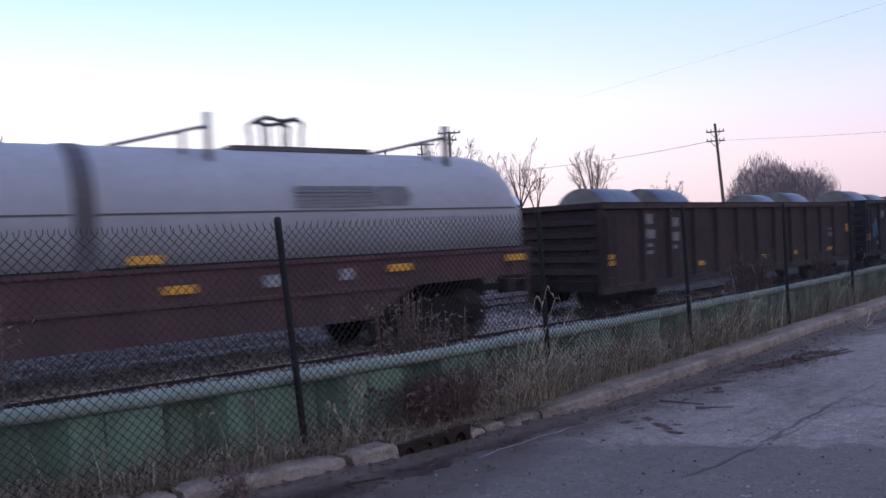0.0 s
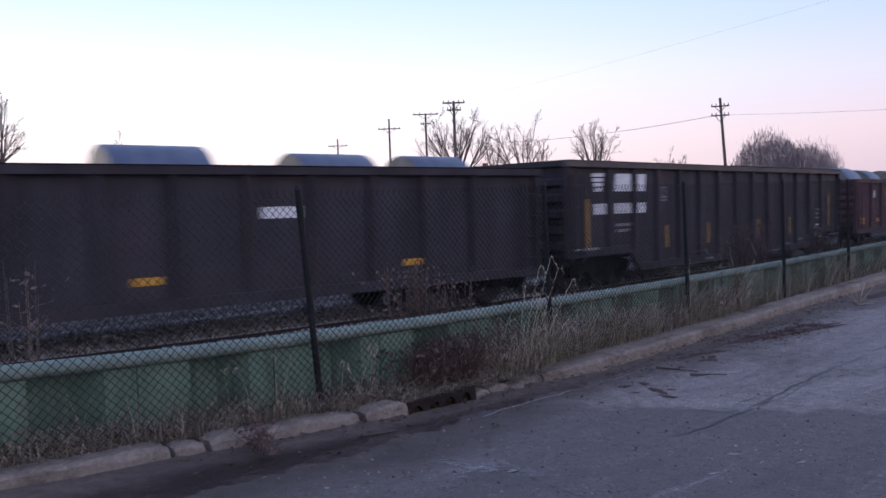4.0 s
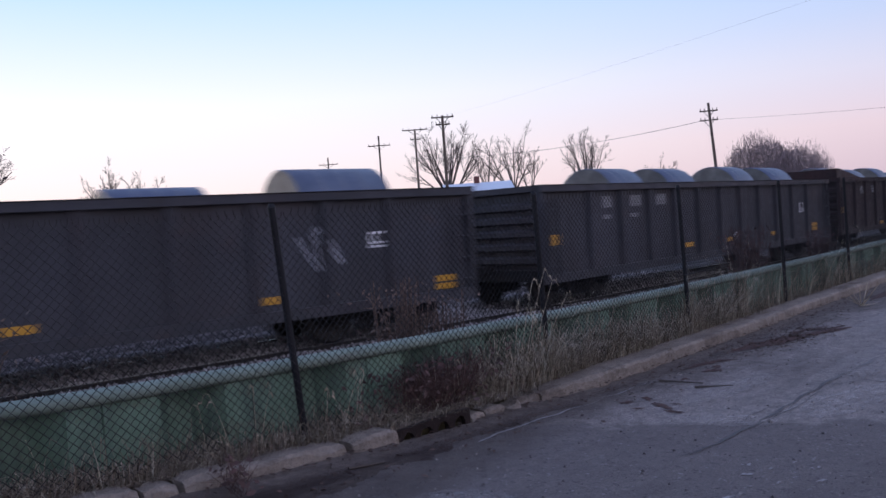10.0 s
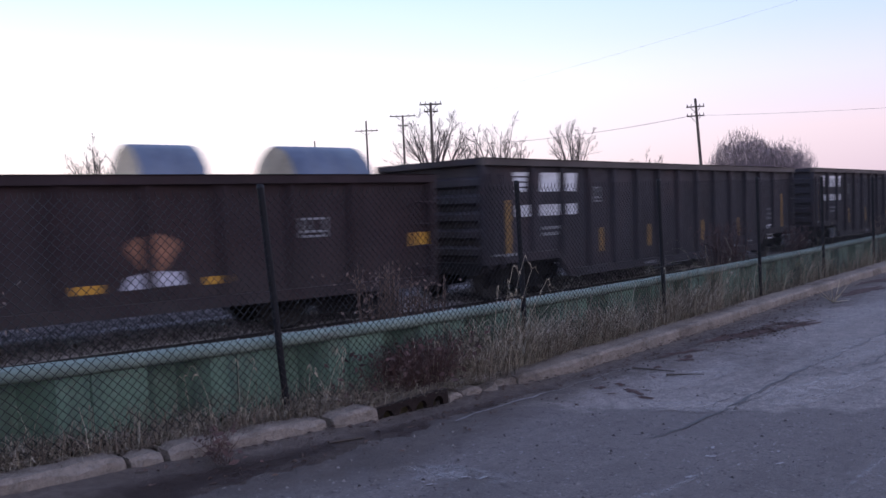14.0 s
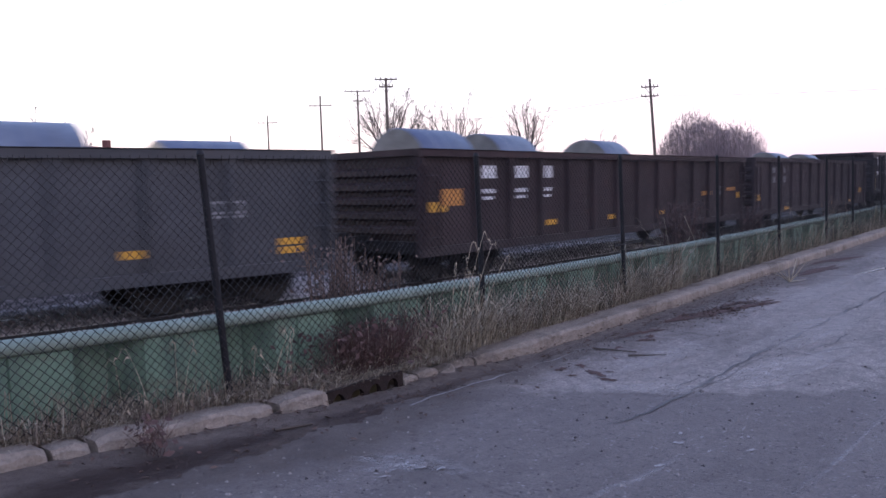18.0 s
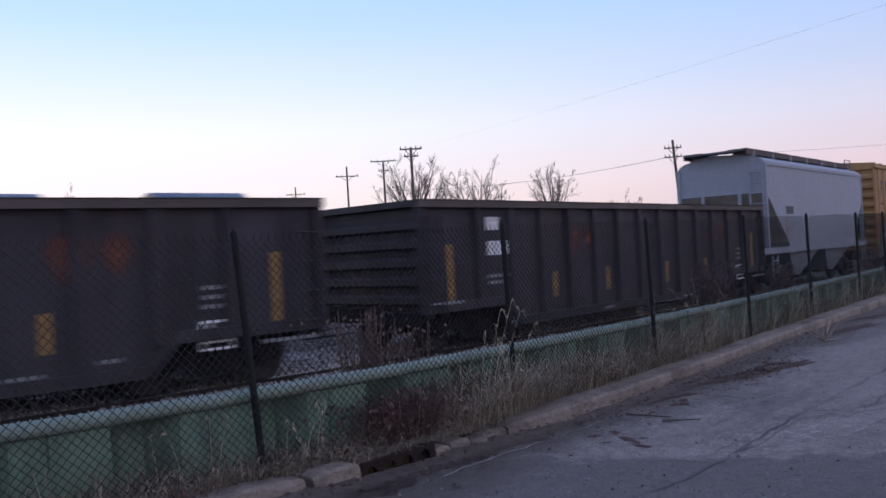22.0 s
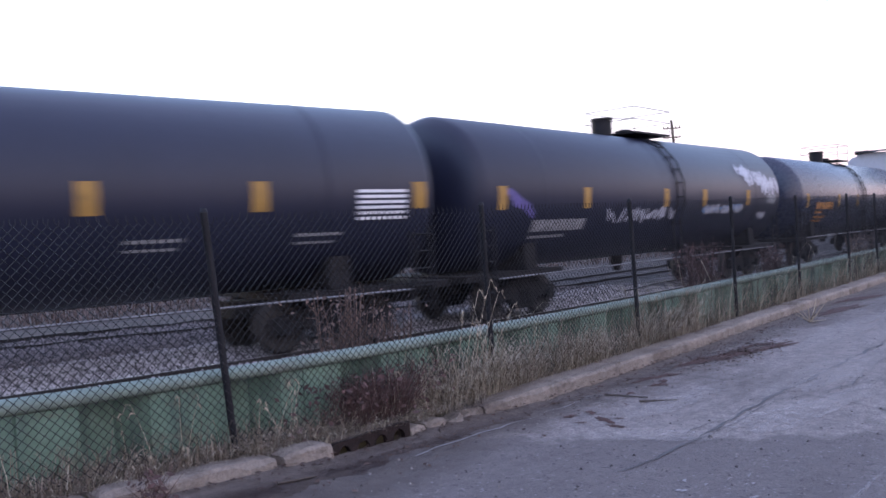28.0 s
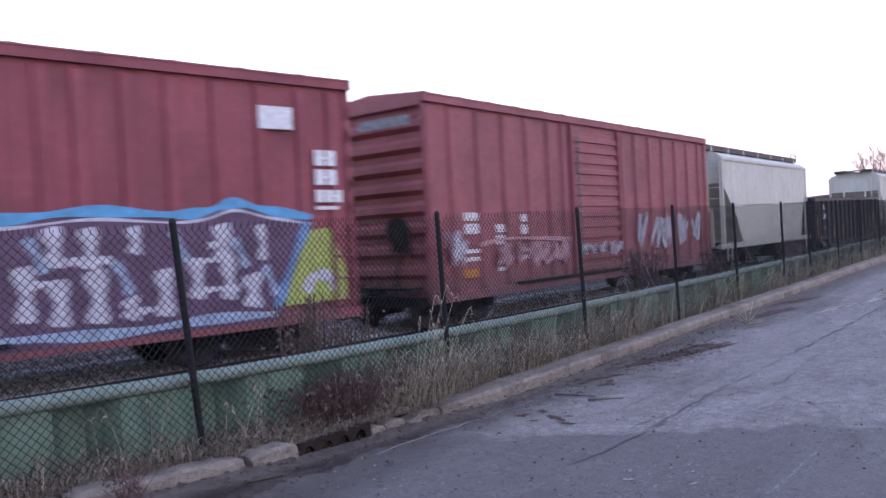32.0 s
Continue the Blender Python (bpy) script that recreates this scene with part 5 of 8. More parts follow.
def coal_gondola(front, length, label, emblem=True, burns=(), tag=None, seed=0, load=()):
    car = gondola(front, length, M_BLACK, label, top=2.60, bottom=0.35, ribs=15, deep=True, brown_top=M_CHORD)
    y = car["panel_y"] - 0.004
    if emblem:
        logo_blocks(car, 1.05, 2.35, y)
    else:
        stencil(car, 2.0, 2.3, [(0.42, 0.24, 0.2), (0.8, 0.26, 0)], y)
        stencil(car, 2.0, 1.25, [(0.8, 0.06, 0.06), (0.6, 0.06, 0)], y, M_STENCIL_DIM)
    for x in (0.8, length - 0.92):
        plate(car, "reflector", x, x + 0.12, 0.84, 1.83, M_DULL_REFLECT, y, "tall dull yellow stripe")
    for x in (4.3, 6.55, length - 6.75, length - 4.36):
        plate(car, "reflector", x, x + 0.12, 0.7, 1.2, M_DULL_REFLECT, y, "dull yellow upright stripe")
    framed(car, length - 2.14, length - 1.62, 0.52, 0.93, y, M_STENCIL)
    for x in (length - 2.1, length - 1.86):
        stencil(car, x, 1.41, [(0.22, 0.06, 0.07), (0.22, 0.06, 0.07), (0.22, 0.06, 0.07)], y, M_STENCIL_DIM)
    for x, w, z in ((length - 6.03, 0.6, 0.34), (length - 4.94, 0.6, 0.47), (length - 3.64, 0.34, 0.56), (length - 1.18, 1.0, 0.6), (0.2, 0.9, 0.85), (6.2, 0.5, 0.36)):
        stencil(car, x, z, [(w, 0.055, 0)], y if x > 1 and x < length - 1.5 and z > 0.4 else -HALF - 0.008, M_STENCIL_DIM)
    for at in burns:
        for x, z, w, h in ((at - 0.35, 1.86, 0.75, 0.4), (at + 0.4, 1.88, 0.55, 0.34)):
            s = Shape()
            s.add([(along(x) + w * (0.5 + 0.5 * math.cos(a) * (0.8 + 0.3 * math.sin(3 * a))), y - 0.003, up(z + h * math.sin(a))) for a in [2 * math.pi * i / 18 for i in range(18)]], [tuple(range(18))])
            part("rust_bloom", s, M_BURN, car, "orange rust burn on the paint")
    if tag:
        for x, w, h in ((6.2, 1.0, 0.8), (7.3, 0.5, 0.9)):
            tag_words(car, x, x + w, 1.0, 1.0 + h, y - 0.002, M_TAG_SILVER, 3, 0.05, seed + int(x))
    coils(front, length, [(2.3, 3.7, 0.71), (5.2, 6.6, 0.7)] + list(load or [(10.4, 11.8, 0.71), (13.1, 14.6, 0.7)]), low=1.36, seed=seed)
    return car


def scrawl(car, x, z, w, h, y, material, seed):
    """A small sprayed signature of two crooked strokes."""
    tag_words(car, x, x + w, z, z + h, y - 0.002, material, 2, 0.045, seed, "sprayed scrawl")


def tagged_field(car, outline, y, material, name="graffiti", label="sprayed graffiti"):
    """A sprayed field with its own outline of (x, z) on the side."""
    s = Shape()
    s.prism_y([(along(x), up(z)) for x, z in outline], y - 0.004, y + 0.006)
    return part(name, s, material, car, label)


def box_car(front, length, paint, door_paint, label, top=4.38, door=(6.2, 9.3), ribs=(0.0,), seam=0.045, bottom=0.6):
    car = new_car("box_car", label, "box car", front)
    top, span, length = up(top), length, along(length)
    py = HALF - 0.07
    door, ribs = [along(x) for x in door], [along(x) for x in ribs]
    inner = Shape()
    inner.box(0.28, length - 0.28, -py + 0.042, py - 0.042, bottom + 0.02, top - 0.1)
    part("lining", inner, M_UNDER, car)
    for sy in (-1, 1):
        s = Shape()
        ya, yb = (-py, -py + 0.04) if sy < 0 else (py - 0.04, py)
        s.box(0.0, length, ya, yb, bottom, top - 0.02)
        part("side_panel", s, paint, car)
        for x in ribs:
            s = Shape()
            s.add([(x - 0.11, sy * py, bottom + 0.12), (x + 0.11, sy * py, bottom + 0.12), (x + 0.07, sy * HALF, bottom + 0.18), (x - 0.07, sy * HALF, bottom + 0.18),
                   (x - 0.11, sy * py, top - 0.2), (x + 0.11, sy * py, top - 0.2), (x + 0.07, sy * HALF, top - 0.26), (x - 0.07, sy * HALF, top - 0.26)],
                  [(0, 1, 5, 4), (1, 2, 6, 5), (2, 3, 7, 6), (3, 0, 4, 7), (0, 3, 2, 1), (4, 5, 6, 7)])
            part("side_post", s, paint, car)
        s = Shape()
        ya, yb = (-HALF - 0.01, -py) if sy < 0 else (py, HALF + 0.01)
        s.box(-0.01, length + 0.01, ya, yb, top - 0.17, top)
        s.box(-0.01, length + 0.01, ya, yb, bottom - 0.04, bottom + 0.14)
        part("sill_and_chord", s, paint, car)
        d0, d1 = door
        s = Shape()
        prof = []
        k = 13
        for i in range(k):
            z = bottom + 0.24 + i * (top - 0.56 - bottom) / k
            h = (top - 0.56 - bottom) / k
            prof += [(-0.0, z), (-0.0, z + h * 0.45), (-0.045, z + h * 0.55), (-0.045, z + h * 0.95)]
        base = HALF - 0.02
        pts = [(xx, sy * (base - dy), z) for xx in (d0, d1) for dy, z in [(-p[0], p[1]) for p in prof]]
        m = len(prof)
        s.add(pts, [(i, i + 1, m + i + 1, m + i) for i in range(m - 1)])
        s.box(d0 - 0.05, d0 + 0.04, min(sy * py, sy * (HALF + 0.03)), max(sy * py, sy * (HALF + 0.03)), bottom + 0.18, top - 0.2)
        s.box(d1 - 0.04, d1 + 0.05, min(sy * py, sy * (HALF + 0.03)), max(sy * py, sy * (HALF + 0.03)), bottom + 0.18, top - 0.2)
        dr = part("door", s, door_paint, car, "corrugated sliding door")
        s = Shape()
        s.rod((d0 + 0.25, sy * (HALF + 0.04), 1.2), (d0 + 0.25, sy * (HALF + 0.04), top - 0.5), 0.025, sides=6)
        part("lock_rod", s, M_GALV, dr)
        s = Shape()
        ya, yb = (-HALF - 0.06, -py) if sy < 0 else (py, HALF + 0.06)
        s.box(d0 - 2.6, d1 + 0.3, ya, yb, bottom + 0.12, bottom + 0.19)
        part("door_track", s, M_UNDER, car)
    roof = Shape()
    rings = []
    k = 14
    for i in range(k):
        a, b = length * i / k, length * (i + 1) / k
        for x0, x1, lift in ((a, a + 0.12, seam), (a + 0.12, b, 0.0)):
            for xx in (x0 + 0.002, x1 - 0.002):
                rings.append([(xx, -HALF - 0.02, top - 0.03), (xx, HALF + 0.02, top - 0.03), (xx, HALF + 0.02, top + lift), (xx, 0.0, top + 0.13 + lift), (xx, -HALF - 0.02, top + lift)])
    roof.rings(rings, smooth=False)
    part("roof", roof, paint, car)
    for x, sx in ((0.0, 1), (length, -1)):
        outline = [(x + sx * 0.12, bottom + 0.08)]
        k = 8
        h = (top - 1.35) / k
        for i in range(k):
            z = 1.05 + i * h
            outline += [(x + sx * 0.12, z), (x, z + h * 0.22), (x, z + h * 0.5), (x + sx * 0.12, z + h * 0.72)]
        outline += [(x + sx * 0.12, top - 0.25), (x, top - 0.22), (x, top), (x + sx * 0.2, top), (x + sx * 0.2, bottom + 0.08)]
        s = Shape()
        s.prism_y(outline, -py, py)
        part("end_wall", s, paint, car, "corrugated end wall")
        s = Shape()
        s.box(min(x, x + sx * 0.3), max(x, x + sx * 0.3), -1.3, 1.3, bottom - 0.1, bottom + 0.1)
        part("end_sill", s, M_UNDER, car)
        s = Shape()
        s.box(min(x, x - sx * 0.34), max(x, x - sx * 0.34), -1.25, 1.25, bottom + 0.26, bottom + 0.31)
        for yy in (-1.1, -0.4, 0.4, 1.1):
            s.rod((x - sx * 0.3, yy, bottom + 0.27), (x + sx * 0.05, yy, bottom - 0.02), 0.025, sides=5)
        part("end_platform", s, M_UNDER, car, "dark crossover platform")
        s = Shape()
        s.rod((x - sx * 0.12, -0.75, 2.02), (x - sx * 0.17, -0.75, 2.02), 0.28, sides=16)
        s.box(min(x, x - sx * 0.12), max(x, x - sx * 0.12), -0.95, -0.55, 1.6, 2.1)
        s.rod((x - sx * 0.08, -0.75, 1.6), (x - sx * 0.08, -0.5, bottom), 0.03, sides=5)
        part("hand_brake", s, M_UNDER, car, "dark hand brake wheel and housing")
        s = Shape()
        hose = [(0.1, 0.3, 0.72), (0.35, 0.34, 0.5), (0.55, 0.3, 0.42), (0.75, 0.22, 0.5)]
        for (ax, ay, az), (bx, by, bz) in zip(hose, hose[1:]):
            s.rod((x - sx * ax, ay, az), (x - sx * bx, by, bz), 0.035, sides=6)
        s.rod((x - sx * 0.25, -1.35, 0.7), (x - sx * 0.4, -0.1, 0.8), 0.025, sides=5)
        s.rod((x - sx * 0.25, -1.35, 0.7), (x - sx * 0.25, -1.35, 0.5), 0.025, sides=5)
        part("brake_hose", s, M_UNDER, car, "rubber air hose and uncoupling lever")
        ladder(car, x - sx * 0.05, bottom + 0.1, 2.3, 0.85, paint, 0.42, 5, (0, 1))
    s = Shape()
    s.box(1.0, length - 1.0, -0.4, 0.4, bottom - 0.15, bottom + 0.01)
    part("center_sill", s, M_UNDER, car)
    ladder(car, length - 0.55, 0.7, 2.2, -HALF - 0.06, paint, 0.42, 4)
    ladder(car, 0.13, 0.7, 2.2, -HALF - 0.06, paint, 0.42, 4)
    for x in (1.45, length - 1.9):
        truck(car, x)
    couplers(car, length)
    runs(car, front, span)
    return car


def hopper(front, length, paint, label, top=3.95, bays=3, low=1.12, groove=False, dirt=None):
    car = new_car("covered_hopper", label, "hopper car", front)
    top, span, length = up(top), length, along(length)
    side = [(0.12, 3.25), (0.8, 2.65), (1.5, 2.05), (2.0, low + 0.15), (2.1, low), (length - 1.3, low), (length - 1.1, low + 0.3), (length - 0.85, 2.3), (length - 0.12, 3.1)]
    prof_roof = [(-HALF, top - 0.12), (-HALF * 0.97, top - 0.02), (-HALF * 0.86, top + 0.1), (-HALF * 0.5, top + 0.24), (0, top + 0.29), (HALF * 0.5, top + 0.24), (HALF * 0.86, top + 0.1), (HALF * 0.97, top - 0.02), (HALF, top - 0.12)]
    body = Shape()
    body.prism_y(side + [(length - 0.12, top - 0.12), (0.12, top - 0.12)], -HALF, HALF)
    part("body", body, paint, car)
    for (xa, za), (xb, zb), off in (((0.12, 3.25), (2.0, low + 0.15), -0.006), ((length - 0.12, 3.1), (length - 1.1, low + 0.3), 0.006)):
        s = Shape()
        s.add([(xa + off, -HALF + 0.04, za - 0.03), (xb + off, -HALF + 0.04, zb), (xb + off, HALF - 0.04, zb), (xa + off, HALF - 0.04, za - 0.03)], [(0, 1, 2, 3)])
        part("slope_sheet", s, M_SLOPE, car, "dusty brown sloping end sheet")
    roof = Shape()
    roof.prism_x(prof_roof, 0.12, length - 0.12, True)
    part("roof", roof, paint, car)
    s = Shape()
    s.box(0.1, length - 0.1, -HALF - 0.035, -HALF, top - 0.17, top - 0.08)
    s.box(0.1, length - 0.1, HALF, HALF + 0.035, top - 0.17, top - 0.08)
    part("eave_rail", s, paint, car)
    if groove:
        for i in range(4):
            s = Shape()
            s.box(0.15, length - 0.15, -HALF - 0.022, -HALF, top - 0.27 - i * 0.1, top - 0.225 - i * 0.1)
            part("side_bead", s, paint, car)
    for sy in (-1, 1):
        s = Shape()
        ya, yb = (-HALF - 0.02, -HALF + 0.1) if sy < 0 else (HALF - 0.1, HALF + 0.02)
        s.box(-0.3, length + 0.3, ya, yb, low - 0.19, low)
        part("side_sill", s, paint, car)
        for x in (0.14, length - 0.14):
            s = Shape()
            s.box(x - 0.06, x + 0.06, ya, yb, low, top - 0.1)
            part("corner_post", s, paint, car)
        for x in (0.55, 1.0, length - 0.6):
            s = Shape()
            s.box(x - 0.045, x + 0.045, sy * 0.75 - 0.045, sy * 0.75 + 0.045, low - 0.1, 2.6 if x != 0.55 else 3.0)
            part("end_brace", s, paint, car)
    for x in (0.1, length - 0.19):
        for y in (-0.62, 0.62):
            part("end_post", Shape().box(x, x + 0.09, y - 0.05, y + 0.05, low - 0.1, 3.3 if x < 1 else 3.12), paint, car, "pale upright post at the end")
    for x in (-0.3, length - 1.2):
        s = Shape()
        s.box(x, x + 1.5, -HALF + 0.1, HALF - 0.1, low - 0.16, low - 0.1)
        part("end_platform", s, M_GALV, car)
    bay = (length - 3.4) / bays
    for i in range(bays):
        a = 2.0 + i * bay
        s = Shape()
        for y0, y1 in ((-HALF + 0.08, -0.1), (0.1, HALF - 0.08)):
            c, m = a + bay / 2, (y0 + y1) / 2
            upper = [(a + 0.12, y0, low - 0.02), (a + bay - 0.12, y0, low - 0.02), (a + bay - 0.12, y1, low - 0.02), (a + 0.12, y1, low - 0.02)]
            lower = [(c - 0.3, m - 0.3, 0.42), (c + 0.3, m - 0.3, 0.42), (c + 0.3, m + 0.3, 0.42), (c - 0.3, m + 0.3, 0.42)]
            s.rings([upper, lower], smooth=False)
        chute = part("hopper_chute", s, dirt or M_UNDER, car)
        s = Shape()
        s.box(a + bay / 2 - 0.4, a + bay / 2 + 0.4, -1.2, 1.2, 0.34, 0.42)
        part("gate", s, M_UNDER, chute)
    s = Shape()
    s.box(0.4, length - 0.4, -0.2, 0.2, 0.62, 0.95)
    part("center_sill", s, M_UNDER, car)
    walk_z = top + 0.35
    for y0, y1 in ((-1.05, -0.42), (0.42, 1.05)):
        s = Shape()
        s.box(-0.25, length + 0.1, y0, y1, walk_z, walk_z + 0.05)
        board = part("running_board", s, M_GALV, car, "grating walkway on the roof")
        ye = y0 if y0 < 0 else y1
        part("edge_board", Shape().box(-0.25, length + 0.1, ye - 0.015, ye + 0.015, walk_z - 0.13, walk_z + 0.055), M_BOARD, board, "rusty edge of the walkway")
        k = max(5, int(length / 1.5))
        for i in range(k):
            x = 0.35 + (length - 0.7) * i / (k - 1)
            s = Shape()
            s.box(x - 0.05, x + 0.05, y0 - 0.03, y1 + 0.03, top - 0.02, walk_z)
            part("bracket", s, paint, board)
    for xa, xb in ((-0.25, 0.3), (length - 0.35, length + 0.1)):
        part("cross_walk", Shape().box(xa, xb, -1.05, 1.05, walk_z - 0.02, walk_z + 0.03), M_GALV, car)
    for i in range(bays):
        c = 2.0 + (i + 0.5) * bay
        s = Shape()
        s.box(c - 0.7, c + 0.7, -0.36, 0.36, top + 0.24, top + 0.36)
        part("hatch", s, paint, car)
    for x in (0.02, length - 0.02):
        ladder(car, x, low - 0.1, top - 0.2, -HALF + 0.06, paint, 0.42, 8, (0, 1))
    ladder(car, length - 0.62, 0.5, 2.7, -HALF - 0.03, paint, 0.44, 6)
    ladder(car, 0.3, 0.5, 1.2, -HALF - 0.03, paint, 0.44, 2)
    s = Shape()
    s.rod((length + 0.05, -1.05, walk_z), (length + 0.05, -1.05, walk_z + 0.22), 0.018)
    s.rod((length + 0.05, -1.05, walk_z + 0.22), (length - 0.7, -1.05, walk_z + 0.22), 0.018)
    s.rod((length - 0.7, -1.05, walk_z + 0.22), (length - 0.7, -1.05, walk_z), 0.018)
    part("grab_iron", s, M_GALV, car)
    for x in (1.55, length - 1.55):
        truck(car, x)
    couplers(car, length)
    runs(car, front, span)
    return car


def tank_car(front, length, paint, label, rad=1.6, z=2.61, pale_front=None, rail_at=0.9, deck=2.25):
    car = new_car("tank_car", label, "tank car", front)
    span, length = length, along(length)
    def ring(x, r):
        return [(x, r * math.cos(a), z + r * math.sin(a)) for a in [2 * math.pi * i / 48 for i in range(48)]]
    def head(x, sx):
        return [ring(x + sx * 0.5 * (1 - math.cos(t)), max(0.01, rad * math.sin(t))) for t in [0.05, 0.3, 0.55, 0.8, 1.05, 1.3, math.pi / 2]]
    def shell(rings):
        return Shape().rings(rings)
    if pale_front:
        part("shell", shell(head(-0.25, 1) + [ring(along(pale_front), rad)]), M_TANK_SHINY, car, "glossy repainted front section")
        part("shell", shell([ring(along(pale_front), rad)] + head(length + 0.25, -1)[::-1]), paint, car)
    else:
        part("shell", shell(head(-0.25, 1) + head(length + 0.25, -1)[::-1]), paint, car)
    for x in ([2.2, length / 2 - 0.35, length / 2 + 0.35, length - 2.2]):
        part("shell_band", Shape().rings([ring(x - 0.03, rad + 0.006), ring(x + 0.03, rad + 0.006)], caps=False), paint, car)
    mid, top = length / 2, z + rad
    dome, pa, pb = mid - 0.7, mid - 0.3, mid + deck
    plat = part("platform", Shape().box(pa, pb, -0.75, 0.75, top + 0.03, top + 0.08), M_BLACKPOST, car, "dark grating platform")
    s = Shape()
    s.rod((dome, 0, top - 0.03), (dome, 0, top + 0.40), 0.27, sides=18)
    s.rod((dome, 0, top + 0.40), (dome, 0, top + 0.45), 0.30, sides=18)
    part("valve_housing", s, M_BLACKPOST, car)
    s = Shape()
    corners = [(pa, -0.75), (pb, -0.75), (pb, 0.75), (pa, 0.75)]
    for (ax, ay), (bx, by) in zip(corners, corners[1:] + corners[:1]):
        s.rod((ax, ay, top + 0.06), (ax, ay, top + 0.72), 0.013, sides=5)
        s.rod((ax, ay, top + 0.72), (bx, by, top + 0.72), 0.013, sides=5)
        s.rod((ax, ay, top + 0.40), (bx, by, top + 0.40), 0.011, sides=5)
    part("guard_rail", s, M_GALV, plat, "thin grey guard rail")
    s = Shape()
    s.rod((mid + 0.6, 0.1, top - 0.03), (mid + 0.6, 0.1, top + 0.22), 0.25, sides=14)
    part("manway", s, M_BLACKPOST, car, "low round manway lid")
    s = Shape()
    for sx in (0.2, 0.62):
        pts = [(mid + sx, -(rad + 0.05) * math.cos(a), z + (rad + 0.05) * math.sin(a)) for a in [radians(-30 + 20 * i) for i in range(6)]]
        for a, b in zip(pts, pts[1:]):
            s.rod(a, b, 0.018, sides=5)
    for i in range(8):
        a = radians(-30 + 13 * i)
        s.rod((mid + 0.2, -(rad + 0.05) * math.cos(a), z + (rad + 0.05) * math.sin(a)), (mid + 0.62, -(rad + 0.05) * math.cos(a), z + (rad + 0.05) * math.sin(a)), 0.014, sides=5)
    s.box(mid + 0.18, mid + 0.22, -HALF - 0.02, -HALF + 0.02, 0.55, 1.9)
    s.box(mid + 0.60, mid + 0.64, -HALF - 0.02, -HALF + 0.02, 0.55, 1.9)
    part("ladder", s, M_BLACKPOST, car)
    s = Shape()
    for sy in (-1, 1):
        s.rod((0.6, sy * (HALF - 0.02), rail_at), (length - 0.6, sy * (HALF - 0.02), rail_at), 0.02, sides=5)
    part("hand_rail", s, M_GALV, car)
    for end, inward in ((-0.3, 1), (length + 0.3, -1)):
        for reach, wide, z0, z1, kind in ((3.2, HALF - 0.1, 0.88, 1.0, "end_platform"), (3.7, 0.3, 0.6, 0.876, "stub_sill")):
            xa, xb = sorted((end, end + inward * reach))
            part(kind, Shape().box(xa, xb, -wide, wide, z0, z1), M_UNDER, car)
    for x in (1.9, length - 1.9):
        s = Shape()
        s.prism_x([(-1.3, 0.95), (1.3, 0.95), (1.25, 1.55), (0.6, 1.12), (-0.6, 1.12), (-1.25, 1.55)], x - 0.2, x + 0.2)
        part("saddle", s, M_UNDER, car)
        truck(car, x)
    ladder(car, 0.1, 0.5, 2.0, -HALF + 0.05, M_BLACKPOST, 0.4, 5)
    ladder(car, length - 0.5, 0.5, 2.0, -HALF + 0.05, M_BLACKPOST, 0.4, 5)
    s = Shape()
    s.rod((mid - 0.25, 0, 0.75), (mid - 0.25, 0, z - rad + 0.05), 0.18, sides=12)
    s.rod((mid - 0.25, 0, 0.62), (mid - 0.25, 0, 0.75), 0.11, sides=10)
    part("outlet", s, M_UNDER, car)
    couplers(car, length)
    runs(car, front, span)
    car["rad"], car["axis"] = rad, z
    return car


def tank_mark(car, x0, x1, z0, z1, material, name="reflector", label="yellow reflective patch"):
    """A mark that follows the round side of the tank."""
    rad, zc = car["rad"] + 0.005, car["axis"]
    a0, a1 = math.asin((z0 - 2.43) / rad), math.asin((z1 - 2.43) / rad)
    s = Shape()
    arc = [(-rad * math.cos(a0 + (a1 - a0) * i / 6), zc + rad * math.sin(a0 + (a1 - a0) * i / 6)) for i in range(7)]
    s.add([(along(x), y, z) for x in (x0, x1) for y, z in arc], [(i, i + 1, 7 + i + 1, 7 + i) for i in range(6)], True)
    return part(name, s, material, car, label)


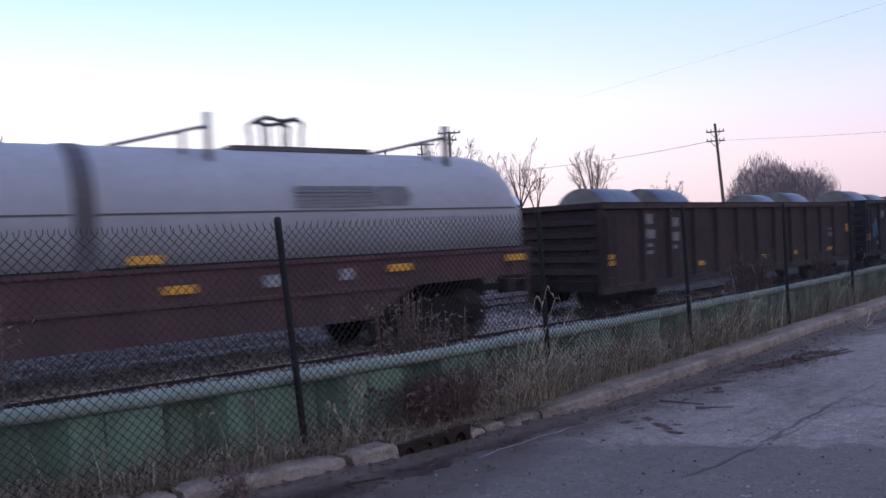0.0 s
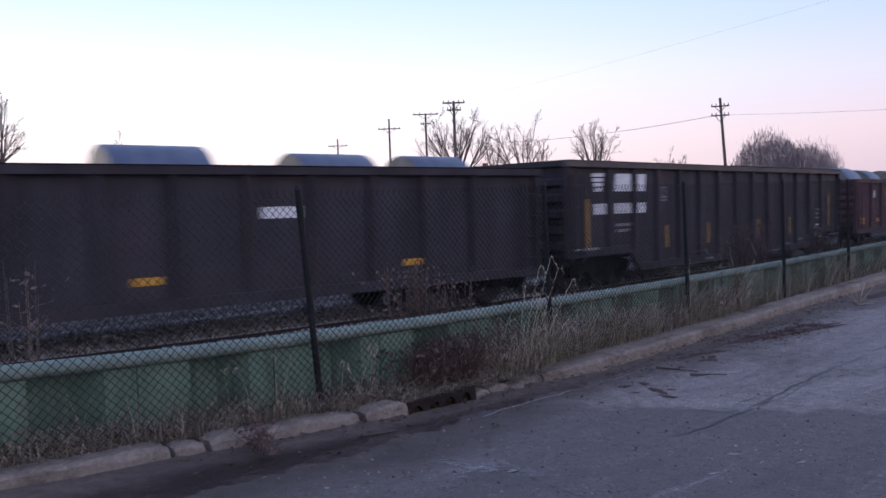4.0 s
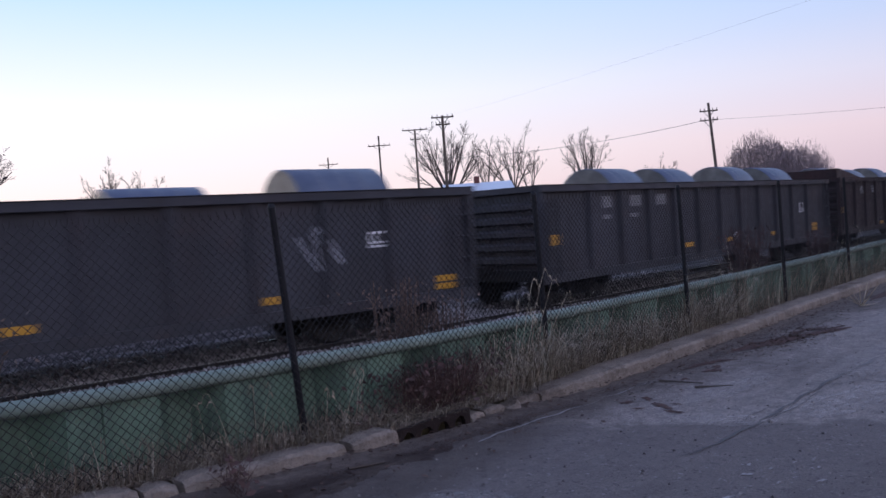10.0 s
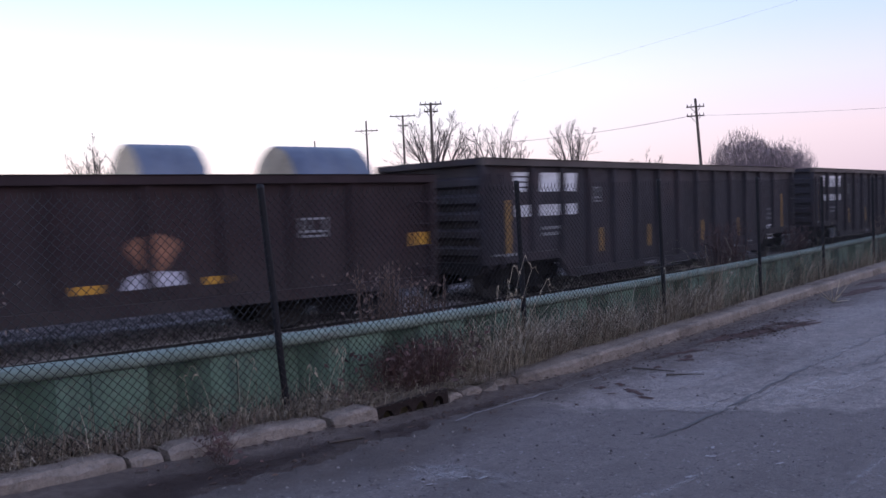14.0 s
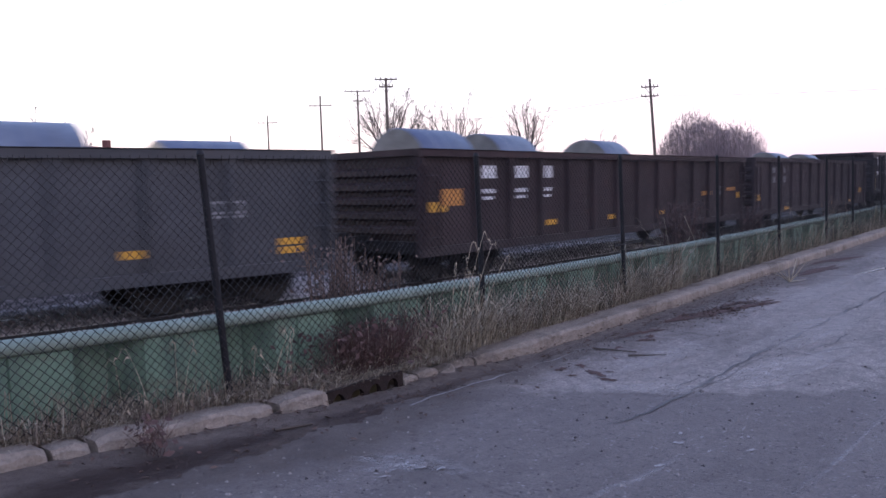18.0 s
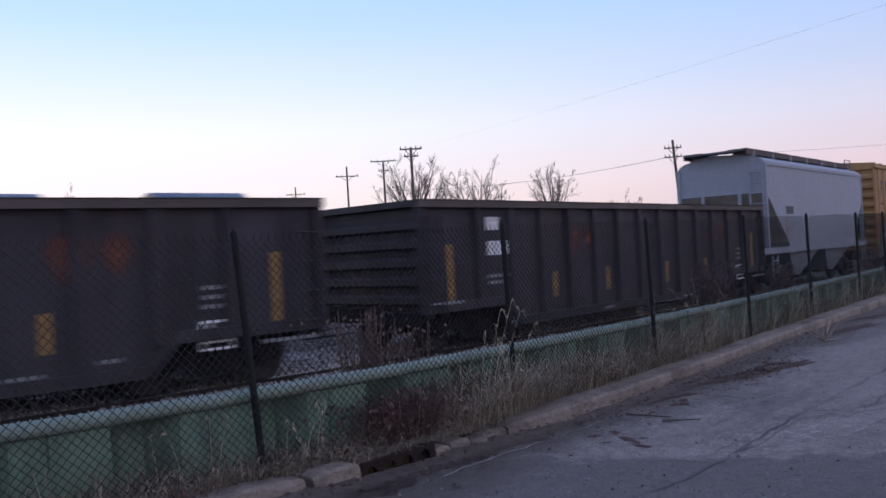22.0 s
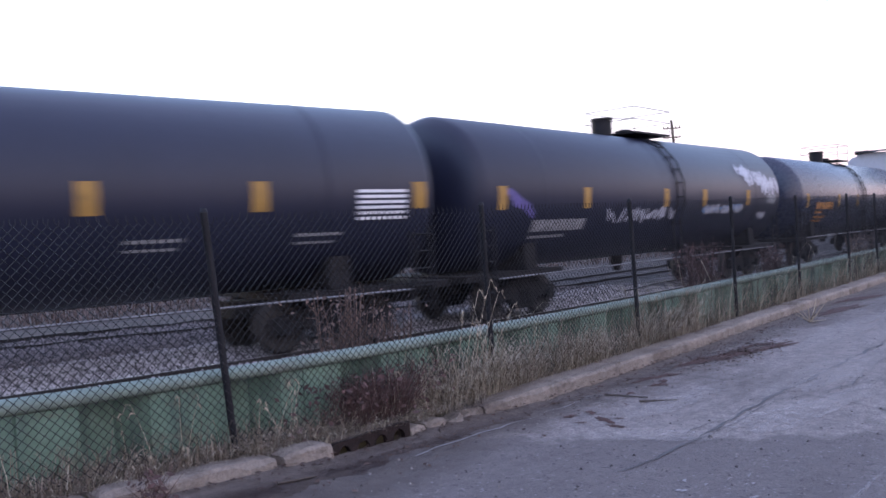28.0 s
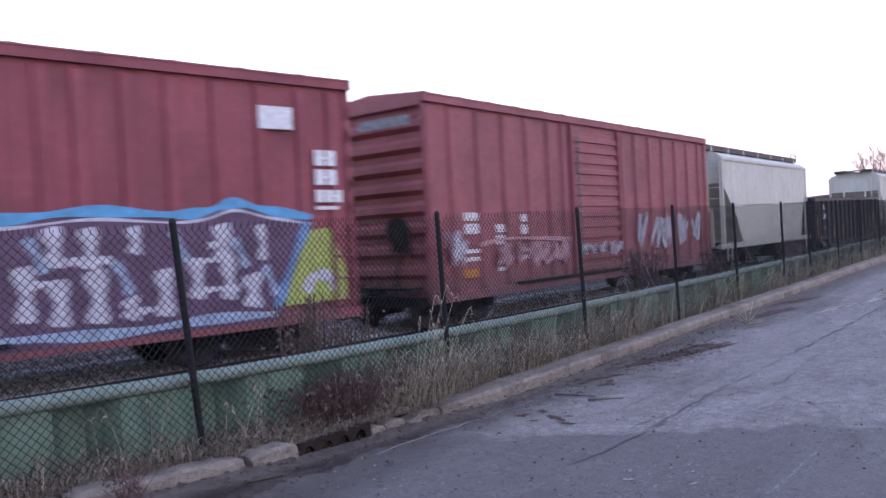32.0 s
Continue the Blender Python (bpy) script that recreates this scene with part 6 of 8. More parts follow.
def coil_car(front, length):
    car = new_car("coil_car", "coil car with rounded grey hoods on a brown frame", "coil car", front)
    span, length = length, along(length)
    part("deck", Shape().box(0, length, -HALF + 0.02, HALF - 0.02, 1.42, 1.60), M_BROWN, car)
    for sy in (-1, 1):
        y0 = sy * HALF - (0.06 if sy > 0 else 0)
        part("side_sill", Shape().prism_y([(0, 1.64), (0, 1.16), (2.6, 1.12), (3.6, 0.62), (length - 3.6, 0.62), (length - 2.6, 1.12), (length, 1.16), (length, 1.64)], y0, y0 + 0.06), M_BROWN, car)
        part("sill_flange", Shape().box(0, length, sy * HALF - 0.05, sy * HALF + 0.05, 1.60, 1.66), M_BROWN, car)
        part("sill_flange", Shape().box(2.9, length - 2.9, sy * HALF - 0.06, sy * HALF + 0.06, 1.10, 1.15), M_BROWN, car)
        for k in range(7):
            x = 3.8 + (length - 7.6) * k / 6
            part("side_stake", Shape().box(x - 0.05, x + 0.05, sy * HALF - 0.05, sy * HALF + 0.05, 0.64, 1.10), M_BROWN, car)
    part("center_sill", Shape().box(0.2, length - 0.2, -0.4, 0.4, 0.72, 1.42), M_UNDER, car)
    w, r, h = HALF - 0.06, 0.95, 1.80
    prof = [(w - r + r * math.cos(math.pi * i / 24), h - r + r * math.sin(math.pi * i / 24)) for i in range(13)]
    outline = [(w, 0.0)] + prof + [(-y, z) for y, z in prof[::-1]] + [(-w, 0.0)]
    base, gap = 1.64, 6.52
    for x0, x1, front_round in ((0.1, gap - 0.06, True), (gap + 0.06, length - 0.1, False)):
        cut = [(x0, 0.72), (x0 + 0.1, 0.88), (x0 + 0.32, 0.97), (x0 + 0.65, 1.0)] if front_round else [(x0, 1.0)]
        cut += [(x1, 1.0)] if front_round else [(x1 - 0.95, 1.0), (x1 - 0.55, 0.985), (x1 - 0.28, 0.94), (x1 - 0.1, 0.85), (x1, 0.68)]
        rings = [[(x, y * (0.96 + 0.04 * k), base + zz * (k if zz > 0.8 else 1)) for y, zz in outline] for x, k in cut]
        hood = part("hood", Shape().rings(rings), M_HOOD, car, "smooth grey rounded hood")
        part("hood_seam", Shape().box(x0 + 0.1, x1 - 0.12, -w - 0.012, -w + 0.01, 2.40, 2.425), M_DOORGREY, hood)
        part("hood_rim", Shape().box(x0 + 0.05, x1 - 0.05, -w - 0.03, w + 0.03, base - 0.02, base + 0.05), M_UNDER, hood)
        for xb in (x0 + 1.75, x1 - 1.5):
            s = Shape()
            s.box(xb, xb + 0.08, -1.12, -1.0, 2.98, 3.92)
            s.rod((xb + 0.04, -1.06, 3.72), (xb - 1.25, -0.5, 3.44), 0.028, sides=6)
            s.box(xb - 0.33, xb - 0.27, -0.98, -0.9, 3.2, 3.66)
            part("lifting_bracket", s, M_GALV, hood, "galvanised lifting bracket")
        xm = (x0 + x1) / 2 - 0.45
        part("stacking_pad", Shape().box(xm - 1.1, xm + 1.45, -0.7, 0.7, 3.42, 3.50), M_DOORGREY, hood)
        s = Shape()
        arch = [(-0.36, 3.48), (-0.36, 3.80), (-0.40, 3.95), (-0.26, 4.04), (0.0, 3.98), (0.26, 4.04), (0.40, 3.95), (0.36, 3.80), (0.36, 3.48)]
        for dy in (-0.25, 0.25):
            for (ax, az), (bx, bz) in zip(arch, arch[1:]):
                s.rod((xm + ax, dy, az), (xm + bx, dy, bz), 0.035, sides=6)
            s.rod((xm, dy, 3.98), (xm, dy, 3.48), 0.03, sides=6)
        for ax in (-0.26, 0.26):
            s.rod((xm + ax, -0.25, 4.04), (xm + ax, 0.25, 4.04), 0.04, sides=6)
        part("lifting_lug", s, M_DOORGREY, hood, "dark lifting frame on the hood")
        for i in range(6):
            z = 2.46 + i * 0.06
            part("emblem_bar", Shape().box(xm - 0.4, xm + 1.05, -w - 0.012, -w - 0.004, z, z + 0.042), M_HOODMARK, car, "grey emblem bar")
        part("emblem", Shape().prism_y([(xm + 1.07, 2.48), (xm + 1.72, 2.48), (xm + 1.78, 2.64), (xm + 1.66, 2.80), (xm + 1.10, 2.80)], -w - 0.012, -w - 0.004), M_HOODMARK, car, "dark emblem block")
    part("hood_strap", Shape().rings([[(x, y * 1.015, base + z * 1.012) for y, z in outline] for x in (gap - 0.14, gap + 0.14)], smooth=False), M_DOORGREY, car, "dark joint between the hoods")
    for x, z in ((0.9, 1.32), (3.4, 1.32), (7.45, 1.28), (7.0, 1.72), (11.15, 1.38), (13.75, 1.42)):
        part("reflector", Shape().box(x, x + 0.46, -HALF - 0.075, -HALF - 0.06, z, z + 0.12), M_REFLECT, car, "yellow reflective stripe")
    for x, z, wd in ((8.95, 1.28, 0.3), (10.25, 1.3, 0.22), (5.0, 1.25, 0.25)):
        part("notice", Shape().box(x, x + wd, -HALF - 0.07, -HALF - 0.056, z, z + 0.18), M_STENCIL_DIM, car, "whitish reflective notice")
    for x in (1.9, length - 1.9):
        truck(car, x)
    ladder(car, length - 0.5, 0.55, 1.6, -HALF - 0.03, M_BROWN, 0.4, 3)
    couplers(car, length)
    runs(car, front, span)
    return car


# ---- the train, front to rear: where each car's front stands at 0 s ----
PY = -(HALF - 0.09) - 0.004
coil_car(-3.55, 15.4)

c = gondola(14.15, 16.7, M_MAROON, "dull dark brown steel gondola car with coils")
yellow_marks(c, [4.6, 8.7, 11.0, 14.2], 0.80, PY, double=[(0.28, 1.0)])
stencil(c, 2.0, 2.05, [(0.42, 0.22, 0.12), (0.5, 0.2, 0.1), (0.4, 0.08, 0.08), (0.4, 0.08, 0)], PY, M_STENCIL_DIM)
stencil(c, 3.2, 1.95, [(0.5, 0.2, 0.12), (0.5, 0.2, 0.1), (0.4, 0.08, 0)], PY, M_STENCIL_DIM)
plate(c, "notice", 14.3, 14.75, 1.25, 1.5, M_STENCIL_DIM, PY, "worn white notice")
plate(c, "reflector", 16.1, 16.5, 1.35, 1.6, M_REFLECT, PY, "yellow reflective square")
coils(14.15, 16.7, [2.4, 5.0, (10.6, 11.9, 0.78), (13.3, 14.8, 0.82)], seed=1)

c = gondola(32.3, 16.4, M_NAVY, "dark blue-black steel gondola car carrying silvery coils", top=2.38)
yellow_marks(c, [1.6, 5.9, 7.4, 12.6], 0.80, PY, double=[(0.3, 0.98), (15.4, 0.98)])
scrawl(c, 1.0, 0.95, 0.8, 0.8, PY, M_TAG_BLUE, 5)
stencil(c, 2.2, 2.0, [(0.4, 0.24, 0)], PY, M_STENCIL_DIM)
stencil(c, 3.4, 2.0, [(0.6, 0.24, 0)], PY, M_STENCIL_DIM)
plate(c, "notice", 13.9, 14.4, 1.4, 1.68, M_STENCIL_DIM, PY, "worn white notice")
plate(c, "scuff", 8.6, 9.5, 0.85, 0.98, M_STENCIL_DIM, PY, "scraped pale patch")
coils(32.3, 16.4, [2.0, 5.0, 10.65, 14.8], seed=2)

c = gondola(50.1, 16.3, M_BROWN, "brown corrugated-side gondola car with upright yellow stripes", ribs=9, slats=True, top=2.2)
for x in (2.2, 4.6, 6.97, 9.37, 11.98):
    plate(c, "reflector", x, x + 0.15, 1.0, 1.5, M_DULL_REFLECT, -HALF - 0.004, "upright yellow stripe")
plate(c, "reflector", 15.0, 15.14, 0.86, 1.88, M_DULL_REFLECT, PY - 0.06, "tall yellow stripe")
plate(c, "reflector", 0.35, 0.8, 1.1, 1.3, M_REFLECT, PY, "yellow reflective square")
stencil(c, 1.3, 2.0, [(0.4, 0.22, 0.12), (1.1, 0.2, 0)], PY - 0.055, M_STENCIL)
framed(c, 14.19, 14.72, 1.0, 1.4, PY - 0.06, M_STENCIL)
for x, z in ((13.6, 1.35), (13.9, 1.5), (14.05, 1.75)):
    plate(c, "scuff", x, x + 0.35, z, z + 0.07, M_STENCIL_DIM, PY - 0.06, "scraped pale patch")
coils(50.1, 16.3, [(1.0, 2.5, 0.88), (4.6, 6.0, 0.88), (7.9, 9.25, 0.92), (10.65, 12.05, 0.9), (13.45, 15.1, 0.88)], seed=3)

c = gondola(68.0, 16.4, M_BLACK, "faded black steel gondola car with white stencils", top=2.42, ribs=14)
yellow_marks(c, [5.3, 8.1, 13.0], 0.80, PY, double=[(0.32, 1.0)])
stencil(c, 2.9, 2.05, [(0.5, 0.26, 0.12), (0.7, 0.26, 0.3), (0.5, 0.09, 0.08), (0.4, 0.09, 0)], PY, M_STENCIL)
stencil(c, 4.15, 1.67, [(0.8, 0.26, 0.3), (0.5, 0.09, 0.08), (0.4, 0.09, 0)], PY, M_STENCIL)
plate(c, "notice", 10.2, 10.9, 1.65, 1.82, M_STENCIL, PY, "white worn notice")
coils(68.0, 16.4, [1.7, 4.0, 8.9, 12.2, 14.6], seed=4)

coal_gondola(85.4, 16.5, "tall black coal gondola car with a white emblem", seed=5)

c = gondola(103.35, 16.4, M_RED, "dull red oxide gondola car with coils", ribs=13)
yellow_marks(c, [2.6, 5.6, 8.66, 11.68], 0.80, PY)
yellow_marks(c, [], 0, PY, double=[(0.75, 0.75), (15.35, 0.6)])
stencil(c, 2.05, 1.92, [(0.5, 0.27, 0)], PY, M_STENCIL)
stencil(c, 3.75, 1.92, [(0.85, 0.27, 0.2), (0.4, 0.08, 0)], PY, M_STENCIL_DIM)
stencil(c, 5.2, 1.92, [(0.95, 0.27, 0.2), (0.5, 0.08, 0)], PY, M_STENCIL_DIM)
plate(c, "notice", 13.8, 14.35, 1.35, 1.62, M_STENCIL, PY, "white framed notice")
scrawl(c, 15.0, 1.1, 0.9, 0.22, PY, M_TAG_SILVER, 15)
coils(103.35, 16.4, [2.3, 5.2, (8.0, 9.4, 0.84), (11.15, 12.3, 0.84), (13.95, 15.5, 0.86)], seed=6)

c = gondola(120.95, 16.6, M_GREY, "slate grey gondola car with dim lettering", top=2.22)
yellow_marks(c, [5.0, 9.43, 12.46], 0.76, PY, double=[(0.3, 0.95), (15.88, 0.72)])
stencil(c, 3.3, 2.0, [(0.5, 0.24, 0)], PY, M_STENCIL_DIM)
stencil(c, 5.2, 2.0, [(0.8, 0.24, 0)], PY, M_STENCIL_DIM)
plate(c, "notice", 14.82, 15.3, 1.38, 1.62, M_STENCIL_DIM, PY, "worn white notice")
scrawl(c, 9.5, 0.95, 0.9, 0.25, PY, M_TAG_SILVER, 22)
coils(120.95, 16.6, [2.2, 5.2, (8.7, 10.2, 0.83), (11.85, 13.1, 0.83), (14.7, 16.2, 0.84)], seed=7)

coal_gondola(139.6, 16.3, "tall black coal gondola car with a white emblem", burns=(8.85,), seed=8)
coal_gondola(157.5, 16.2, "tall black coal gondola car with rust burns", burns=(8.85,), seed=9, load=[(10.2, 11.7, 0.72), (13.3, 15.4, 0.82)])

c = gondola(175.05, 16.6, M_GREY, "slate grey gondola car with a sprayed scrawl")
yellow_marks(c, [4.0, 8.5, 12.13], 0.70, PY, double=[(0.35, 0.65), (15.7, 0.62)])
stencil(c, 2.6, 2.0, [(0.4, 0.24, 0)], PY, M_STENCIL_DIM)
stencil(c, 4.3, 2.0, [(0.7, 0.24, 0)], PY, M_STENCIL_DIM)
scrawl(c, 12.9, 1.1, 0.8, 0.7, PY, M_TAG_SILVER, 31)
plate(c, "notice", 14.3, 14.75, 1.4, 1.65, M_STENCIL, PY, "white framed notice")
coils(175.05, 16.6, [2.85, 6.05, (10.26, 11.84, 0.725), (13.4, 15.3, 0.855)], seed=10)

c = gondola(193.1, 16.5, M_GREY, "dark grey gondola car with faded lettering")
yellow_marks(c, [6.2, 8.65, 11.7], 0.77, PY, double=[(15.1, 0.76)])
plate(c, "reflector", 0.4, 0.75, 1.15, 1.35, M_REFLECT, PY, "yellow reflective square")
stencil(c, 2.4, 2.05, [(0.4, 0.24, 0.15), (0.35, 0.08, 0)], PY, M_STENCIL_DIM)
stencil(c, 3.6, 2.05, [(0.5, 0.24, 0.15), (0.35, 0.08, 0)], PY, M_STENCIL_DIM)
stencil(c, 4.8, 2.05, [(0.5, 0.24, 0)], PY, M_STENCIL_DIM)
plate(c, "notice", 14.0, 14.4, 1.35, 1.62, M_STENCIL, PY, "white framed notice")
plate(c, "scuff", 9.15, 9.3, 0.8, 1.0, M_STENCIL, PY, "scraped pale patch")
coils(193.1, 16.5, [4.8, 7.6, (10.85, 12.2, 0.88), (13.55, 15.3, 0.87)], seed=11)

c = gondola(211.0, 16.4, M_MAROON, "dull brown gondola car with a raised tarpaulin edge")
yellow_marks(c, [4.6, 8.8, 11.66], 0.62, -HALF - 0.006)
plate(c, "reflector", 0.35, 0.8, 1.15, 1.35, M_REFLECT, PY, "yellow reflective square")
plate(c, "reflector", 15.22, 15.76, 1.05, 1.25, M_REFLECT, PY, "yellow reflective square")
stencil(c, 2.6, 2.0, [(0.4, 0.24, 0)], PY, M_STENCIL_DIM)
stencil(c, 4.0, 2.0, [(0.7, 0.24, 0)], PY, M_STENCIL_DIM)
plate(c, "notice", 13.9, 14.35, 1.35, 1.62, M_STENCIL_DIM, PY, "worn white notice")
coils(211.0, 16.4, [2.4, 5.2, (7.7, 9.13, 0.86), (10.61, 12.18, 0.715)], seed=12)
for xa in (0.2, 13.4):
    sheet = Shape()
    outline = [(xa, 2.3), (xa + 2.8, 2.3), (xa + 2.8, 2.62), (xa + 2.5, 2.62)] if xa > 5 else [(xa, 2.3), (xa + 2.8, 2.3), (xa + 0.3, 2.62), (xa, 2.62)]
    sheet.prism_y([(along(x), up(z)) for x, z in outline], -1.35, 1.35)
    part("bulkhead", sheet, M_MAROON, c, "sloping raised end sheet")

coal_gondola(228.9, 16.3, "tall black coal gondola car with silver scrawls", emblem=False, tag=True, burns=(9.75,), seed=13, load=[(10.69, 12.28, 0.87), (13.65, 15.32, 0.84)])

c = gondola(246.4, 16.6, M_MAROON, "dark brown gondola car with white lettering", ribs=14)
yellow_marks(c, [5.0, 8.0, 10.14, 12.12], 0.77, PY)
for x in (0.35, 16.05):
    plate(c, "reflector", x, x + 0.5, 1.12, 1.34, M_REFLECT, PY, "yellow reflective square")
for x in (2.2, 3.4, 4.7):
    stencil(c, x, 2.02, [(0.55, 0.27, 0.22), (0.42, 0.1, 0.06), (0.4, 0.08, 0)], PY, M_STENCIL if x < 4.5 else M_STENCIL_DIM)
blob = [(11.34 + 0.36 * math.cos(a) * (1 + 0.2 * math.sin(3 * a)), 1.26 + 0.26 * math.sin(a)) for a in [2 * math.pi * i / 20 for i in range(20)]]
tagged_field(c, blob, PY, M_TAG_RUST, "graffiti", "orange brown sprayed shape")
tagged_field(c, [(10.88, 0.78), (10.95, 0.95), (11.3, 1.02), (11.74, 0.98), (11.8, 0.8)], PY - 0.005, M_TAG_WHITE, "graffiti", "white sprayed shape")
plate(c, "notice", 13.8, 14.3, 1.35, 1.65, M_STENCIL_DIM, PY, "worn white notice")
coils(246.4, 16.6, [2.6, 5.2, (11.4, 12.5, 0.89), (14.1, 15.7, 0.9)], seed=14)

coal_gondola(264.6, 16.3, "tall black coal gondola car with a white emblem", seed=15)
coal_gondola(282.4, 16.3, "tall black coal gondola car with a white emblem", seed=16)

c = gondola(300.2, 16.5, M_UMBER, "rust-brown gondola car with worn lettering", ribs=13)
yellow_marks(c, [3.4, 6.0, 8.4, 11.3, 13.15], 0.86, PY)
plate(c, "notice_sheet", 12.28, 12.5, 1.48, 1.88, M_STENCIL_DIM, PY, "worn white notice")
plate(c, "reflector", 15.6, 16.05, 1.15, 1.36, M_REFLECT, PY, "yellow reflective square")
for x in (2.3, 8.8):
    stencil(c, x, 1.9, [(0.6, 0.24, 0.12), (0.55, 0.1, 0.08), (0.5, 0.1, 0)], PY, M_STENCIL_DIM)
plate(c, "notice", 14.28, 14.88, 1.12, 1.42, M_STENCIL, PY, "white framed notice")
coils(300.2, 16.5, [2.4, 5.2, 8.2, (11.2, 12.4, 0.82), (14.25, 15.5, 0.82)], seed=17)

c = gondola(317.95, 16.6, M_SLATE, "blue-grey gondola car with dim lettering", top=2.24)
yellow_marks(c, [6.2, 9.1, 13.0], 0.80, PY, double=[(0.5, 0.9), (15.57, 0.72)])
stencil(c, 2.0, 1.95, [(0.45, 0.22, 0.12), (0.4, 0.2, 0)], PY, M_STENCIL_DIM)
stencil(c, 3.1, 1.95, [(0.5, 0.22, 0.12), (0.4, 0.2, 0)], PY, M_STENCIL_DIM)
plate(c, "notice", 14.38, 14.95, 1.28, 1.52, M_STENCIL_DIM, PY, "worn white notice")
coils(317.95, 16.6, [2.3, 4.9, 8.6, (11.4, 12.85, 0.8), (14.15, 15.65, 0.69)], seed=18)

c = gondola(335.95, 16.6, M_MAROON, "dark brown gondola car with an orange notice", ribs=14)
yellow_marks(c, [4.4, 7.3, 10.1], 0.80, PY)
plate(c, "reflector", 0.3, 0.85, 1.2, 1.38, M_REFLECT, PY, "yellow reflective square")
plate(c, "orange_patch", 0.7, 1.35, 1.3, 1.6, M_ORANGE, PY - 0.002, "orange painted notice")
for x in (2.0, 3.2, 4.2):
    stencil(c, x, 2.02, [(0.5, 0.24, 0.2), (0.45, 0.08, 0.06), (0.4, 0.06, 0)], PY, M_STENCIL)
plate(c, "notice", 14.4, 14.95, 1.22, 1.46, M_STENCIL_DIM, PY, "worn white notice")
plate(c, "reflector", 13.2, 13.95, 1.22, 1.34, M_ORANGE, PY, "orange stripe")
plate(c, "reflector", 15.2, 15.95, 1.32, 1.42, M_ORANGE, PY, "orange stripe")
plate(c, "reflector", 16.05, 16.45, 1.08, 1.26, M_REFLECT, PY, "yellow reflective square")
coils(335.95, 16.6, [1.8, 4.5, 9.2], seed=19)

c = gondola(353.9, 16.6, M_UMBER, "rust-brown empty-looking gondola car", ribs=13)
yellow_marks(c, [3.4, 9.9, 13.1], 0.53, -HALF - 0.006)
for x in (0.35, 15.55):
    plate(c, "reflector", x, x + 0.45, 0.91, 1.13, M_REFLECT, PY, "yellow reflective square")
for x in (2.1, 3.3):
    stencil(c, x, 2.0, [(0.42, 0.2, 0.12), (0.45, 0.2, 0)], PY, M_STENCIL_DIM)
plate(c, "notice", 14.35, 14.8, 1.06, 1.33, M_STENCIL, PY, "white framed notice")
coils(353.9, 16.6, [6.5, 11.2], drop=0.1, seed=20)

coal_gondola(371.9, 16.5, "tall black coal gondola car with a white emblem and rust burns", burns=(4.85, 12.5), seed=21, load=[(8.12, 9.56, 0.8), (11.0, 12.4, 0.72)])
c = coal_gondola(389.85, 16.5, "tall black coal gondola car with rust burns", burns=(4.7, 12.5), seed=22, load=[(10.9, 12.49, 0.815), (14.11, 15.7, 0.825)])
scrawl(c, 3.2, 1.0, 0.6, 0.6, PY, M_TAG_BLUE, 51)
coal_gondola(407.95, 16.35, "tall black coal gondola car with white numbers", emblem=False, burns=(5.15, 12.5), seed=23)

c = hopper(425.35, 12.0, M_LIGHTGREY, "light grey two-bay covered hopper car", top=4.0, bays=2, dirt=M_LIGHTGREY, low=1.45)
plate(c, "emblem", 2.0, 2.75, 2.35, 2.6, M_DOORGREY, -HALF - 0.004, "dark grey emblem block")
stencil(c, 2.0, 2.05, [(0.7, 0.16, 0.08), (0.5, 0.14, 0)], -HALF - 0.004, M_STENCIL_DIM)
plate(c, "notice", 9.2, 9.55, 1.5, 1.72, M_BLACKMARK, -HALF - 0.004, "small dark notice")
plate(c, "reflector", 1.92, 2.02, 1.5, 2.2, M_DULL_REFLECT, -HALF - 0.004, "dull orange stripe")

ribs = [0.12, 0.62, 1.65, 2.8, 3.9, 4.95, 10.35, 11.5, 12.6, 13.7, 14.8, 15.8]
c = box_car(438.85, 16.05, M_YELLOW, M_DOORGREY, "weathered yellow box car with graffiti and a dark door", door=(6.45, 9.85), ribs=ribs, bottom=0.57)
RB = -(HALF - 0.07) - 0.004
INK = RB - 0.001


def block_letter(car, x, z, w, h, holes):
    """A plain dark block in place of one painted letter; holes are notches cut from it."""
    outline = {"arch": [(0, 0), (0.3, 0), (0.3, 0.7), (1, 0.7), (1, 1), (0, 1)], "ring": [(0, 0), (1, 0), (1, 1), (0, 1)], "bar": [(0.3, 0), (0.7, 0), (0.7, 1), (0.3, 1)]}[holes]
    s = Shape()
    s.prism_y([(along(x + w * u), up(z + h * v)) for u, v in outline], INK - 0.004, INK + 0.006)
    part("emblem_block", s, M_BLACKMARK, car, "dark painted block of the faded emblem")


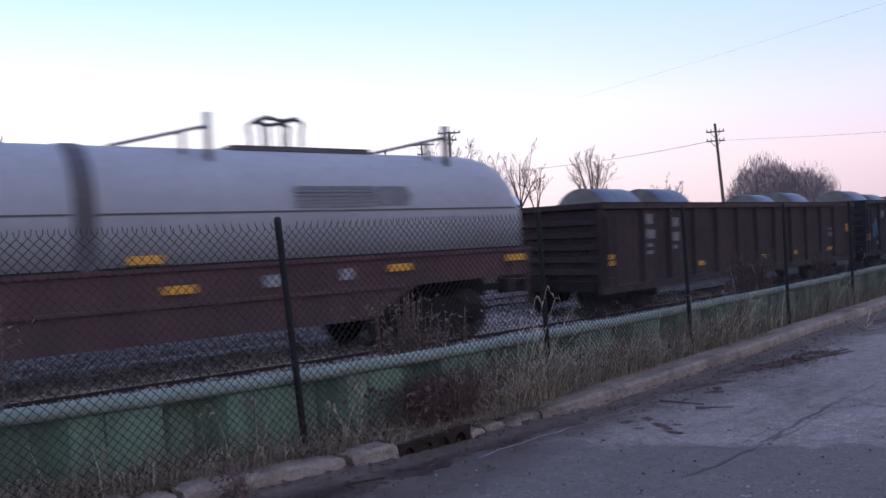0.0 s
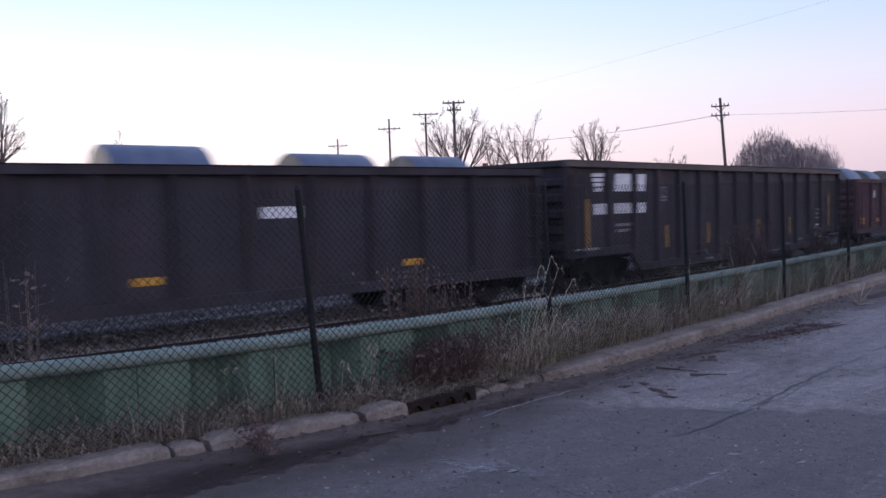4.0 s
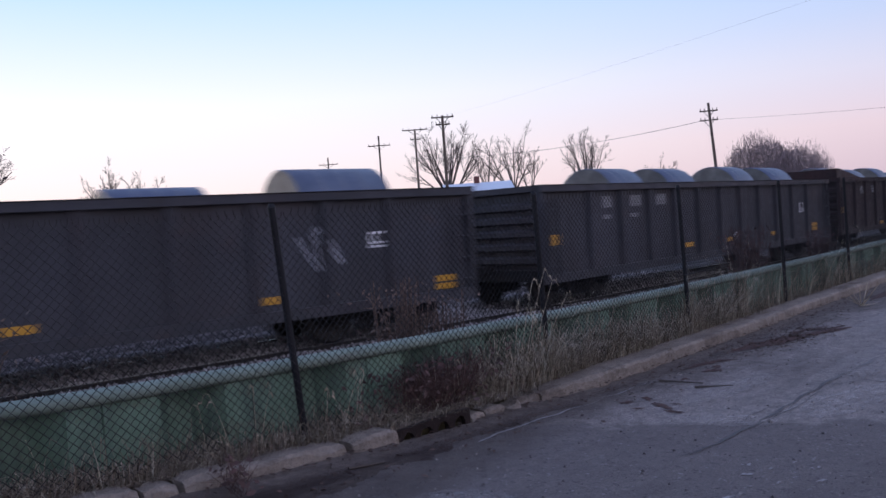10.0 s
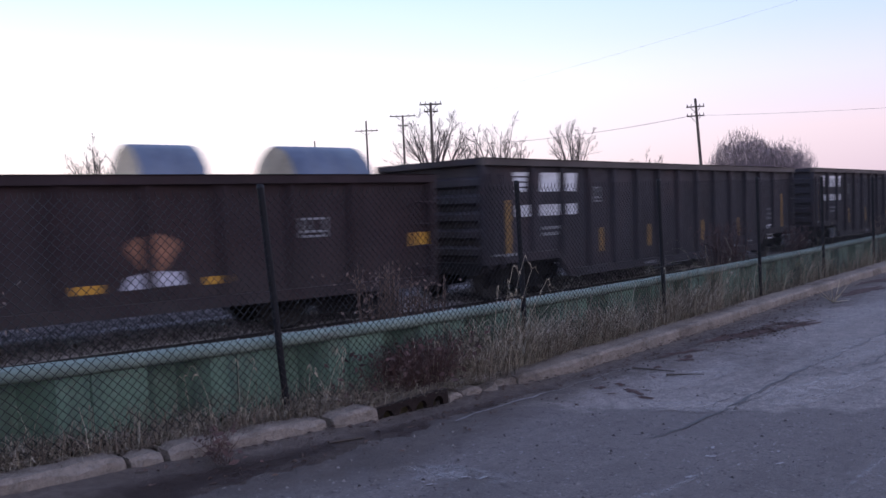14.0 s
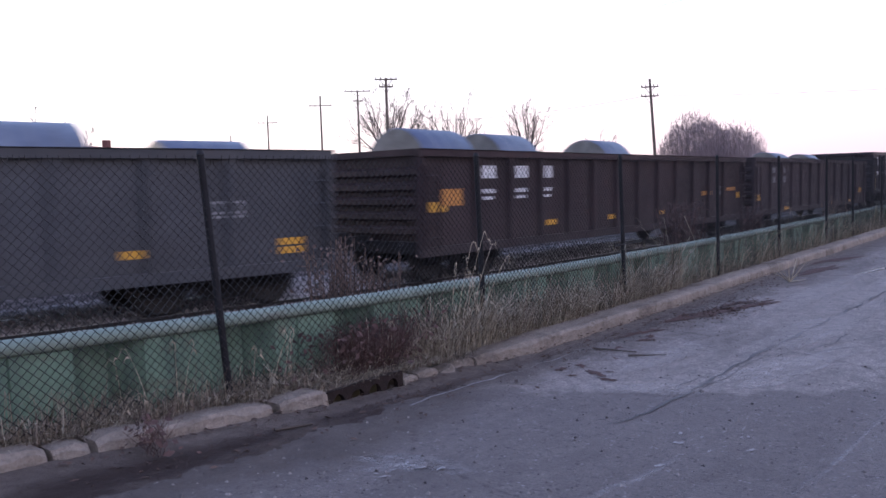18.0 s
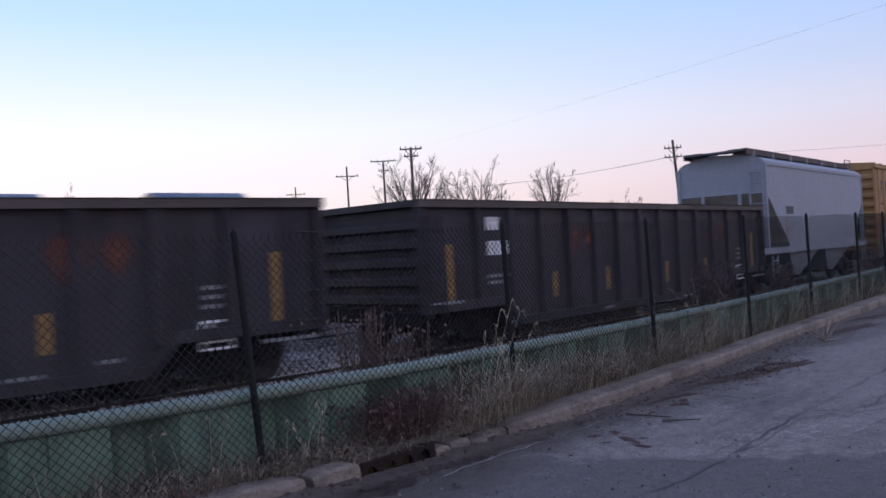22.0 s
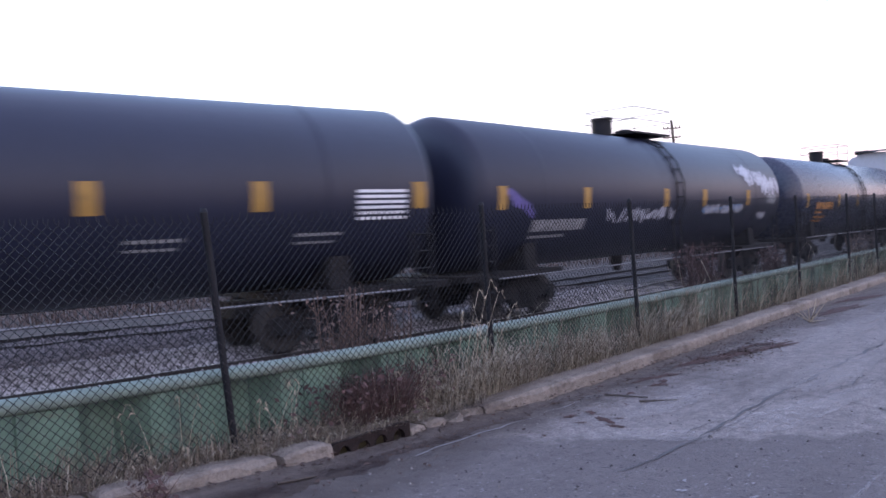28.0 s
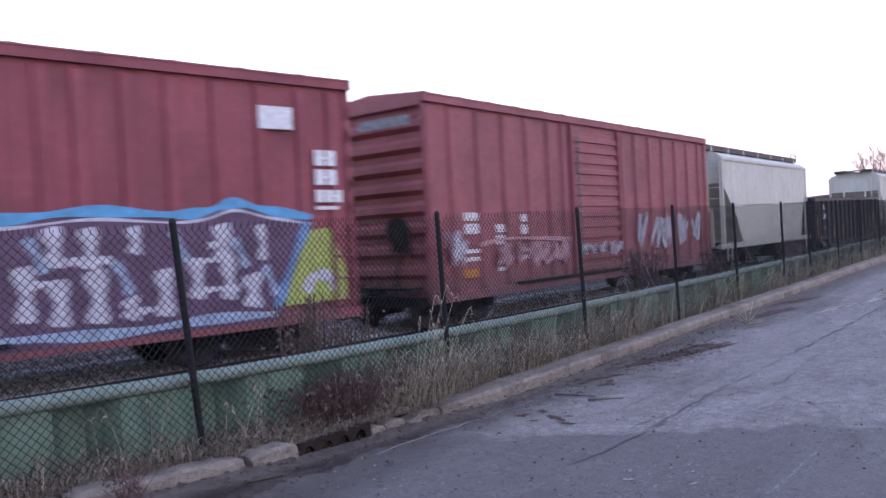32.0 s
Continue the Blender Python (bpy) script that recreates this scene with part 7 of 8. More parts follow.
for x, z, w, h, kind in ((1.31, 3.44, 0.37, 0.26, "arch"), (2.02, 3.44, 0.34, 0.25, "ring"), (2.5, 3.45, 0.12, 0.26, "ring"), (2.5, 3.75, 0.12, 0.07, "ring"), (3.2, 3.45, 0.13, 0.3, "ring"),
                         (3.5, 2.95, 0.1, 0.32, "ring"), (3.62, 2.95, 0.26, 0.22, "ring"), (4.46, 2.95, 0.34, 0.24, "ring"), (5.52, 2.94, 0.38, 0.25, "ring")):
    block_letter(c, x, z, w, h, kind)
for pts in ([(1.14, 3.36), (2.79, 3.35)], [(1.12, 3.33), (1.04, 3.0), (0.96, 2.74)], [(0.92, 2.71), (1.6, 2.71)], [(1.6, 2.72), (1.68, 3.0), (1.75, 3.2)], [(1.75, 3.2), (2.14, 3.2)], [(2.12, 3.2), (2.03, 3.0)], [(2.0, 2.98), (2.72, 2.97)], [(2.72, 2.98), (2.78, 3.33)]):
    ribbon(c, pts, 0.085, INK - 0.004, M_BLACKMARK, "dark line of a faded emblem")
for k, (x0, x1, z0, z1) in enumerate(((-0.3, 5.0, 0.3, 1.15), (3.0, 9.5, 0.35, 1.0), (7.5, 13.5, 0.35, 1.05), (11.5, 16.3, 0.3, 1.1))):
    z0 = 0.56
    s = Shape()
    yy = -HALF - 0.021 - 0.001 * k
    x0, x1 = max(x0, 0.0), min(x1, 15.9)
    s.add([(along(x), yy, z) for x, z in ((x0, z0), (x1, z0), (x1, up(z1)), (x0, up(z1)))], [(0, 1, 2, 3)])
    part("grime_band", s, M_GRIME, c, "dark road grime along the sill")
for x0, x1, z0, z1 in ((5.6, 6.0, 2.15, 2.4), (5.62, 5.9, 2.44, 2.7)):
    plate(c, "notice_sheet", x0, x1, z0, z1, M_STENCIL, RB, "pasted white notice")
for x0, z0 in ((2.4, 2.2), (3.3, 2.2), (3.3, 1.8), (2.4, 1.9)):
    plate(c, "worn_number", x0, x0 + 0.3, z0, z0 + 0.16, M_OCHRE, RB, "faded dark number patch")
ON = -HALF - 0.015
M_TAG_MAROON = plain("maroon_graffiti", (0.13, 0.045, 0.06), 0.6, vary=0.4, scale=3)
M_TAG_SKY = plain("light_blue_graffiti", (0.11, 0.2, 0.36), 0.6, vary=0.4, scale=3)
M_TAG_SLATE = plain("slate_blue_graffiti", (0.075, 0.085, 0.12), 0.6, vary=0.3, scale=3)
tagged_field(c, [(0.55, 0.46), (0.9, 0.9), (1.1, 1.35), (1.8, 1.5), (2.35, 1.2), (2.5, 0.96), (3.2, 0.93), (3.9, 1.0), (4.15, 1.3), (5.0, 1.5), (5.7, 1.3), (5.95, 0.9), (5.95, 0.44), (3.0, 0.45)], ON, M_TAG_MAROON, "graffiti", "maroon sprayed ground of the graffiti")
tagged_field(c, [(0.28, 0.47), (0.42, 0.9), (0.6, 1.3), (0.55, 1.75), (0.72, 1.9), (1.0, 1.6), (1.35, 1.4), (1.1, 1.15), (0.85, 0.8), (0.8, 0.47)], ON - 0.005, M_TAG_SKY, "graffiti", "light blue sprayed shape")
tagged_field(c, [(1.05, 1.55), (1.1, 1.84), (1.45, 1.86), (1.75, 1.7), (2.0, 1.5), (1.6, 1.42)], ON - 0.004, M_TAG_SLATE, "graffiti", "slate blue sprayed shape")
tagged_field(c, [(1.95, 1.3), (2.0, 1.5), (2.3, 1.52), (2.45, 1.3), (2.3, 1.15)], ON - 0.005, M_TAG_SKY, "graffiti", "light blue sprayed shape")
tagged_field(c, [(4.2, 1.42), (4.3, 1.78), (4.7, 1.86), (5.3, 1.72), (5.75, 1.45), (5.3, 1.38), (4.7, 1.45)], ON - 0.005, M_TAG_SLATE, "graffiti", "slate blue sprayed letter")
tagged_field(c, [(5.35, 0.46), (5.45, 0.85), (5.6, 1.05), (5.92, 0.95), (5.95, 0.46)], ON - 0.005, M_TAG_SKY, "graffiti", "light blue sprayed shape")
tagged_field(c, [(0.2, 1.1), (0.15, 1.9), (0.4, 1.98), (0.5, 1.5), (0.42, 1.05)], ON - 0.003, M_ORANGE, "graffiti", "orange sprayed edge")
for i, pts in enumerate(([(0.55, 1.93), (0.75, 1.7), (1.0, 1.5), (1.4, 1.3), (1.9, 1.12), (2.3, 0.92)], [(0.7, 1.5), (0.95, 1.35), (1.2, 1.3)], [(1.95, 1.42), (2.2, 1.35), (2.4, 1.28)], [(0.95, 0.85), (1.2, 0.72), (1.55, 0.6)], [(2.2, 1.02), (2.4, 0.9), (2.25, 0.8)], [(2.7, 0.78), (2.9, 0.66), (3.15, 0.56)], [(2.3, 0.6), (2.6, 0.55)],
                         [(4.05, 1.3), (4.3, 1.4), (4.6, 1.3), (4.35, 1.15), (4.15, 1.25)], [(4.6, 1.25), (4.85, 1.32), (5.0, 1.2)], [(4.75, 0.9), (4.95, 0.98), (5.15, 0.9)], [(5.2, 1.3), (5.35, 1.1), (5.5, 1.0)], [(3.9, 0.6), (4.1, 0.55), (4.4, 0.6)], [(3.4, 0.95), (3.6, 1.0), (3.8, 0.95)], [(4.2, 0.95), (4.1, 1.1), (4.3, 1.2)])):
    ribbon(c, pts, 0.12, ON - 0.010 - 0.0015 * (i % 3), M_TAG_WHITE, "whitish sprayed stroke")
tagged_field(c, [(10.2, 1.15), (10.25, 1.75), (10.55, 1.82), (10.8, 1.55), (11.0, 1.7), (11.3, 1.5), (11.6, 1.78), (12.0, 1.7), (12.3, 1.5), (12.7, 1.86), (13.2, 1.8), (13.25, 1.3), (12.2, 1.1), (11.0, 1.05)], ON, M_TAG_AQUA, "graffiti", "aqua sprayed letters")
tagged_field(c, [(10.0, 0.55), (10.1, 0.72), (12.4, 0.8), (12.5, 0.6)], -HALF - 0.022, M_TAG_SKY, "graffiti", "light blue sprayed band")
tag_words(c, 10.3, 13.1, 1.0, 1.75, ON - 0.010, M_TAG_SKY, 7, 0.12, 8, "light blue sprayed stroke")
tag_words(c, 9.1, 9.9, 1.2, 1.6, -HALF - 0.034, M_TAG_TEAL, 3, 0.1, 12, "teal sprayed stroke")
tag_words(c, 7.2, 9.0, 0.85, 1.15, -HALF - 0.034, M_TAG_FADED, 4, 0.06, 13, "faint white sprayed stroke")
for pts in ([(13.3, 3.1), (13.75, 3.5)], [(13.3, 3.5), (13.75, 3.1)]):
    ribbon(c, pts, 0.1, -HALF - 0.006 - 0.003 * (pts[0][1] > 3.3), M_STENCIL, "white crossed emblem")
for x in (12.35, 14.6):
    plate(c, "emblem_block", x, x + 0.3, 3.15, 3.33, M_OCHRE, RB, "dim emblem block")
framed(c, 13.5, 13.95, 1.3, 1.7, ON, M_STENCIL_DIM)
for x, z in ((7.0, 2.85), (6.75, 2.5), (8.0, 2.95), (6.8, 2.4)):
    plate(c, "chalk_line", x, x + 0.6, z, z + 0.05, M_STENCIL, -HALF - 0.03, "white painted line")
for x, z0, z1 in ((10.65, 1.0, 2.45), (11.9, 0.9, 2.7)):
    ribbon(c, [(x, z1), (x - 0.02, (z0 + z1) / 2), (x, z0)], 0.12, ON - 0.012, M_RUSTRUN, "dark rust run")

for front, n in ((456.1, 0), (478.1, 1)):
    c = hopper(front, 20.8 if n == 0 else 19.0, M_WHITE, "long white covered hopper car with grimy lower sides", bays=4, dirt=M_CHUTE)
    for k, (x0, x1, z0, z1, m) in enumerate(((2.2, 7.0, 1.0, 2.3, M_BUFF), (5.5, 12.0, 1.05, 2.2, M_BUFF), (10.5, 17.4, 1.0, 2.35, M_BUFF), (5.9, 6.9, 1.25, 1.9, M_BUFF_RUST), (9.0, 10.4, 1.35, 2.1, M_BUFF_RUST), (13.2, 14.6, 1.2, 1.9, M_BUFF_RUST))):
        s = Shape()
        s.add([(along(x), -HALF - 0.002 - 0.001 * k, up(z)) for x, z in ((x0, z0), (x1, z0), (x1, z1), (x0, z1))], [(0, 1, 2, 3)])
        part("faded_band", s, m, c, "faded buffed band on the lower side")
    plate(c, "emblem", 2.4, 3.3, 2.25, 2.45, M_LIGHTGREY, -HALF - 0.004, "faint grey emblem block")
    yellow_marks(c, [3.2, 7.8], 1.38, -HALF - 0.011, 0.3, 0.1)

c = tank_car(498.0, 19.2, M_TANK, "long black tank car with a glossy front section", pale_front=6.4)
for x in (0.7, 4.0, 7.2, 10.0, 12.75, 15.4, 18.6):
    tank_mark(c, x, x + 0.3, 2.12, 2.58, M_DULL_REFLECT)
for k in range(6):
    tank_mark(c, 17.4, 18.45, 1.95 + 0.09 * k, 2.0 + 0.09 * k, M_STENCIL, "notice", "row of a white placard of small print")
for x in (2.6, 9.9, 13.4, 16.2):
    tank_mark(c, x, x + 0.9, 1.72, 1.77, M_STENCIL_DIM, "lettering", "thin row of small lettering")
    tank_mark(c, x, x + 0.8, 1.6, 1.64, M_STENCIL_DIM, "lettering", "thin row of small lettering")
tank_mark(c, 2.2, 6.3, 1.95, 2.12, M_STENCIL_DIM, "lettering", "row of worn white lettering")
tank_mark(c, 1.4, 2.2, 2.5, 2.56, M_ORANGE, "stripe", "orange stripe")

c = tank_car(518.7, 16.6, M_TANK, "black tank car with silver and blue graffiti", deck=1.7)
for x in (0.55, 3.8, 7.8, 10.2, 13.45):
    tank_mark(c, x, x + 0.3, 2.06, 2.52, M_DULL_REFLECT)
M_VIOLET = plain("violet_graffiti", (0.075, 0.06, 0.2), 0.55, vary=0.3)
ROUND = (1.6, 2.61)
for k in range(3):
    ribbon(c, [(0.85 + 0.1 * k, 2.5 - 0.1 * k), (1.25 + 0.1 * k, 2.36 - 0.1 * k), (1.7 + 0.08 * k, 2.12 - 0.06 * k)], 0.16, 0, M_VIOLET, "violet sprayed stroke", ROUND)
tank_mark(c, 1.87, 4.0, 1.6, 1.84, M_STENCIL_DIM, "lettering", "row of worn white lettering")
tank_mark(c, 1.9, 3.3, 1.46, 1.52, M_STENCIL_DIM, "lettering", "thin row of small lettering")
tag_words(c, 5.0, 8.5, 1.78, 2.12, 0, M_TAG_SILVER, 9, 0.1, 62, "silver sprayed stroke", ROUND)
tag_words(c, 10.4, 13.1, 1.9, 2.16, 0, M_TAG_SILVER, 10, 0.11, 61, "silver sprayed stroke", ROUND)
ribbon(c, [(10.3, 2.0), (11.4, 2.05), (13.1, 2.1)], 0.16, 0, M_TAG_SKY, "pale blue sprayed line", ROUND)
tag_words(c, 12.95, 14.0, 3.0, 3.36, 0, M_TAG_SILVER, 4, 0.12, 63, "silver sprayed stroke", ROUND)
tag_words(c, 13.5, 15.0, 2.7, 3.3, 0, M_TAG_SILVER, 6, 0.15, 64, "silver sprayed stroke", ROUND)
tag_words(c, 14.7, 16.2, 2.45, 3.1, 0, M_TAG_SILVER, 6, 0.14, 65, "silver sprayed stroke", ROUND)
tank_mark(c, 15.2, 16.0, 2.1, 2.4, M_STENCIL_DIM, "notice", "worn white placard")
tag_words(c, 14.6, 15.2, 1.7, 1.95, 0, M_TAG_SILVER, 2, 0.09, 66, "silver sprayed stroke", ROUND)

c = tank_car(537.4, 16.2, M_TANK_SHINY, "glossy black tank car with orange lettering", rad=1.54, z=2.48, rail_at=1.0, deck=1.2)
for x in (0.6, 4.6, 7.4, 10.15, 12.9, 15.8):
    tank_mark(c, x, x + 0.28, 2.02, 2.5, M_DULL_REFLECT)
tank_mark(c, 1.84, 3.95, 1.95, 2.2, M_ORANGE, "lettering", "orange company lettering as a bar")
for z, w in ((1.8, 0.9), (1.62, 1.5), (1.48, 1.2)):
    tank_mark(c, 1.84, 1.84 + w, z, z + 0.08, M_ORANGE, "lettering", "row of orange lettering")
for k in range(5):
    tank_mark(c, 14.62, 15.68, 1.98 + 0.1 * k, 2.03 + 0.1 * k, M_STENCIL, "notice", "row of a white placard of small print")

c = hopper(555.4, 15.7, M_WHITE, "white covered hopper car with faint graffiti", top=4.18, bays=3, groove=True, dirt=M_CHUTE)
plate(c, "emblem", 2.2, 3.1, 2.45, 2.65, M_LIGHTGREY, -HALF - 0.004, "grey emblem block")
stencil(c, 2.5, 2.2, [(0.6, 0.18, 0.08), (0.5, 0.12, 0.06), (0.5, 0.12, 0)], -HALF - 0.004, M_STENCIL_DIM)
tagged_field(c, [(4.2, 1.2), (4.1, 2.15), (6.8, 2.15), (7.0, 1.25)], -HALF - 0.003, M_CREAM, "buffed_patch", "buffed cream patch")

tag_words(c, 8.0, 13.4, 1.5, 2.1, -HALF - 0.008, M_TAG_FADED, 9, 0.09, 81, "faded grey sprayed stroke")
framed(c, 13.2, 13.6, 1.75, 2.0, -HALF - 0.008, M_BLACKMARK, "small dark stencil")

ribs = [0.14, 0.75, 1.4, 2.1, 2.8, 3.5, 4.2, 4.9, 5.6, 6.3, 10.3, 10.9, 11.4, 12.1, 12.8, 13.6, 14.4, 15.2, 15.85]
c = box_car(572.75, 16.3, M_BOXRED, M_BOXRED, "red box car with purple and white graffiti", door=(7.0, 10.0), ribs=ribs, seam=0.012)
top_line = [(9.3, 2.1), (9.8, 2.14), (10.5, 2.17), (11.5, 2.25), (12.7, 2.18), (13.3, 2.22), (13.8, 2.34), (14.4, 2.22), (15.3, 2.1)]
M_TAG_VIOLET = plain("violet_purple_graffiti", (0.082, 0.043, 0.085), 0.6, vary=0.4, scale=2)
tagged_field(c, [(9.1, 0.6), (9.2, 1.3)] + [(x, z - 0.03) for x, z in top_line] + [(15.1, 1.9), (14.6, 0.75)], -HALF - 0.006, M_TAG_VIOLET, "graffiti", "purple sprayed ground of the graffiti")
tagged_field(c, [(9.1, 0.56), (9.1, 0.72), (14.62, 0.7), (14.5, 0.56)], -HALF - 0.015, M_TAG_VIOLET, "graffiti", "purple sprayed ground of the graffiti")
ribbon(c, [(x, z + 0.03) for x, z in top_line], 0.17, -HALF - 0.013, M_TAG_BLUE, "sky blue sprayed outline")
ribbon(c, [(x, z - 0.08) for x, z in top_line], 0.05, -HALF - 0.0135, M_TAG_WHITE, "white sprayed outline")
# pale upright bars and blocks of the big letters
for i, (x0, z0, x1, z1) in enumerate(((10.8, 2.08, 11.06, 1.57), (11.3, 2.06, 11.55, 1.52), (12.0, 2.06, 12.2, 1.69), (13.4, 2.06, 13.72, 1.5), (14.19, 2.03, 14.36, 1.5), (10.4, 1.6, 10.65, 0.9), (10.85, 1.4, 11.11, 0.81), (11.36, 1.5, 11.66, 0.8), (11.86, 1.1, 12.12, 0.81), (12.4, 1.46, 12.68, 0.8), (12.95, 1.57, 13.2, 1.0), (13.5, 1.5, 13.75, 0.95), (13.9, 1.3, 14.23, 0.8), (9.5, 2.0, 9.72, 1.5), (9.9, 1.5, 10.15, 0.65), (9.4, 1.2, 9.6, 0.7))):
    m = (x0 + x1) / 2
    ribbon(c, [(m - 0.03, z0), (m + 0.02, (z0 + z1) / 2), (m - 0.02, z1)], (x1 - x0) * 1.15, -HALF - 0.013 - 0.002 * (i % 3), M_TAG_WHITE, "pale sprayed bar of a big letter")
for x0, x1, z in ((11.1, 11.75, 1.62), (12.9, 13.75, 1.52), (13.3, 13.7, 1.75), (13.0, 13.8, 1.1), (10.6, 11.0, 1.35), (12.1, 12.5, 0.9)):
    ribbon(c, [(x0, z), ((x0 + x1) / 2, z + 0.02), (x1, z)], 0.12, -HALF - 0.0195, M_TAG_WHITE, "pale sprayed bar of a big letter")
ribbon(c, [(9.2, 0.66), (10.4, 0.7), (11.8, 0.64), (13.2, 0.69), (14.5, 0.66)], 0.17, -HALF - 0.0205, M_TAG_PALEBLUE, "pale blue sprayed band")
for k, (x, z) in enumerate(((9.7, 1.3), (10.7, 1.75), (11.9, 1.4), (12.8, 1.8), (13.85, 1.65), (14.4, 1.2))):
    ribbon(c, [(x - 0.12, z + 0.2), (x, z), (x + 0.1, z - 0.25)], 0.16, -HALF - 0.021 - 0.0004 * k, M_TAG_PALEBLUE, "pale blue sprayed shading of a letter")
tagged_field(c, [(14.62, 0.76), (15.22, 1.92), (15.66, 1.95), (15.98, 1.3), (15.98, 0.78)], -HALF - 0.011, M_TAG_LIME, "graffiti", "lime green sprayed triangle")
ribbon(c, [(14.5, 0.74), (14.85, 1.4), (15.2, 2.05)], 0.2, -HALF - 0.0165, M_TAG_SKY, "pale blue sprayed edge")
ribbon(c, [(15.1, 0.95), (15.3, 1.2), (15.6, 1.15), (15.7, 0.95)], 0.22, -HALF - 0.0165, M_TAG_WHITE, "pale sprayed patch")
part("end_mark", Shape().box(-0.012, -0.004, -1.0, 0.5, 3.98, 4.12), M_TAG_ROSE, c, "worn pale marking")
plate(c, "notice_sheet", 14.34, 15.0, 3.5, 3.85, M_STENCIL, -HALF - 0.012, "white square notice")
stencil(c, 15.4, 3.2, [(0.5, 0.25, 0.06), (0.5, 0.25, 0.08), (0.6, 0.2, 0.06), (0.5, 0.06, 0)], -HALF - 0.012, M_STENCIL)
stencil(c, 2.1, 2.12, [(0.85, 0.24, 0.14), (0.65, 0.22, 0.24), (0.85, 0.09, 0.08), (0.75, 0.09, 0)], RB, M_STENCIL)
stencil(c, 3.05, 1.72, [(0.6, 0.22, 0)], RB, M_STENCIL)
framed(c, 3.9, 4.25, 1.76, 2.02, RB, M_STENCIL_DIM)
for x, z0, z1 in ((1.0, 0.95, 1.75), (4.4, 1.0, 1.35), (6.4, 0.95, 1.35)):
    plate(c, "reflector", x, x + 0.22, z0, z1, M_OCHRE, RB, "dull orange stripe")
for z in (1.52, 1.64, 1.76):
    plate(c, "notice", 8.35, 8.85, z, z + 0.05, M_STENCIL_DIM, -HALF - 0.03, "white painted line")
stencil(c, 6.2, 2.98, [(0.35, 0.07, 0.04), (0.35, 0.07, 0.04), (0.3, 0.06, 0)], RB, M_STENCIL)
plate(c, "notice_sheet", 5.4, 6.05, 1.16, 1.52, M_STENCIL_DIM, RB, "pasted grey notice")
plate(c, "notice", 4.75, 4.98, 1.16, 1.36, M_STENCIL_DIM, RB, "worn white notice")
for x, z in ((7.3, 2.6), (8.5, 2.62), (7.2, 2.75)):
    plate(c, "notice", x, x + 0.5, z, z + 0.07, M_STENCIL, -HALF - 0.03, "white painted line")

ribs = [0.14, 0.9, 1.9, 2.9, 3.9, 4.9, 5.6, 9.0, 9.9, 10.9, 11.9, 12.9, 13.9, 14.9, 15.5]
c = box_car(591.0, 15.6, M_BOXRED_B, M_BOXRED_B, "faded red box car with worn white stencils", door=(6.0, 8.7), ribs=ribs, seam=0.015)
for x, z, w in ((1.25, 2.15, 0.65), (2.45, 1.9, 0.55), (3.5, 2.1, 0.55)):
    stencil(c, x, z, [(w, 0.16, 0.06), (w * 0.9, 0.2, 0.3), (w, 0.08, 0.08), (w * 0.8, 0.08, 0)], RB, M_STENCIL)
plate(c, "reflector", 1.05, 1.6, 0.88, 1.04, M_ORANGE, -HALF - 0.015, "orange reflector")
tag_words(c, 0.5, 1.2, 1.1, 1.85, -HALF - 0.006, M_TAG_WHITE, 2, 0.12, 71, "faded white sprayed stroke")
tag_words(c, 2.4, 5.8, 1.0, 1.55, -HALF - 0.006, M_TAG_ROSE, 9, 0.16, 72, "faded pink sprayed stroke")
tag_words(c, 6.2, 8.6, 1.05, 1.4, -HALF - 0.032, M_TAG_WHITE, 6, 0.07, 73, "faded white sprayed stroke")
tag_words(c, 9.8, 14.6, 1.05, 2.1, -HALF - 0.006, M_TAG_WHITE, 7, 0.2, 74, "faded white sprayed stroke")
ribbon(c, [(1.7, 1.5), (3.0, 1.6), (5.8, 1.5)], 0.1, -HALF - 0.005, M_TAG_ROSE, "faded pink sprayed stroke")
part("end_mark", Shape().box(-0.012, -0.004, -1.1, 0.3, 4.1, 4.3), M_STENCIL_DIM, c, "worn white marking")

hopper(607.9, 12.2, M_CREAM, "cream covered hopper car with grimy sides", bays=2)
coal_gondola(621.6, 16.3, "tall black coal gondola car", emblem=False, seed=30)
hopper(639.3, 15.4, M_CREAM, "dirty cream covered hopper car", bays=3)
box_car(656.0, 15.6, M_MAROON, M_MAROON, "dark brown box car", door=(6.0, 8.7), ribs=ribs)
for k in range(3):
    coal_gondola(673.2 + 17.9 * k, 16.3, "tall black coal gondola car", emblem=False, seed=31 + k)


# ---- dead grass and weeds ----
def blade(s, x, y, z, h, lean, turn, w):
    """A dry blade that rises, leans and droops at its tip."""
    dx, dy = math.cos(turn), math.sin(turn)
    px, py = -dy * w / 2, dx * w / 2
    p = []
    for f, up, k in ((0, 0, 1), (0.22, 0.55, 0.95), (0.65, 0.98, 0.7)):
        cx, cy, cz = x + dx * lean * f, y + dy * lean * f, z + h * up
        p += [(cx - px * k, cy - py * k, cz), (cx + px * k, cy + py * k, cz)]
    p.append((x + dx * lean * 1.15, y + dy * lean * 1.15, z + h * 0.9))
    s.add(p, [(0, 1, 3, 2), (2, 3, 5, 4), (4, 5, 6)])


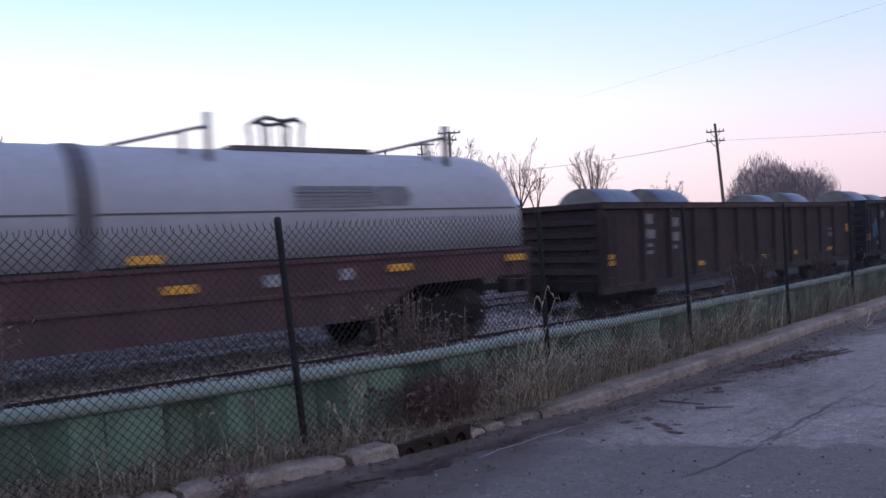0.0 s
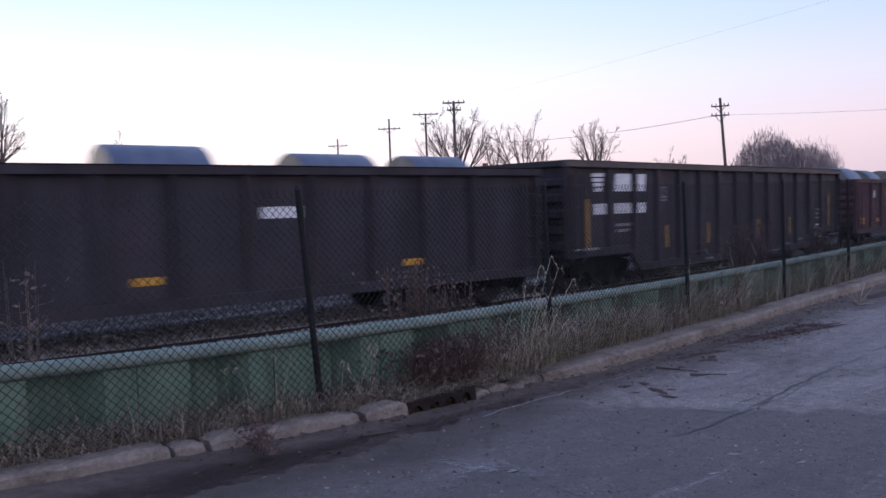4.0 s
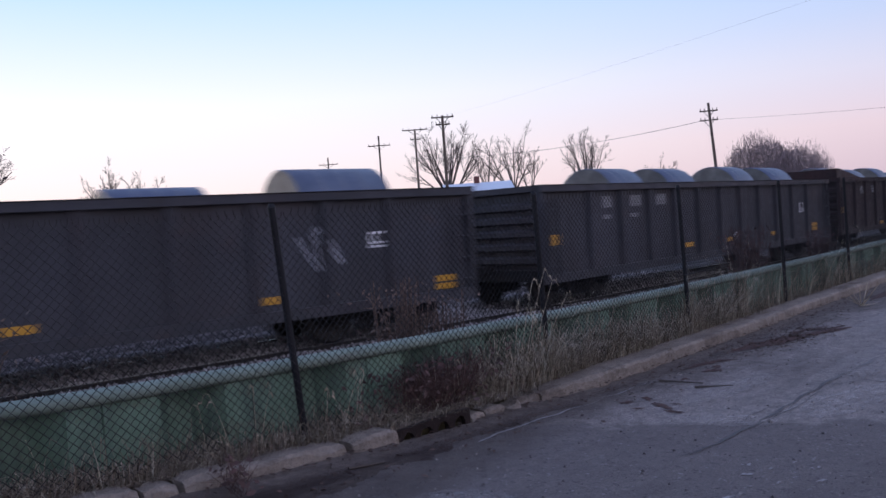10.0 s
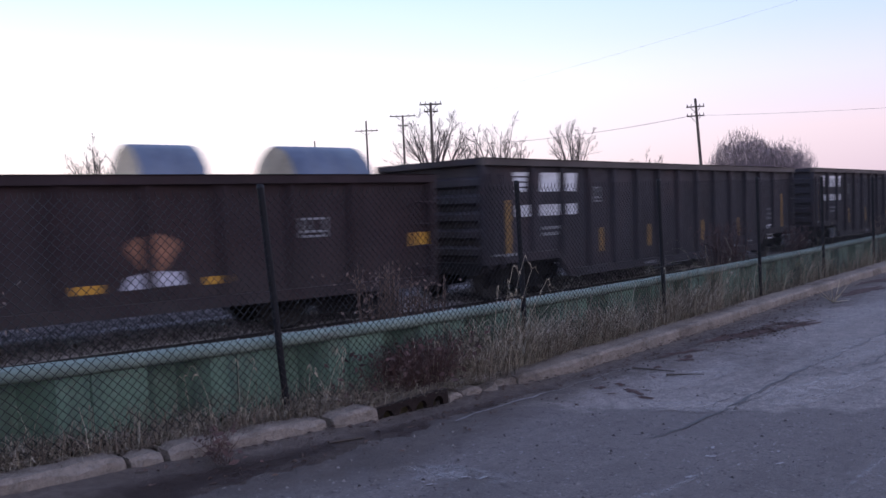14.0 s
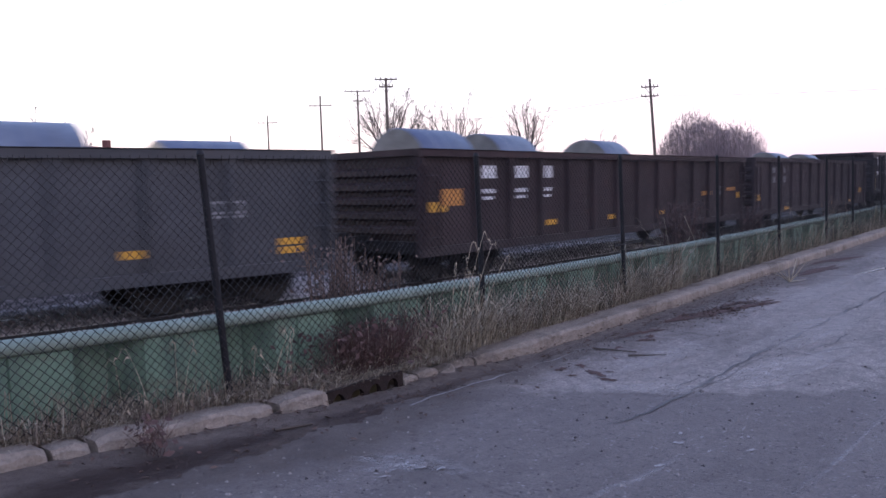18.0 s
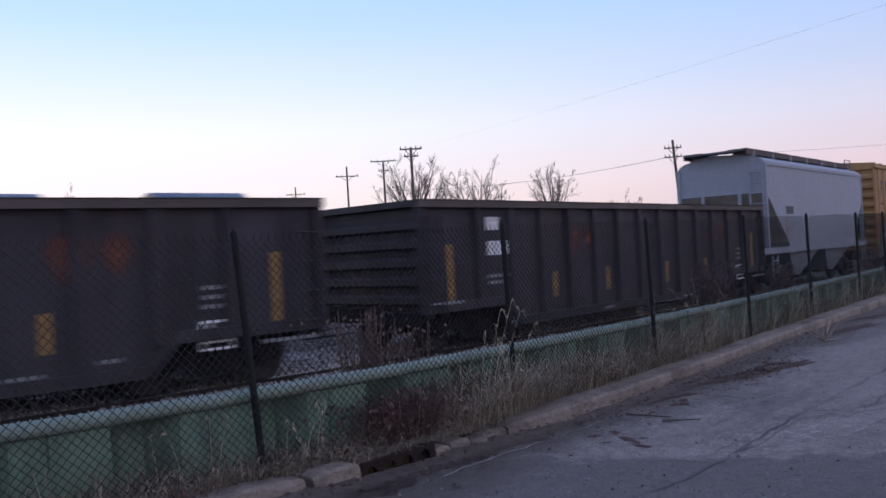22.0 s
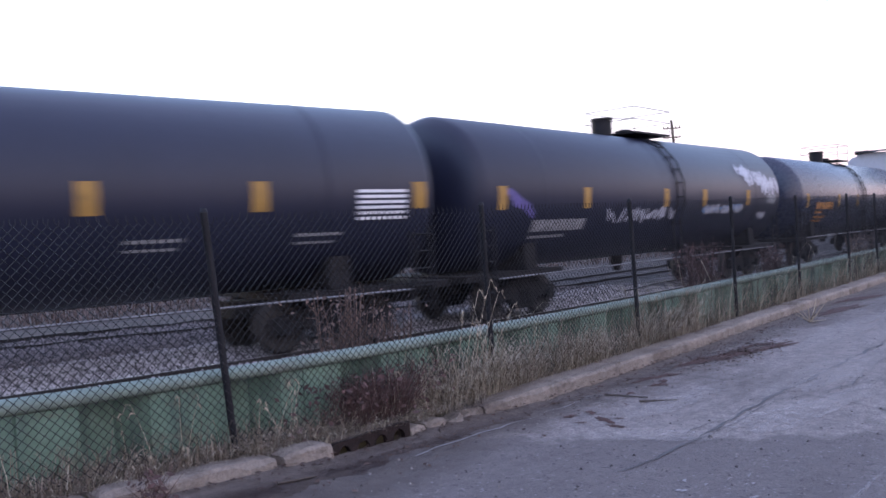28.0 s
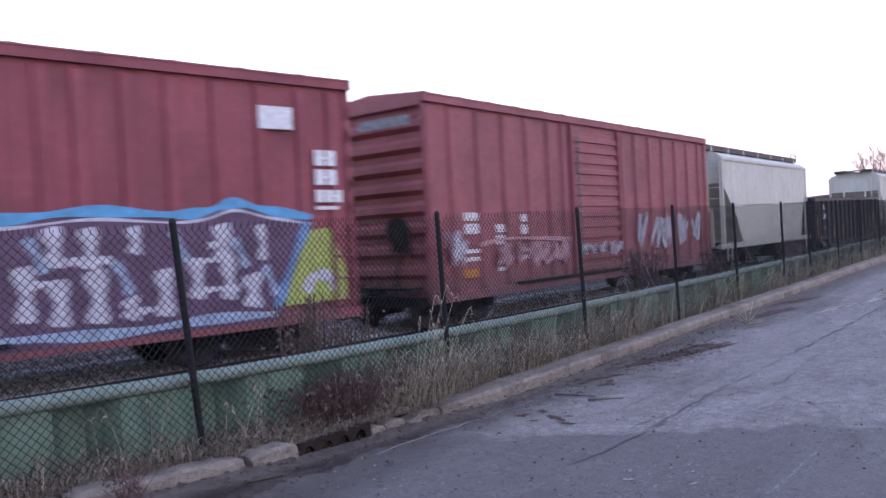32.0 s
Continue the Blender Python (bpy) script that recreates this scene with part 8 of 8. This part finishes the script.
short, tall, brown = Shape(), Shape(), Shape()
for i in range(32000):
    x = RNG.uniform(-1.5, 44)
    if RNG.random() < 0.55:
        x = RNG.uniform(0.5, 11)
    y = 5.79 + 0.24 * RNG.random() ** 0.7
    clump = 0.5 + 0.8 * noise.noise((x * 1.4, y * 2.0, 6))
    if RNG.random() > 0.35 + clump:
        continue
    lush = 1.0 if x > 5.4 else 0.0
    tuft = max(0.0, noise.noise((x * 2.6, 4.0, 9)) + 0.25) * lush
    h = RNG.uniform(0.03, 0.15 + 0.16 * lush + 0.6 * tuft) * (1.0 if RNG.random() < 0.9 else 1.6)
    where = tall if lush and RNG.random() < 0.35 + 0.6 * tuft else (short if RNG.random() < 0.4 else brown)
    blade(where, x, y, verge_top(x, y) - 0.02, h, RNG.uniform(0.03, 0.55) * (0.3 + h * 2), RNG.uniform(0, 6.28), RNG.uniform(0.003, 0.0075))
for i in range(9000):
    x, y = RNG.uniform(-1.0, 14), RNG.uniform(5.74, 6.0)
    z = verge_top(x, y) + 0.008
    a, l = RNG.uniform(0, 6.28), RNG.uniform(0.04, 0.18)
    blade(brown if RNG.random() < 0.7 else short, x, y, z, RNG.uniform(0.0, 0.05), l, a, 0.006)
far_weeds = Shape()
for i in range(15000):
    x = RNG.uniform(-8, 60) if i % 3 else RNG.uniform(0, 26)
    off = 9.0 + 8.5 * RNG.random() ** 1.2
    y = track_y(x) + off
    lump = max(0.15, 0.75 + noise.noise((x * 0.5, off, 3)) + 0.5 * noise.noise((x * 2.1, off * 2, 8)))
    blade(far_weeds, x, y, bed(x, y) - 0.03, RNG.uniform(0.12, 0.42) * lump, RNG.uniform(0.05, 0.3), RNG.uniform(0, 6.28), RNG.uniform(0.012, 0.03))
solid("dead_weeds", far_weeds, M_BRUSH, "brown dead weeds on the far side of the track", "weeds", kind="stuff")
for i in range(420):
    x, y = RNG.uniform(4.0, 5.9), RNG.uniform(5.6, 5.8)
    blade(brown if i % 3 else short, x, y, road_z(x) + 0.115, RNG.uniform(0.01, 0.09), RNG.uniform(0.05, 0.16), RNG.uniform(3.6, 5.8), RNG.uniform(0.004, 0.009))
for i in range(420):
    x, y = RNG.gauss(6.0, 0.55), RNG.uniform(5.78, 5.95)
    blade(tall, x, y, verge_top(x, y) + RNG.uniform(0, 0.3), RNG.uniform(0.1, 0.4), RNG.uniform(0.1, 0.35), RNG.uniform(0, 6.28), RNG.uniform(0.003, 0.006))
for i in range(500):
    x, y = RNG.uniform(1.5, 5.6), RNG.uniform(5.76, 5.95)
    blade(tall if i % 7 == 0 else brown, x, y, verge_top(x, y), RNG.uniform(0.08, 0.34), RNG.uniform(0.05, 0.3), RNG.uniform(0, 6.28), RNG.uniform(0.0025, 0.005))
solid("dry_grass", short, M_STRAW, "short dry tan grass along the fence", "grass", kind="stuff")
solid("dry_grass", tall, M_STRAW, "tall dry straw-coloured grass along the fence", "grass", kind="stuff")
solid("dead_weeds", brown, M_STRAW_DARK, "brown dead weeds and litter on the verge", "weeds", kind="stuff")


def curve_stalk(s, base, tip, droop, r, leaves):
    """A dry stalk that bows over at its tip, with hanging leaves."""
    b, t = Vector(base), Vector(tip)
    pts = [b.lerp(t, k / 6) + Vector((0, 0, 0.05 * math.sin(math.pi * k / 6))) for k in range(7)]
    pts += [pts[-1] + droop * 0.5 + Vector((0, 0, 0.0)), pts[-1] + droop + Vector((0, 0, -0.07))]
    for a, c in zip(pts, pts[1:]):
        s.rod(a, c, r, r * 0.8, 4, caps=False)
    for k in range(leaves):
        p = pts[RNG.randrange(2, len(pts))]
        ang = RNG.uniform(0, 6.28)
        l = RNG.uniform(0.03, 0.1)
        q = p + Vector((math.cos(ang) * l * 0.7, math.sin(ang) * l * 0.3, -l * RNG.uniform(0.2, 0.9)))
        m = p.lerp(q, 0.5) + Vector((0, 0, 0.03))
        w = 0.005
        s.add([p, m + Vector((w, 0, w)), q, m - Vector((w, 0, w))], [(0, 1, 2, 3)])


reed = thing("tall_reeds", "tall pale dry stalks leaning on the fence", "weeds")
for bx, tx, tz, dr, leaves in ((5.75, 6.05, 1.12, 0.10, 7), (5.8, 6.24, 1.2, 0.07, 9), (5.9, 6.36, 1.08, 0.12, 6), (5.7, 5.82, 0.95, -0.05, 5), (6.0, 6.6, 0.94, 0.08, 6), (5.85, 6.1, 0.8, -0.07, 5), (6.2, 6.02, 0.86, -0.06, 5)):
    s = Shape()
    curve_stalk(s, (bx, 5.78, road_z(bx) + 0.1), (tx, 5.74, tz), Vector((dr * 0.8, 0, 0)), 0.0019, leaves)
    part("stalk", s, M_STALK, reed)
pale = thing("bent_grass", "pale bent grass stalks in front of the wall", "weeds")
for k in range(20):
    bx = RNG.choice((2.1, 2.4, 2.6, 3.1, 3.7, 3.9, 4.9, 5.2)) + RNG.gauss(0, 0.14)
    lean, tall_by = RNG.gauss(0.03, 0.13), RNG.uniform(0.12, 0.52)
    s = Shape()
    y = RNG.uniform(5.74, 5.9)
    curve_stalk(s, (bx, y, verge_top(bx, y)), (bx + lean, y + RNG.uniform(-0.03, 0.03), verge_top(bx, y) + tall_by), Vector((RNG.uniform(-0.07, 0.07), 0, RNG.uniform(0.0, 0.09))), RNG.uniform(0.0011, 0.0017), RNG.randrange(1, 4))
    part("stalk", s, M_STALK, pale)


def shrub(name, label, x, y, z, w, h, n, material, spread=0.5, r=0.006, leaf=9):
    ob = thing(name, label, "shrub")
    s = Shape()
    for i in range(n):
        a = RNG.uniform(0, 6.28)
        base = Vector((x + RNG.uniform(-0.25, 0.25) * w, y + RNG.uniform(-0.1, 0.1), z))
        tip = base + Vector((math.cos(a) * w * spread * RNG.random(), math.sin(a) * 0.3 * RNG.random(), h * RNG.uniform(0.5, 1.0)))
        s.rod(base, tip, r, r * 0.4, 4, caps=False)
        for k in range(4):
            f = RNG.uniform(0.4, 0.95)
            p = base.lerp(tip, f)
            s.rod(p, p + Vector((RNG.uniform(-0.16, 0.16), RNG.uniform(-0.1, 0.1), RNG.uniform(0.02, 0.16))), r * 0.5, r * 0.3, 3, caps=False)
    part("stem_tuft", s, material, ob)
    f = Shape()
    for i in range(n * leaf):
        p = Vector((x + RNG.gauss(0, 0.33) * w, y + RNG.gauss(0, 0.12), z + h * RNG.uniform(0.15, 0.95)))
        l = RNG.uniform(0.015, 0.04)
        d = Vector((RNG.uniform(-1, 1), RNG.uniform(-1, 1), RNG.uniform(-1, 1))).normalized() * l
        e = d.orthogonal().normalized() * l * 0.5
        f.add([p - d, p + e, p + d, p - e], [(0, 1, 2, 3)])
    part("foliage", f, material, ob)
    return ob


BRUSH_X = 5.6
shrub("russet_weed", "dark russet dead weed against the wall", 4.75, 5.86, road_z(4.6) + 0.1, 1.25, 0.46, 260, M_RUSSET, r=0.0035, leaf=2)
shrub("gutter_weed", "small reddish dead weed rooted in the gutter", 2.54, 5.37, road_z(2.54) + 0.03, 0.16, 0.2, 16, M_RUSSET, 0.7, r=0.0025, leaf=3)
shrub("bare_brush", "bare brown brush growing behind the wall", BRUSH_X, 7.1, -0.5, 1.1, 1.7, 90, M_BRUSH, 0.25, r=0.009, leaf=4)
shrub("bare_brush", "bare brown brush growing behind the wall", BRUSH_X + 0.7, 7.2, -0.5, 0.7, 1.5, 50, M_BRUSH, 0.25, r=0.009, leaf=4)
shrub("bare_brush", "bare brown brush growing behind the wall", 1.75, 7.2, -0.5, 0.35, 2.0, 16, M_TWIG, 0.4, r=0.008)
shrub("bare_brush", "single thin weeds behind the wall", 3.0, 7.1, -0.5, 0.3, 1.25, 5, M_TWIG, r=0.007)
shrub("russet_brush", "reddish brown brush behind the wall", 14.4, 7.3, -0.5, 1.5, 1.75, 150, M_RUSSET, r=0.008)
shrub("russet_brush", "reddish brown brush behind the wall", 18.0, 7.3, -0.5, 1.0, 1.5, 90, M_RUSSET, r=0.008)
shrub("bare_brush", "brown brush growing behind the wall", 25.0, 7.3, -0.5, 1.6, 1.5, 60, M_TWIG, r=0.01)
shrub("bare_brush", "brown brush by the fence", 34.0, 6.6, -0.1, 3.0, 1.4, 120, M_TWIG, r=0.012)

# ---- poles and wires ----
def pole(x, y, top, arms, label, arm_dir=(1, 0), lean=0.0, foot=(0, 0)):
    ob = thing("utility_pole", label, "utility pole", "utility poles beyond the track")
    s = Shape()
    s.rod((x + foot[0], y + foot[1], -0.6), (x - lean, y, top), 0.17, 0.11, 10)
    part("shaft", s, M_WOOD, ob)
    ax, ay = arm_dir
    for z, half in arms:
        s = Shape()
        s.rod((x - lean - ax * half, y - ay * half, z), (x - lean + ax * half, y + ay * half, z), 0.075, sides=4)
        for f in (-0.9, -0.45, 0.45, 0.9):
            s.rod((x - lean + ax * half * f, y + ay * half * f, z + 0.06), (x - lean + ax * half * f, y + ay * half * f, z + 0.26), 0.05, 0.03, 6)
        s.rod((x - lean - ax * half * 0.6, y - ay * half * 0.6, z), (x - lean, y, z - 0.6), 0.03, sides=4)
        s.rod((x - lean + ax * half * 0.6, y + ay * half * 0.6, z), (x - lean, y, z - 0.6), 0.03, sides=4)
        part("crossarm", s, M_WOOD, ob)
    return ob


across = (0.72, -0.69)
pole(49.3, 48.0, 10.3, [(10.15, 0.95), (9.55, 0.6)], "brown wooden utility pole with two crossarms", across)
pole(65.7, 68.2, 12.2, [(12.1, 1.5), (11.0, 0.6)], "brown wooden utility pole with a wide crossarm", across)
pole(71.5, 81.1, 13.1, [(11.8, 1.5)], "brown wooden utility pole with a crossarm", across)
pole(83.5, 107.5, 13.0, [(11.8, 1.6)], "distant wooden utility pole with a crossarm", across)
pole(99.1, 139.5, 12.0, [(10.6, 1.6)], "distant wooden utility pole with a crossarm", across)
pole(71.2, 34.9, 10.5, [(9.75, 0.8), (8.9, 0.8)], "wooden utility pole with two short crossarms", (0.5, -0.87), 0.0, (0.3, -0.6))


def cable(name, a, b, sag, r=0.02):
    s = Shape()
    a, b = Vector(a), Vector(b)
    pts = [a.lerp(b, k / 16) - Vector((0, 0, sag * 4 * (k / 16) * (1 - k / 16))) for k in range(17)]
    across_line = (b - a).cross(Vector((0, 0, 1))).normalized()
    s.rings([[p + (across_line * c + Vector((0, 0, 1)) * d) * r for c, d in ((1, 0), (0, 1), (-1, 0), (0, -1))] for p in pts])
    solid(name, s, M_CABLE, "thin dark overhead cable", "cable", "overhead cables")


cable("overhead_cable", (70.9, 35.4, 8.9), (65.7, 68.2, 8.7), 0.8, 0.02)
cable("overhead_cable", (71.2, 34.5, 8.9), (84, -25, 9.4), 1.2, 0.010)
cable("overhead_cable", (49.3, 48.0, 10.2), (10.0, -4.6, 5.0), 0.25, 0.0018)

# ---- trees and far ground ----
def tree(x, y, h, width, label, seed, stems=7, name="bare_tree", bole=0.36, lean=0.0, girth=1.0):
    """A bare tree: a short bole, a vase of long crooked limbs and a gauze of fine twigs at their ends."""
    ob = thing(name, label, "tree", "trees beyond the track")
    r = random.Random(seed)
    s, c, t = Shape(), Shape(), Shape()

    def limb(p, d, length, rad, level):
        k = (7, 5, 4, 2)[level]
        step = length / k
        for i in range(k):
            wander = (0.09, 0.13, 0.18, 0.22)[level]
            d = (d + Vector((r.uniform(-1, 1), r.uniform(-1, 1), r.uniform(-0.7, 0.9))) * wander).normalized()
            q = p + d * step
            r0, r1 = rad * (1 - 0.8 * i / k), rad * (1 - 0.8 * (i + 1) / k)
            (c if level < 2 else t).rod(p, q, max(0.010 if level < 3 else 0.008, r0), max(0.009 if level < 3 else 0.006, r1), 5 if level < 1 else 3, caps=False)
            left = length * (1 - (i + 1) / k)
            first = 2 if level == 0 else 0
            if level < 3 and i >= first:
                if i == k - 1 and r.random() < 0.5:
                    break
                for b in range(1 if level == 0 else (1 + (r.random() < 0.45) if level == 1 else 2)):
                    a = r.uniform(0, 6.28)
                    side = d.orthogonal().normalized()
                    out = side * math.cos(a) + d.cross(side) * math.sin(a)
                    nd = (d + out * r.uniform(0.3, 0.85) + Vector((0, 0, 0.12))).normalized()
                    limb(q, nd, max(left, length * 0.3) * r.uniform(0.6, 1.0), max(0.009, r1 * r.uniform(0.5, 0.75)), level + 1)
            p = q

    foot, fork = Vector((x, y, -0.7)), Vector((x + lean * h * bole, y, h * bole))
    s.rod(foot, fork, girth * h * 0.021, girth * h * 0.015, 7, caps=False)
    for k in range(stems):
        a = k * 2.4 + r.uniform(-0.3, 0.3)
        out = width / 2 * (0.15 + 0.85 * ((k + 0.5) / stems) ** 0.8)
        tip = Vector((x + lean * h + math.cos(a) * out, y + math.sin(a) * out, h * (1.0 - 0.3 * (2 * out / width) ** 2) * r.uniform(0.9, 1.0)))
        start = foot.lerp(fork, r.uniform(0.72, 1.0))
        limb(start, (tip - start).normalized(), (tip - start).length, girth * h * r.uniform(0.0095, 0.0135), 0)
    part("trunk", s, M_TREE, ob)
    part("crown", c, M_TREE, ob)
    part("twig_crown", t, M_TREE, ob)
    return ob


tree(80.0, 77.0, 13.4, 13.0, "bare deciduous tree with a fan of branches", 3, 16)
tree(86.0, 70.2, 12.6, 8.8, "bare deciduous tree beyond the track", 4, 7, lean=-0.05)
tree(83.4, 73.4, 11.6, 6.5, "bare deciduous tree beyond the track", 14, 5, lean=0.06)
tree(87.6, 68.6, 11.0, 5.9, "bare deciduous tree beyond the track", 15, 4, lean=-0.06)
tree(91.7, 62.4, 12.2, 10.0, "bare deciduous tree beyond the track", 5, 9)
tree(15.0, 61.0, 10.8, 7.5, "bare dark tree beyond the track", 6, 6, lean=0.05)
tree(17.4, 59.4, 10.4, 7.0, "bare crooked tree beyond the track", 7, 5, lean=-0.06)
tree(44.0, 101.6, 10.9, 8.0, "low bare tree in the distance", 8, 7)
tree(47.4, 100.6, 10.0, 8.0, "low bare tree in the distance", 9, 7)
tree(118, 66, 8.6, 9.0, "low bare tree in the distance", 10, 8)
tree(112, 76, 8.0, 8.0, "low bare tree in the distance", 11, 8)
tree(89.0, 16.2, 7.9, 5.0, "bare tree beside the far track", 12, 6)
tree(93.0, 14.0, 6.5, 5.0, "bare tree beside the far track", 13, 6)


def thicket(x, y, w, h, label, seed):
    """A dense mound of fine upright twigs with an uneven outline."""
    r = random.Random(seed)
    ob = thing("dense_thicket", label, "shrub", "trees beyond the track")
    s, c = Shape(), Shape()

    def roof(u):
        return h * max(0.25, (1 - u * u)) ** 0.6 * (0.82 + 0.45 * noise.noise((u * 3.1, seed, 1)) + 0.28 * noise.noise((u * 9, seed, 5)))

    for i in range(40):
        u = r.uniform(-0.9, 0.9)
        s.rod((x + u * w * 0.6, y + r.uniform(-1, 1), -0.6), (x + u * w, y + r.uniform(-2, 2), roof(u) * 0.9), 0.06, 0.012, 4, caps=False)
    part("trunk", s, M_TREE, ob)
    for i in range(17000):
        u = r.uniform(-1, 1)
        dep = r.uniform(-1, 1)
        top = roof(u) * (1 - 0.25 * dep * dep) * (1 + 0.1 * noise.noise((u * 23, dep * 9, seed)))
        p = Vector((x + u * w, y + dep * w * 0.55, top * (1 - r.random() ** 1.6)))
        l = r.uniform(0.3, 1.0)
        e = Vector((r.uniform(-0.6, 0.6) + u * 0.5, r.uniform(-0.5, 0.5), 1)).normalized() * l
        f = Vector((0.72, -0.69, 0)) * 0.016
        c.add([p - f, p + f, p + e], [(0, 1, 2)])
    part("crown", c, M_EVERGREEN, ob)


thicket(92.4, 39.2, 5.6, 9.6, "dense brown thicket of bare twigs", 1)
thicket(94.0, 35.6, 5.6, 7.6, "dense brown thicket of bare twigs", 2)

hill = Shape()
line = []
for i in range(169):
    a = radians(-6 + i * 0.75)
    d = 330
    hgt = 3.2 + 3.4 * math.exp(-((math.degrees(a) - 12) / 9) ** 2) + 7.0 * min(1.0, max(0.0, (math.degrees(a) - 58) / 14)) + 0.9 * noise.noise((i * 0.35, 1, 1)) + 0.4 * noise.noise((i * 1.7, 4, 1))
    line.append((d * math.cos(a), d * math.sin(a), hgt))
n = len(line)
hill.add([(x, y, -2) for x, y, _ in line] + line + [(x * 1.3, y * 1.3, -2) for x, y, _ in line], [(i, i + 1, n + i + 1, n + i) for i in range(n - 1)] + [(n + i, n + i + 1, 2 * n + i + 1, 2 * n + i) for i in range(n - 1)])
solid("far_hill", hill, M_HILL, "far low wooded ridge on the horizon", "hill", kind="structure")


def house(x, y, w, d, wall_h, roof_h, label, roof_material, turn):
    ob = thing("house", label, "house")
    ob.location, ob.rotation_euler = (x, y, -0.6), (0, 0, turn)
    part("wall", Shape().box(-w / 2, w / 2, -d / 2, d / 2, 0, wall_h), M_SIDING, ob)
    s = Shape()
    s.prism_x([(-d / 2 - 0.3, wall_h), (d / 2 + 0.3, wall_h), (0, wall_h + roof_h)], -w / 2 - 0.3, w / 2 + 0.3)
    roof = part("roof", s, roof_material, ob)
    part("chimney", Shape().box(-0.3, 0.3, -0.3, 0.3, wall_h + roof_h * 0.6, wall_h + roof_h + 0.7), M_ROOF, roof)
    for k in (-0.3, 0.0, 0.3):
        win = part("window", Shape().box(w * k - 0.45, w * k + 0.45, -d / 2 - 0.04, -d / 2 + 0.02, 0.9, 2.1), M_SIDING, ob)
        part("pane", Shape().box(w * k - 0.38, w * k + 0.38, -d / 2 - 0.05, -d / 2 - 0.042, 0.97, 2.03), M_BLACKMARK, win)


house(41.8, 80.6, 7.0, 6.0, 4.5, 2.2, "pale house with a red-brown shingle roof", M_ROOF, 0.5)
house(67.2, 60.5, 7.0, 8.0, 4.9, 1.0, "low building with a pale metal roof", M_METALROOF, -0.8)


# ---- the train's run: the whole train passes at one steady speed ----
def motions():
    for ob, front, span, place in MOVERS:
        times = [-2.0, -1.0, 0.0, 32.0, 33.0, 34.0]
        into, out = (along(front) + LEAD - 24.0) / SPEED, (along(front) + LEAD + 48.0) / SPEED
        times += [into + (out - into) * k / 18 for k in range(19) if -1.0 < into + (out - into) * k / 18 < 33.0]
        rows = []
        for t in sorted(times):
            s = along(front) + LEAD - SPEED * t
            length = along(span)
            (xa, ya, _), (xb, yb, _) = track_at(s + 1.9), track_at(s + length - 1.9)
            turn, fall = math.atan2(yb - ya, xb - xa), (rail_z(xb) - rail_z(xa)) / (length - 3.8)
            m = pose(xa, ya, rail_z(xa), 0, -math.degrees(math.atan(fall)), math.degrees(turn))
            rows.append((t, m @ Matrix.Translation((along(place[0]) - 1.9, place[1], place[2]))))
        walk(ob, rows)


motions()
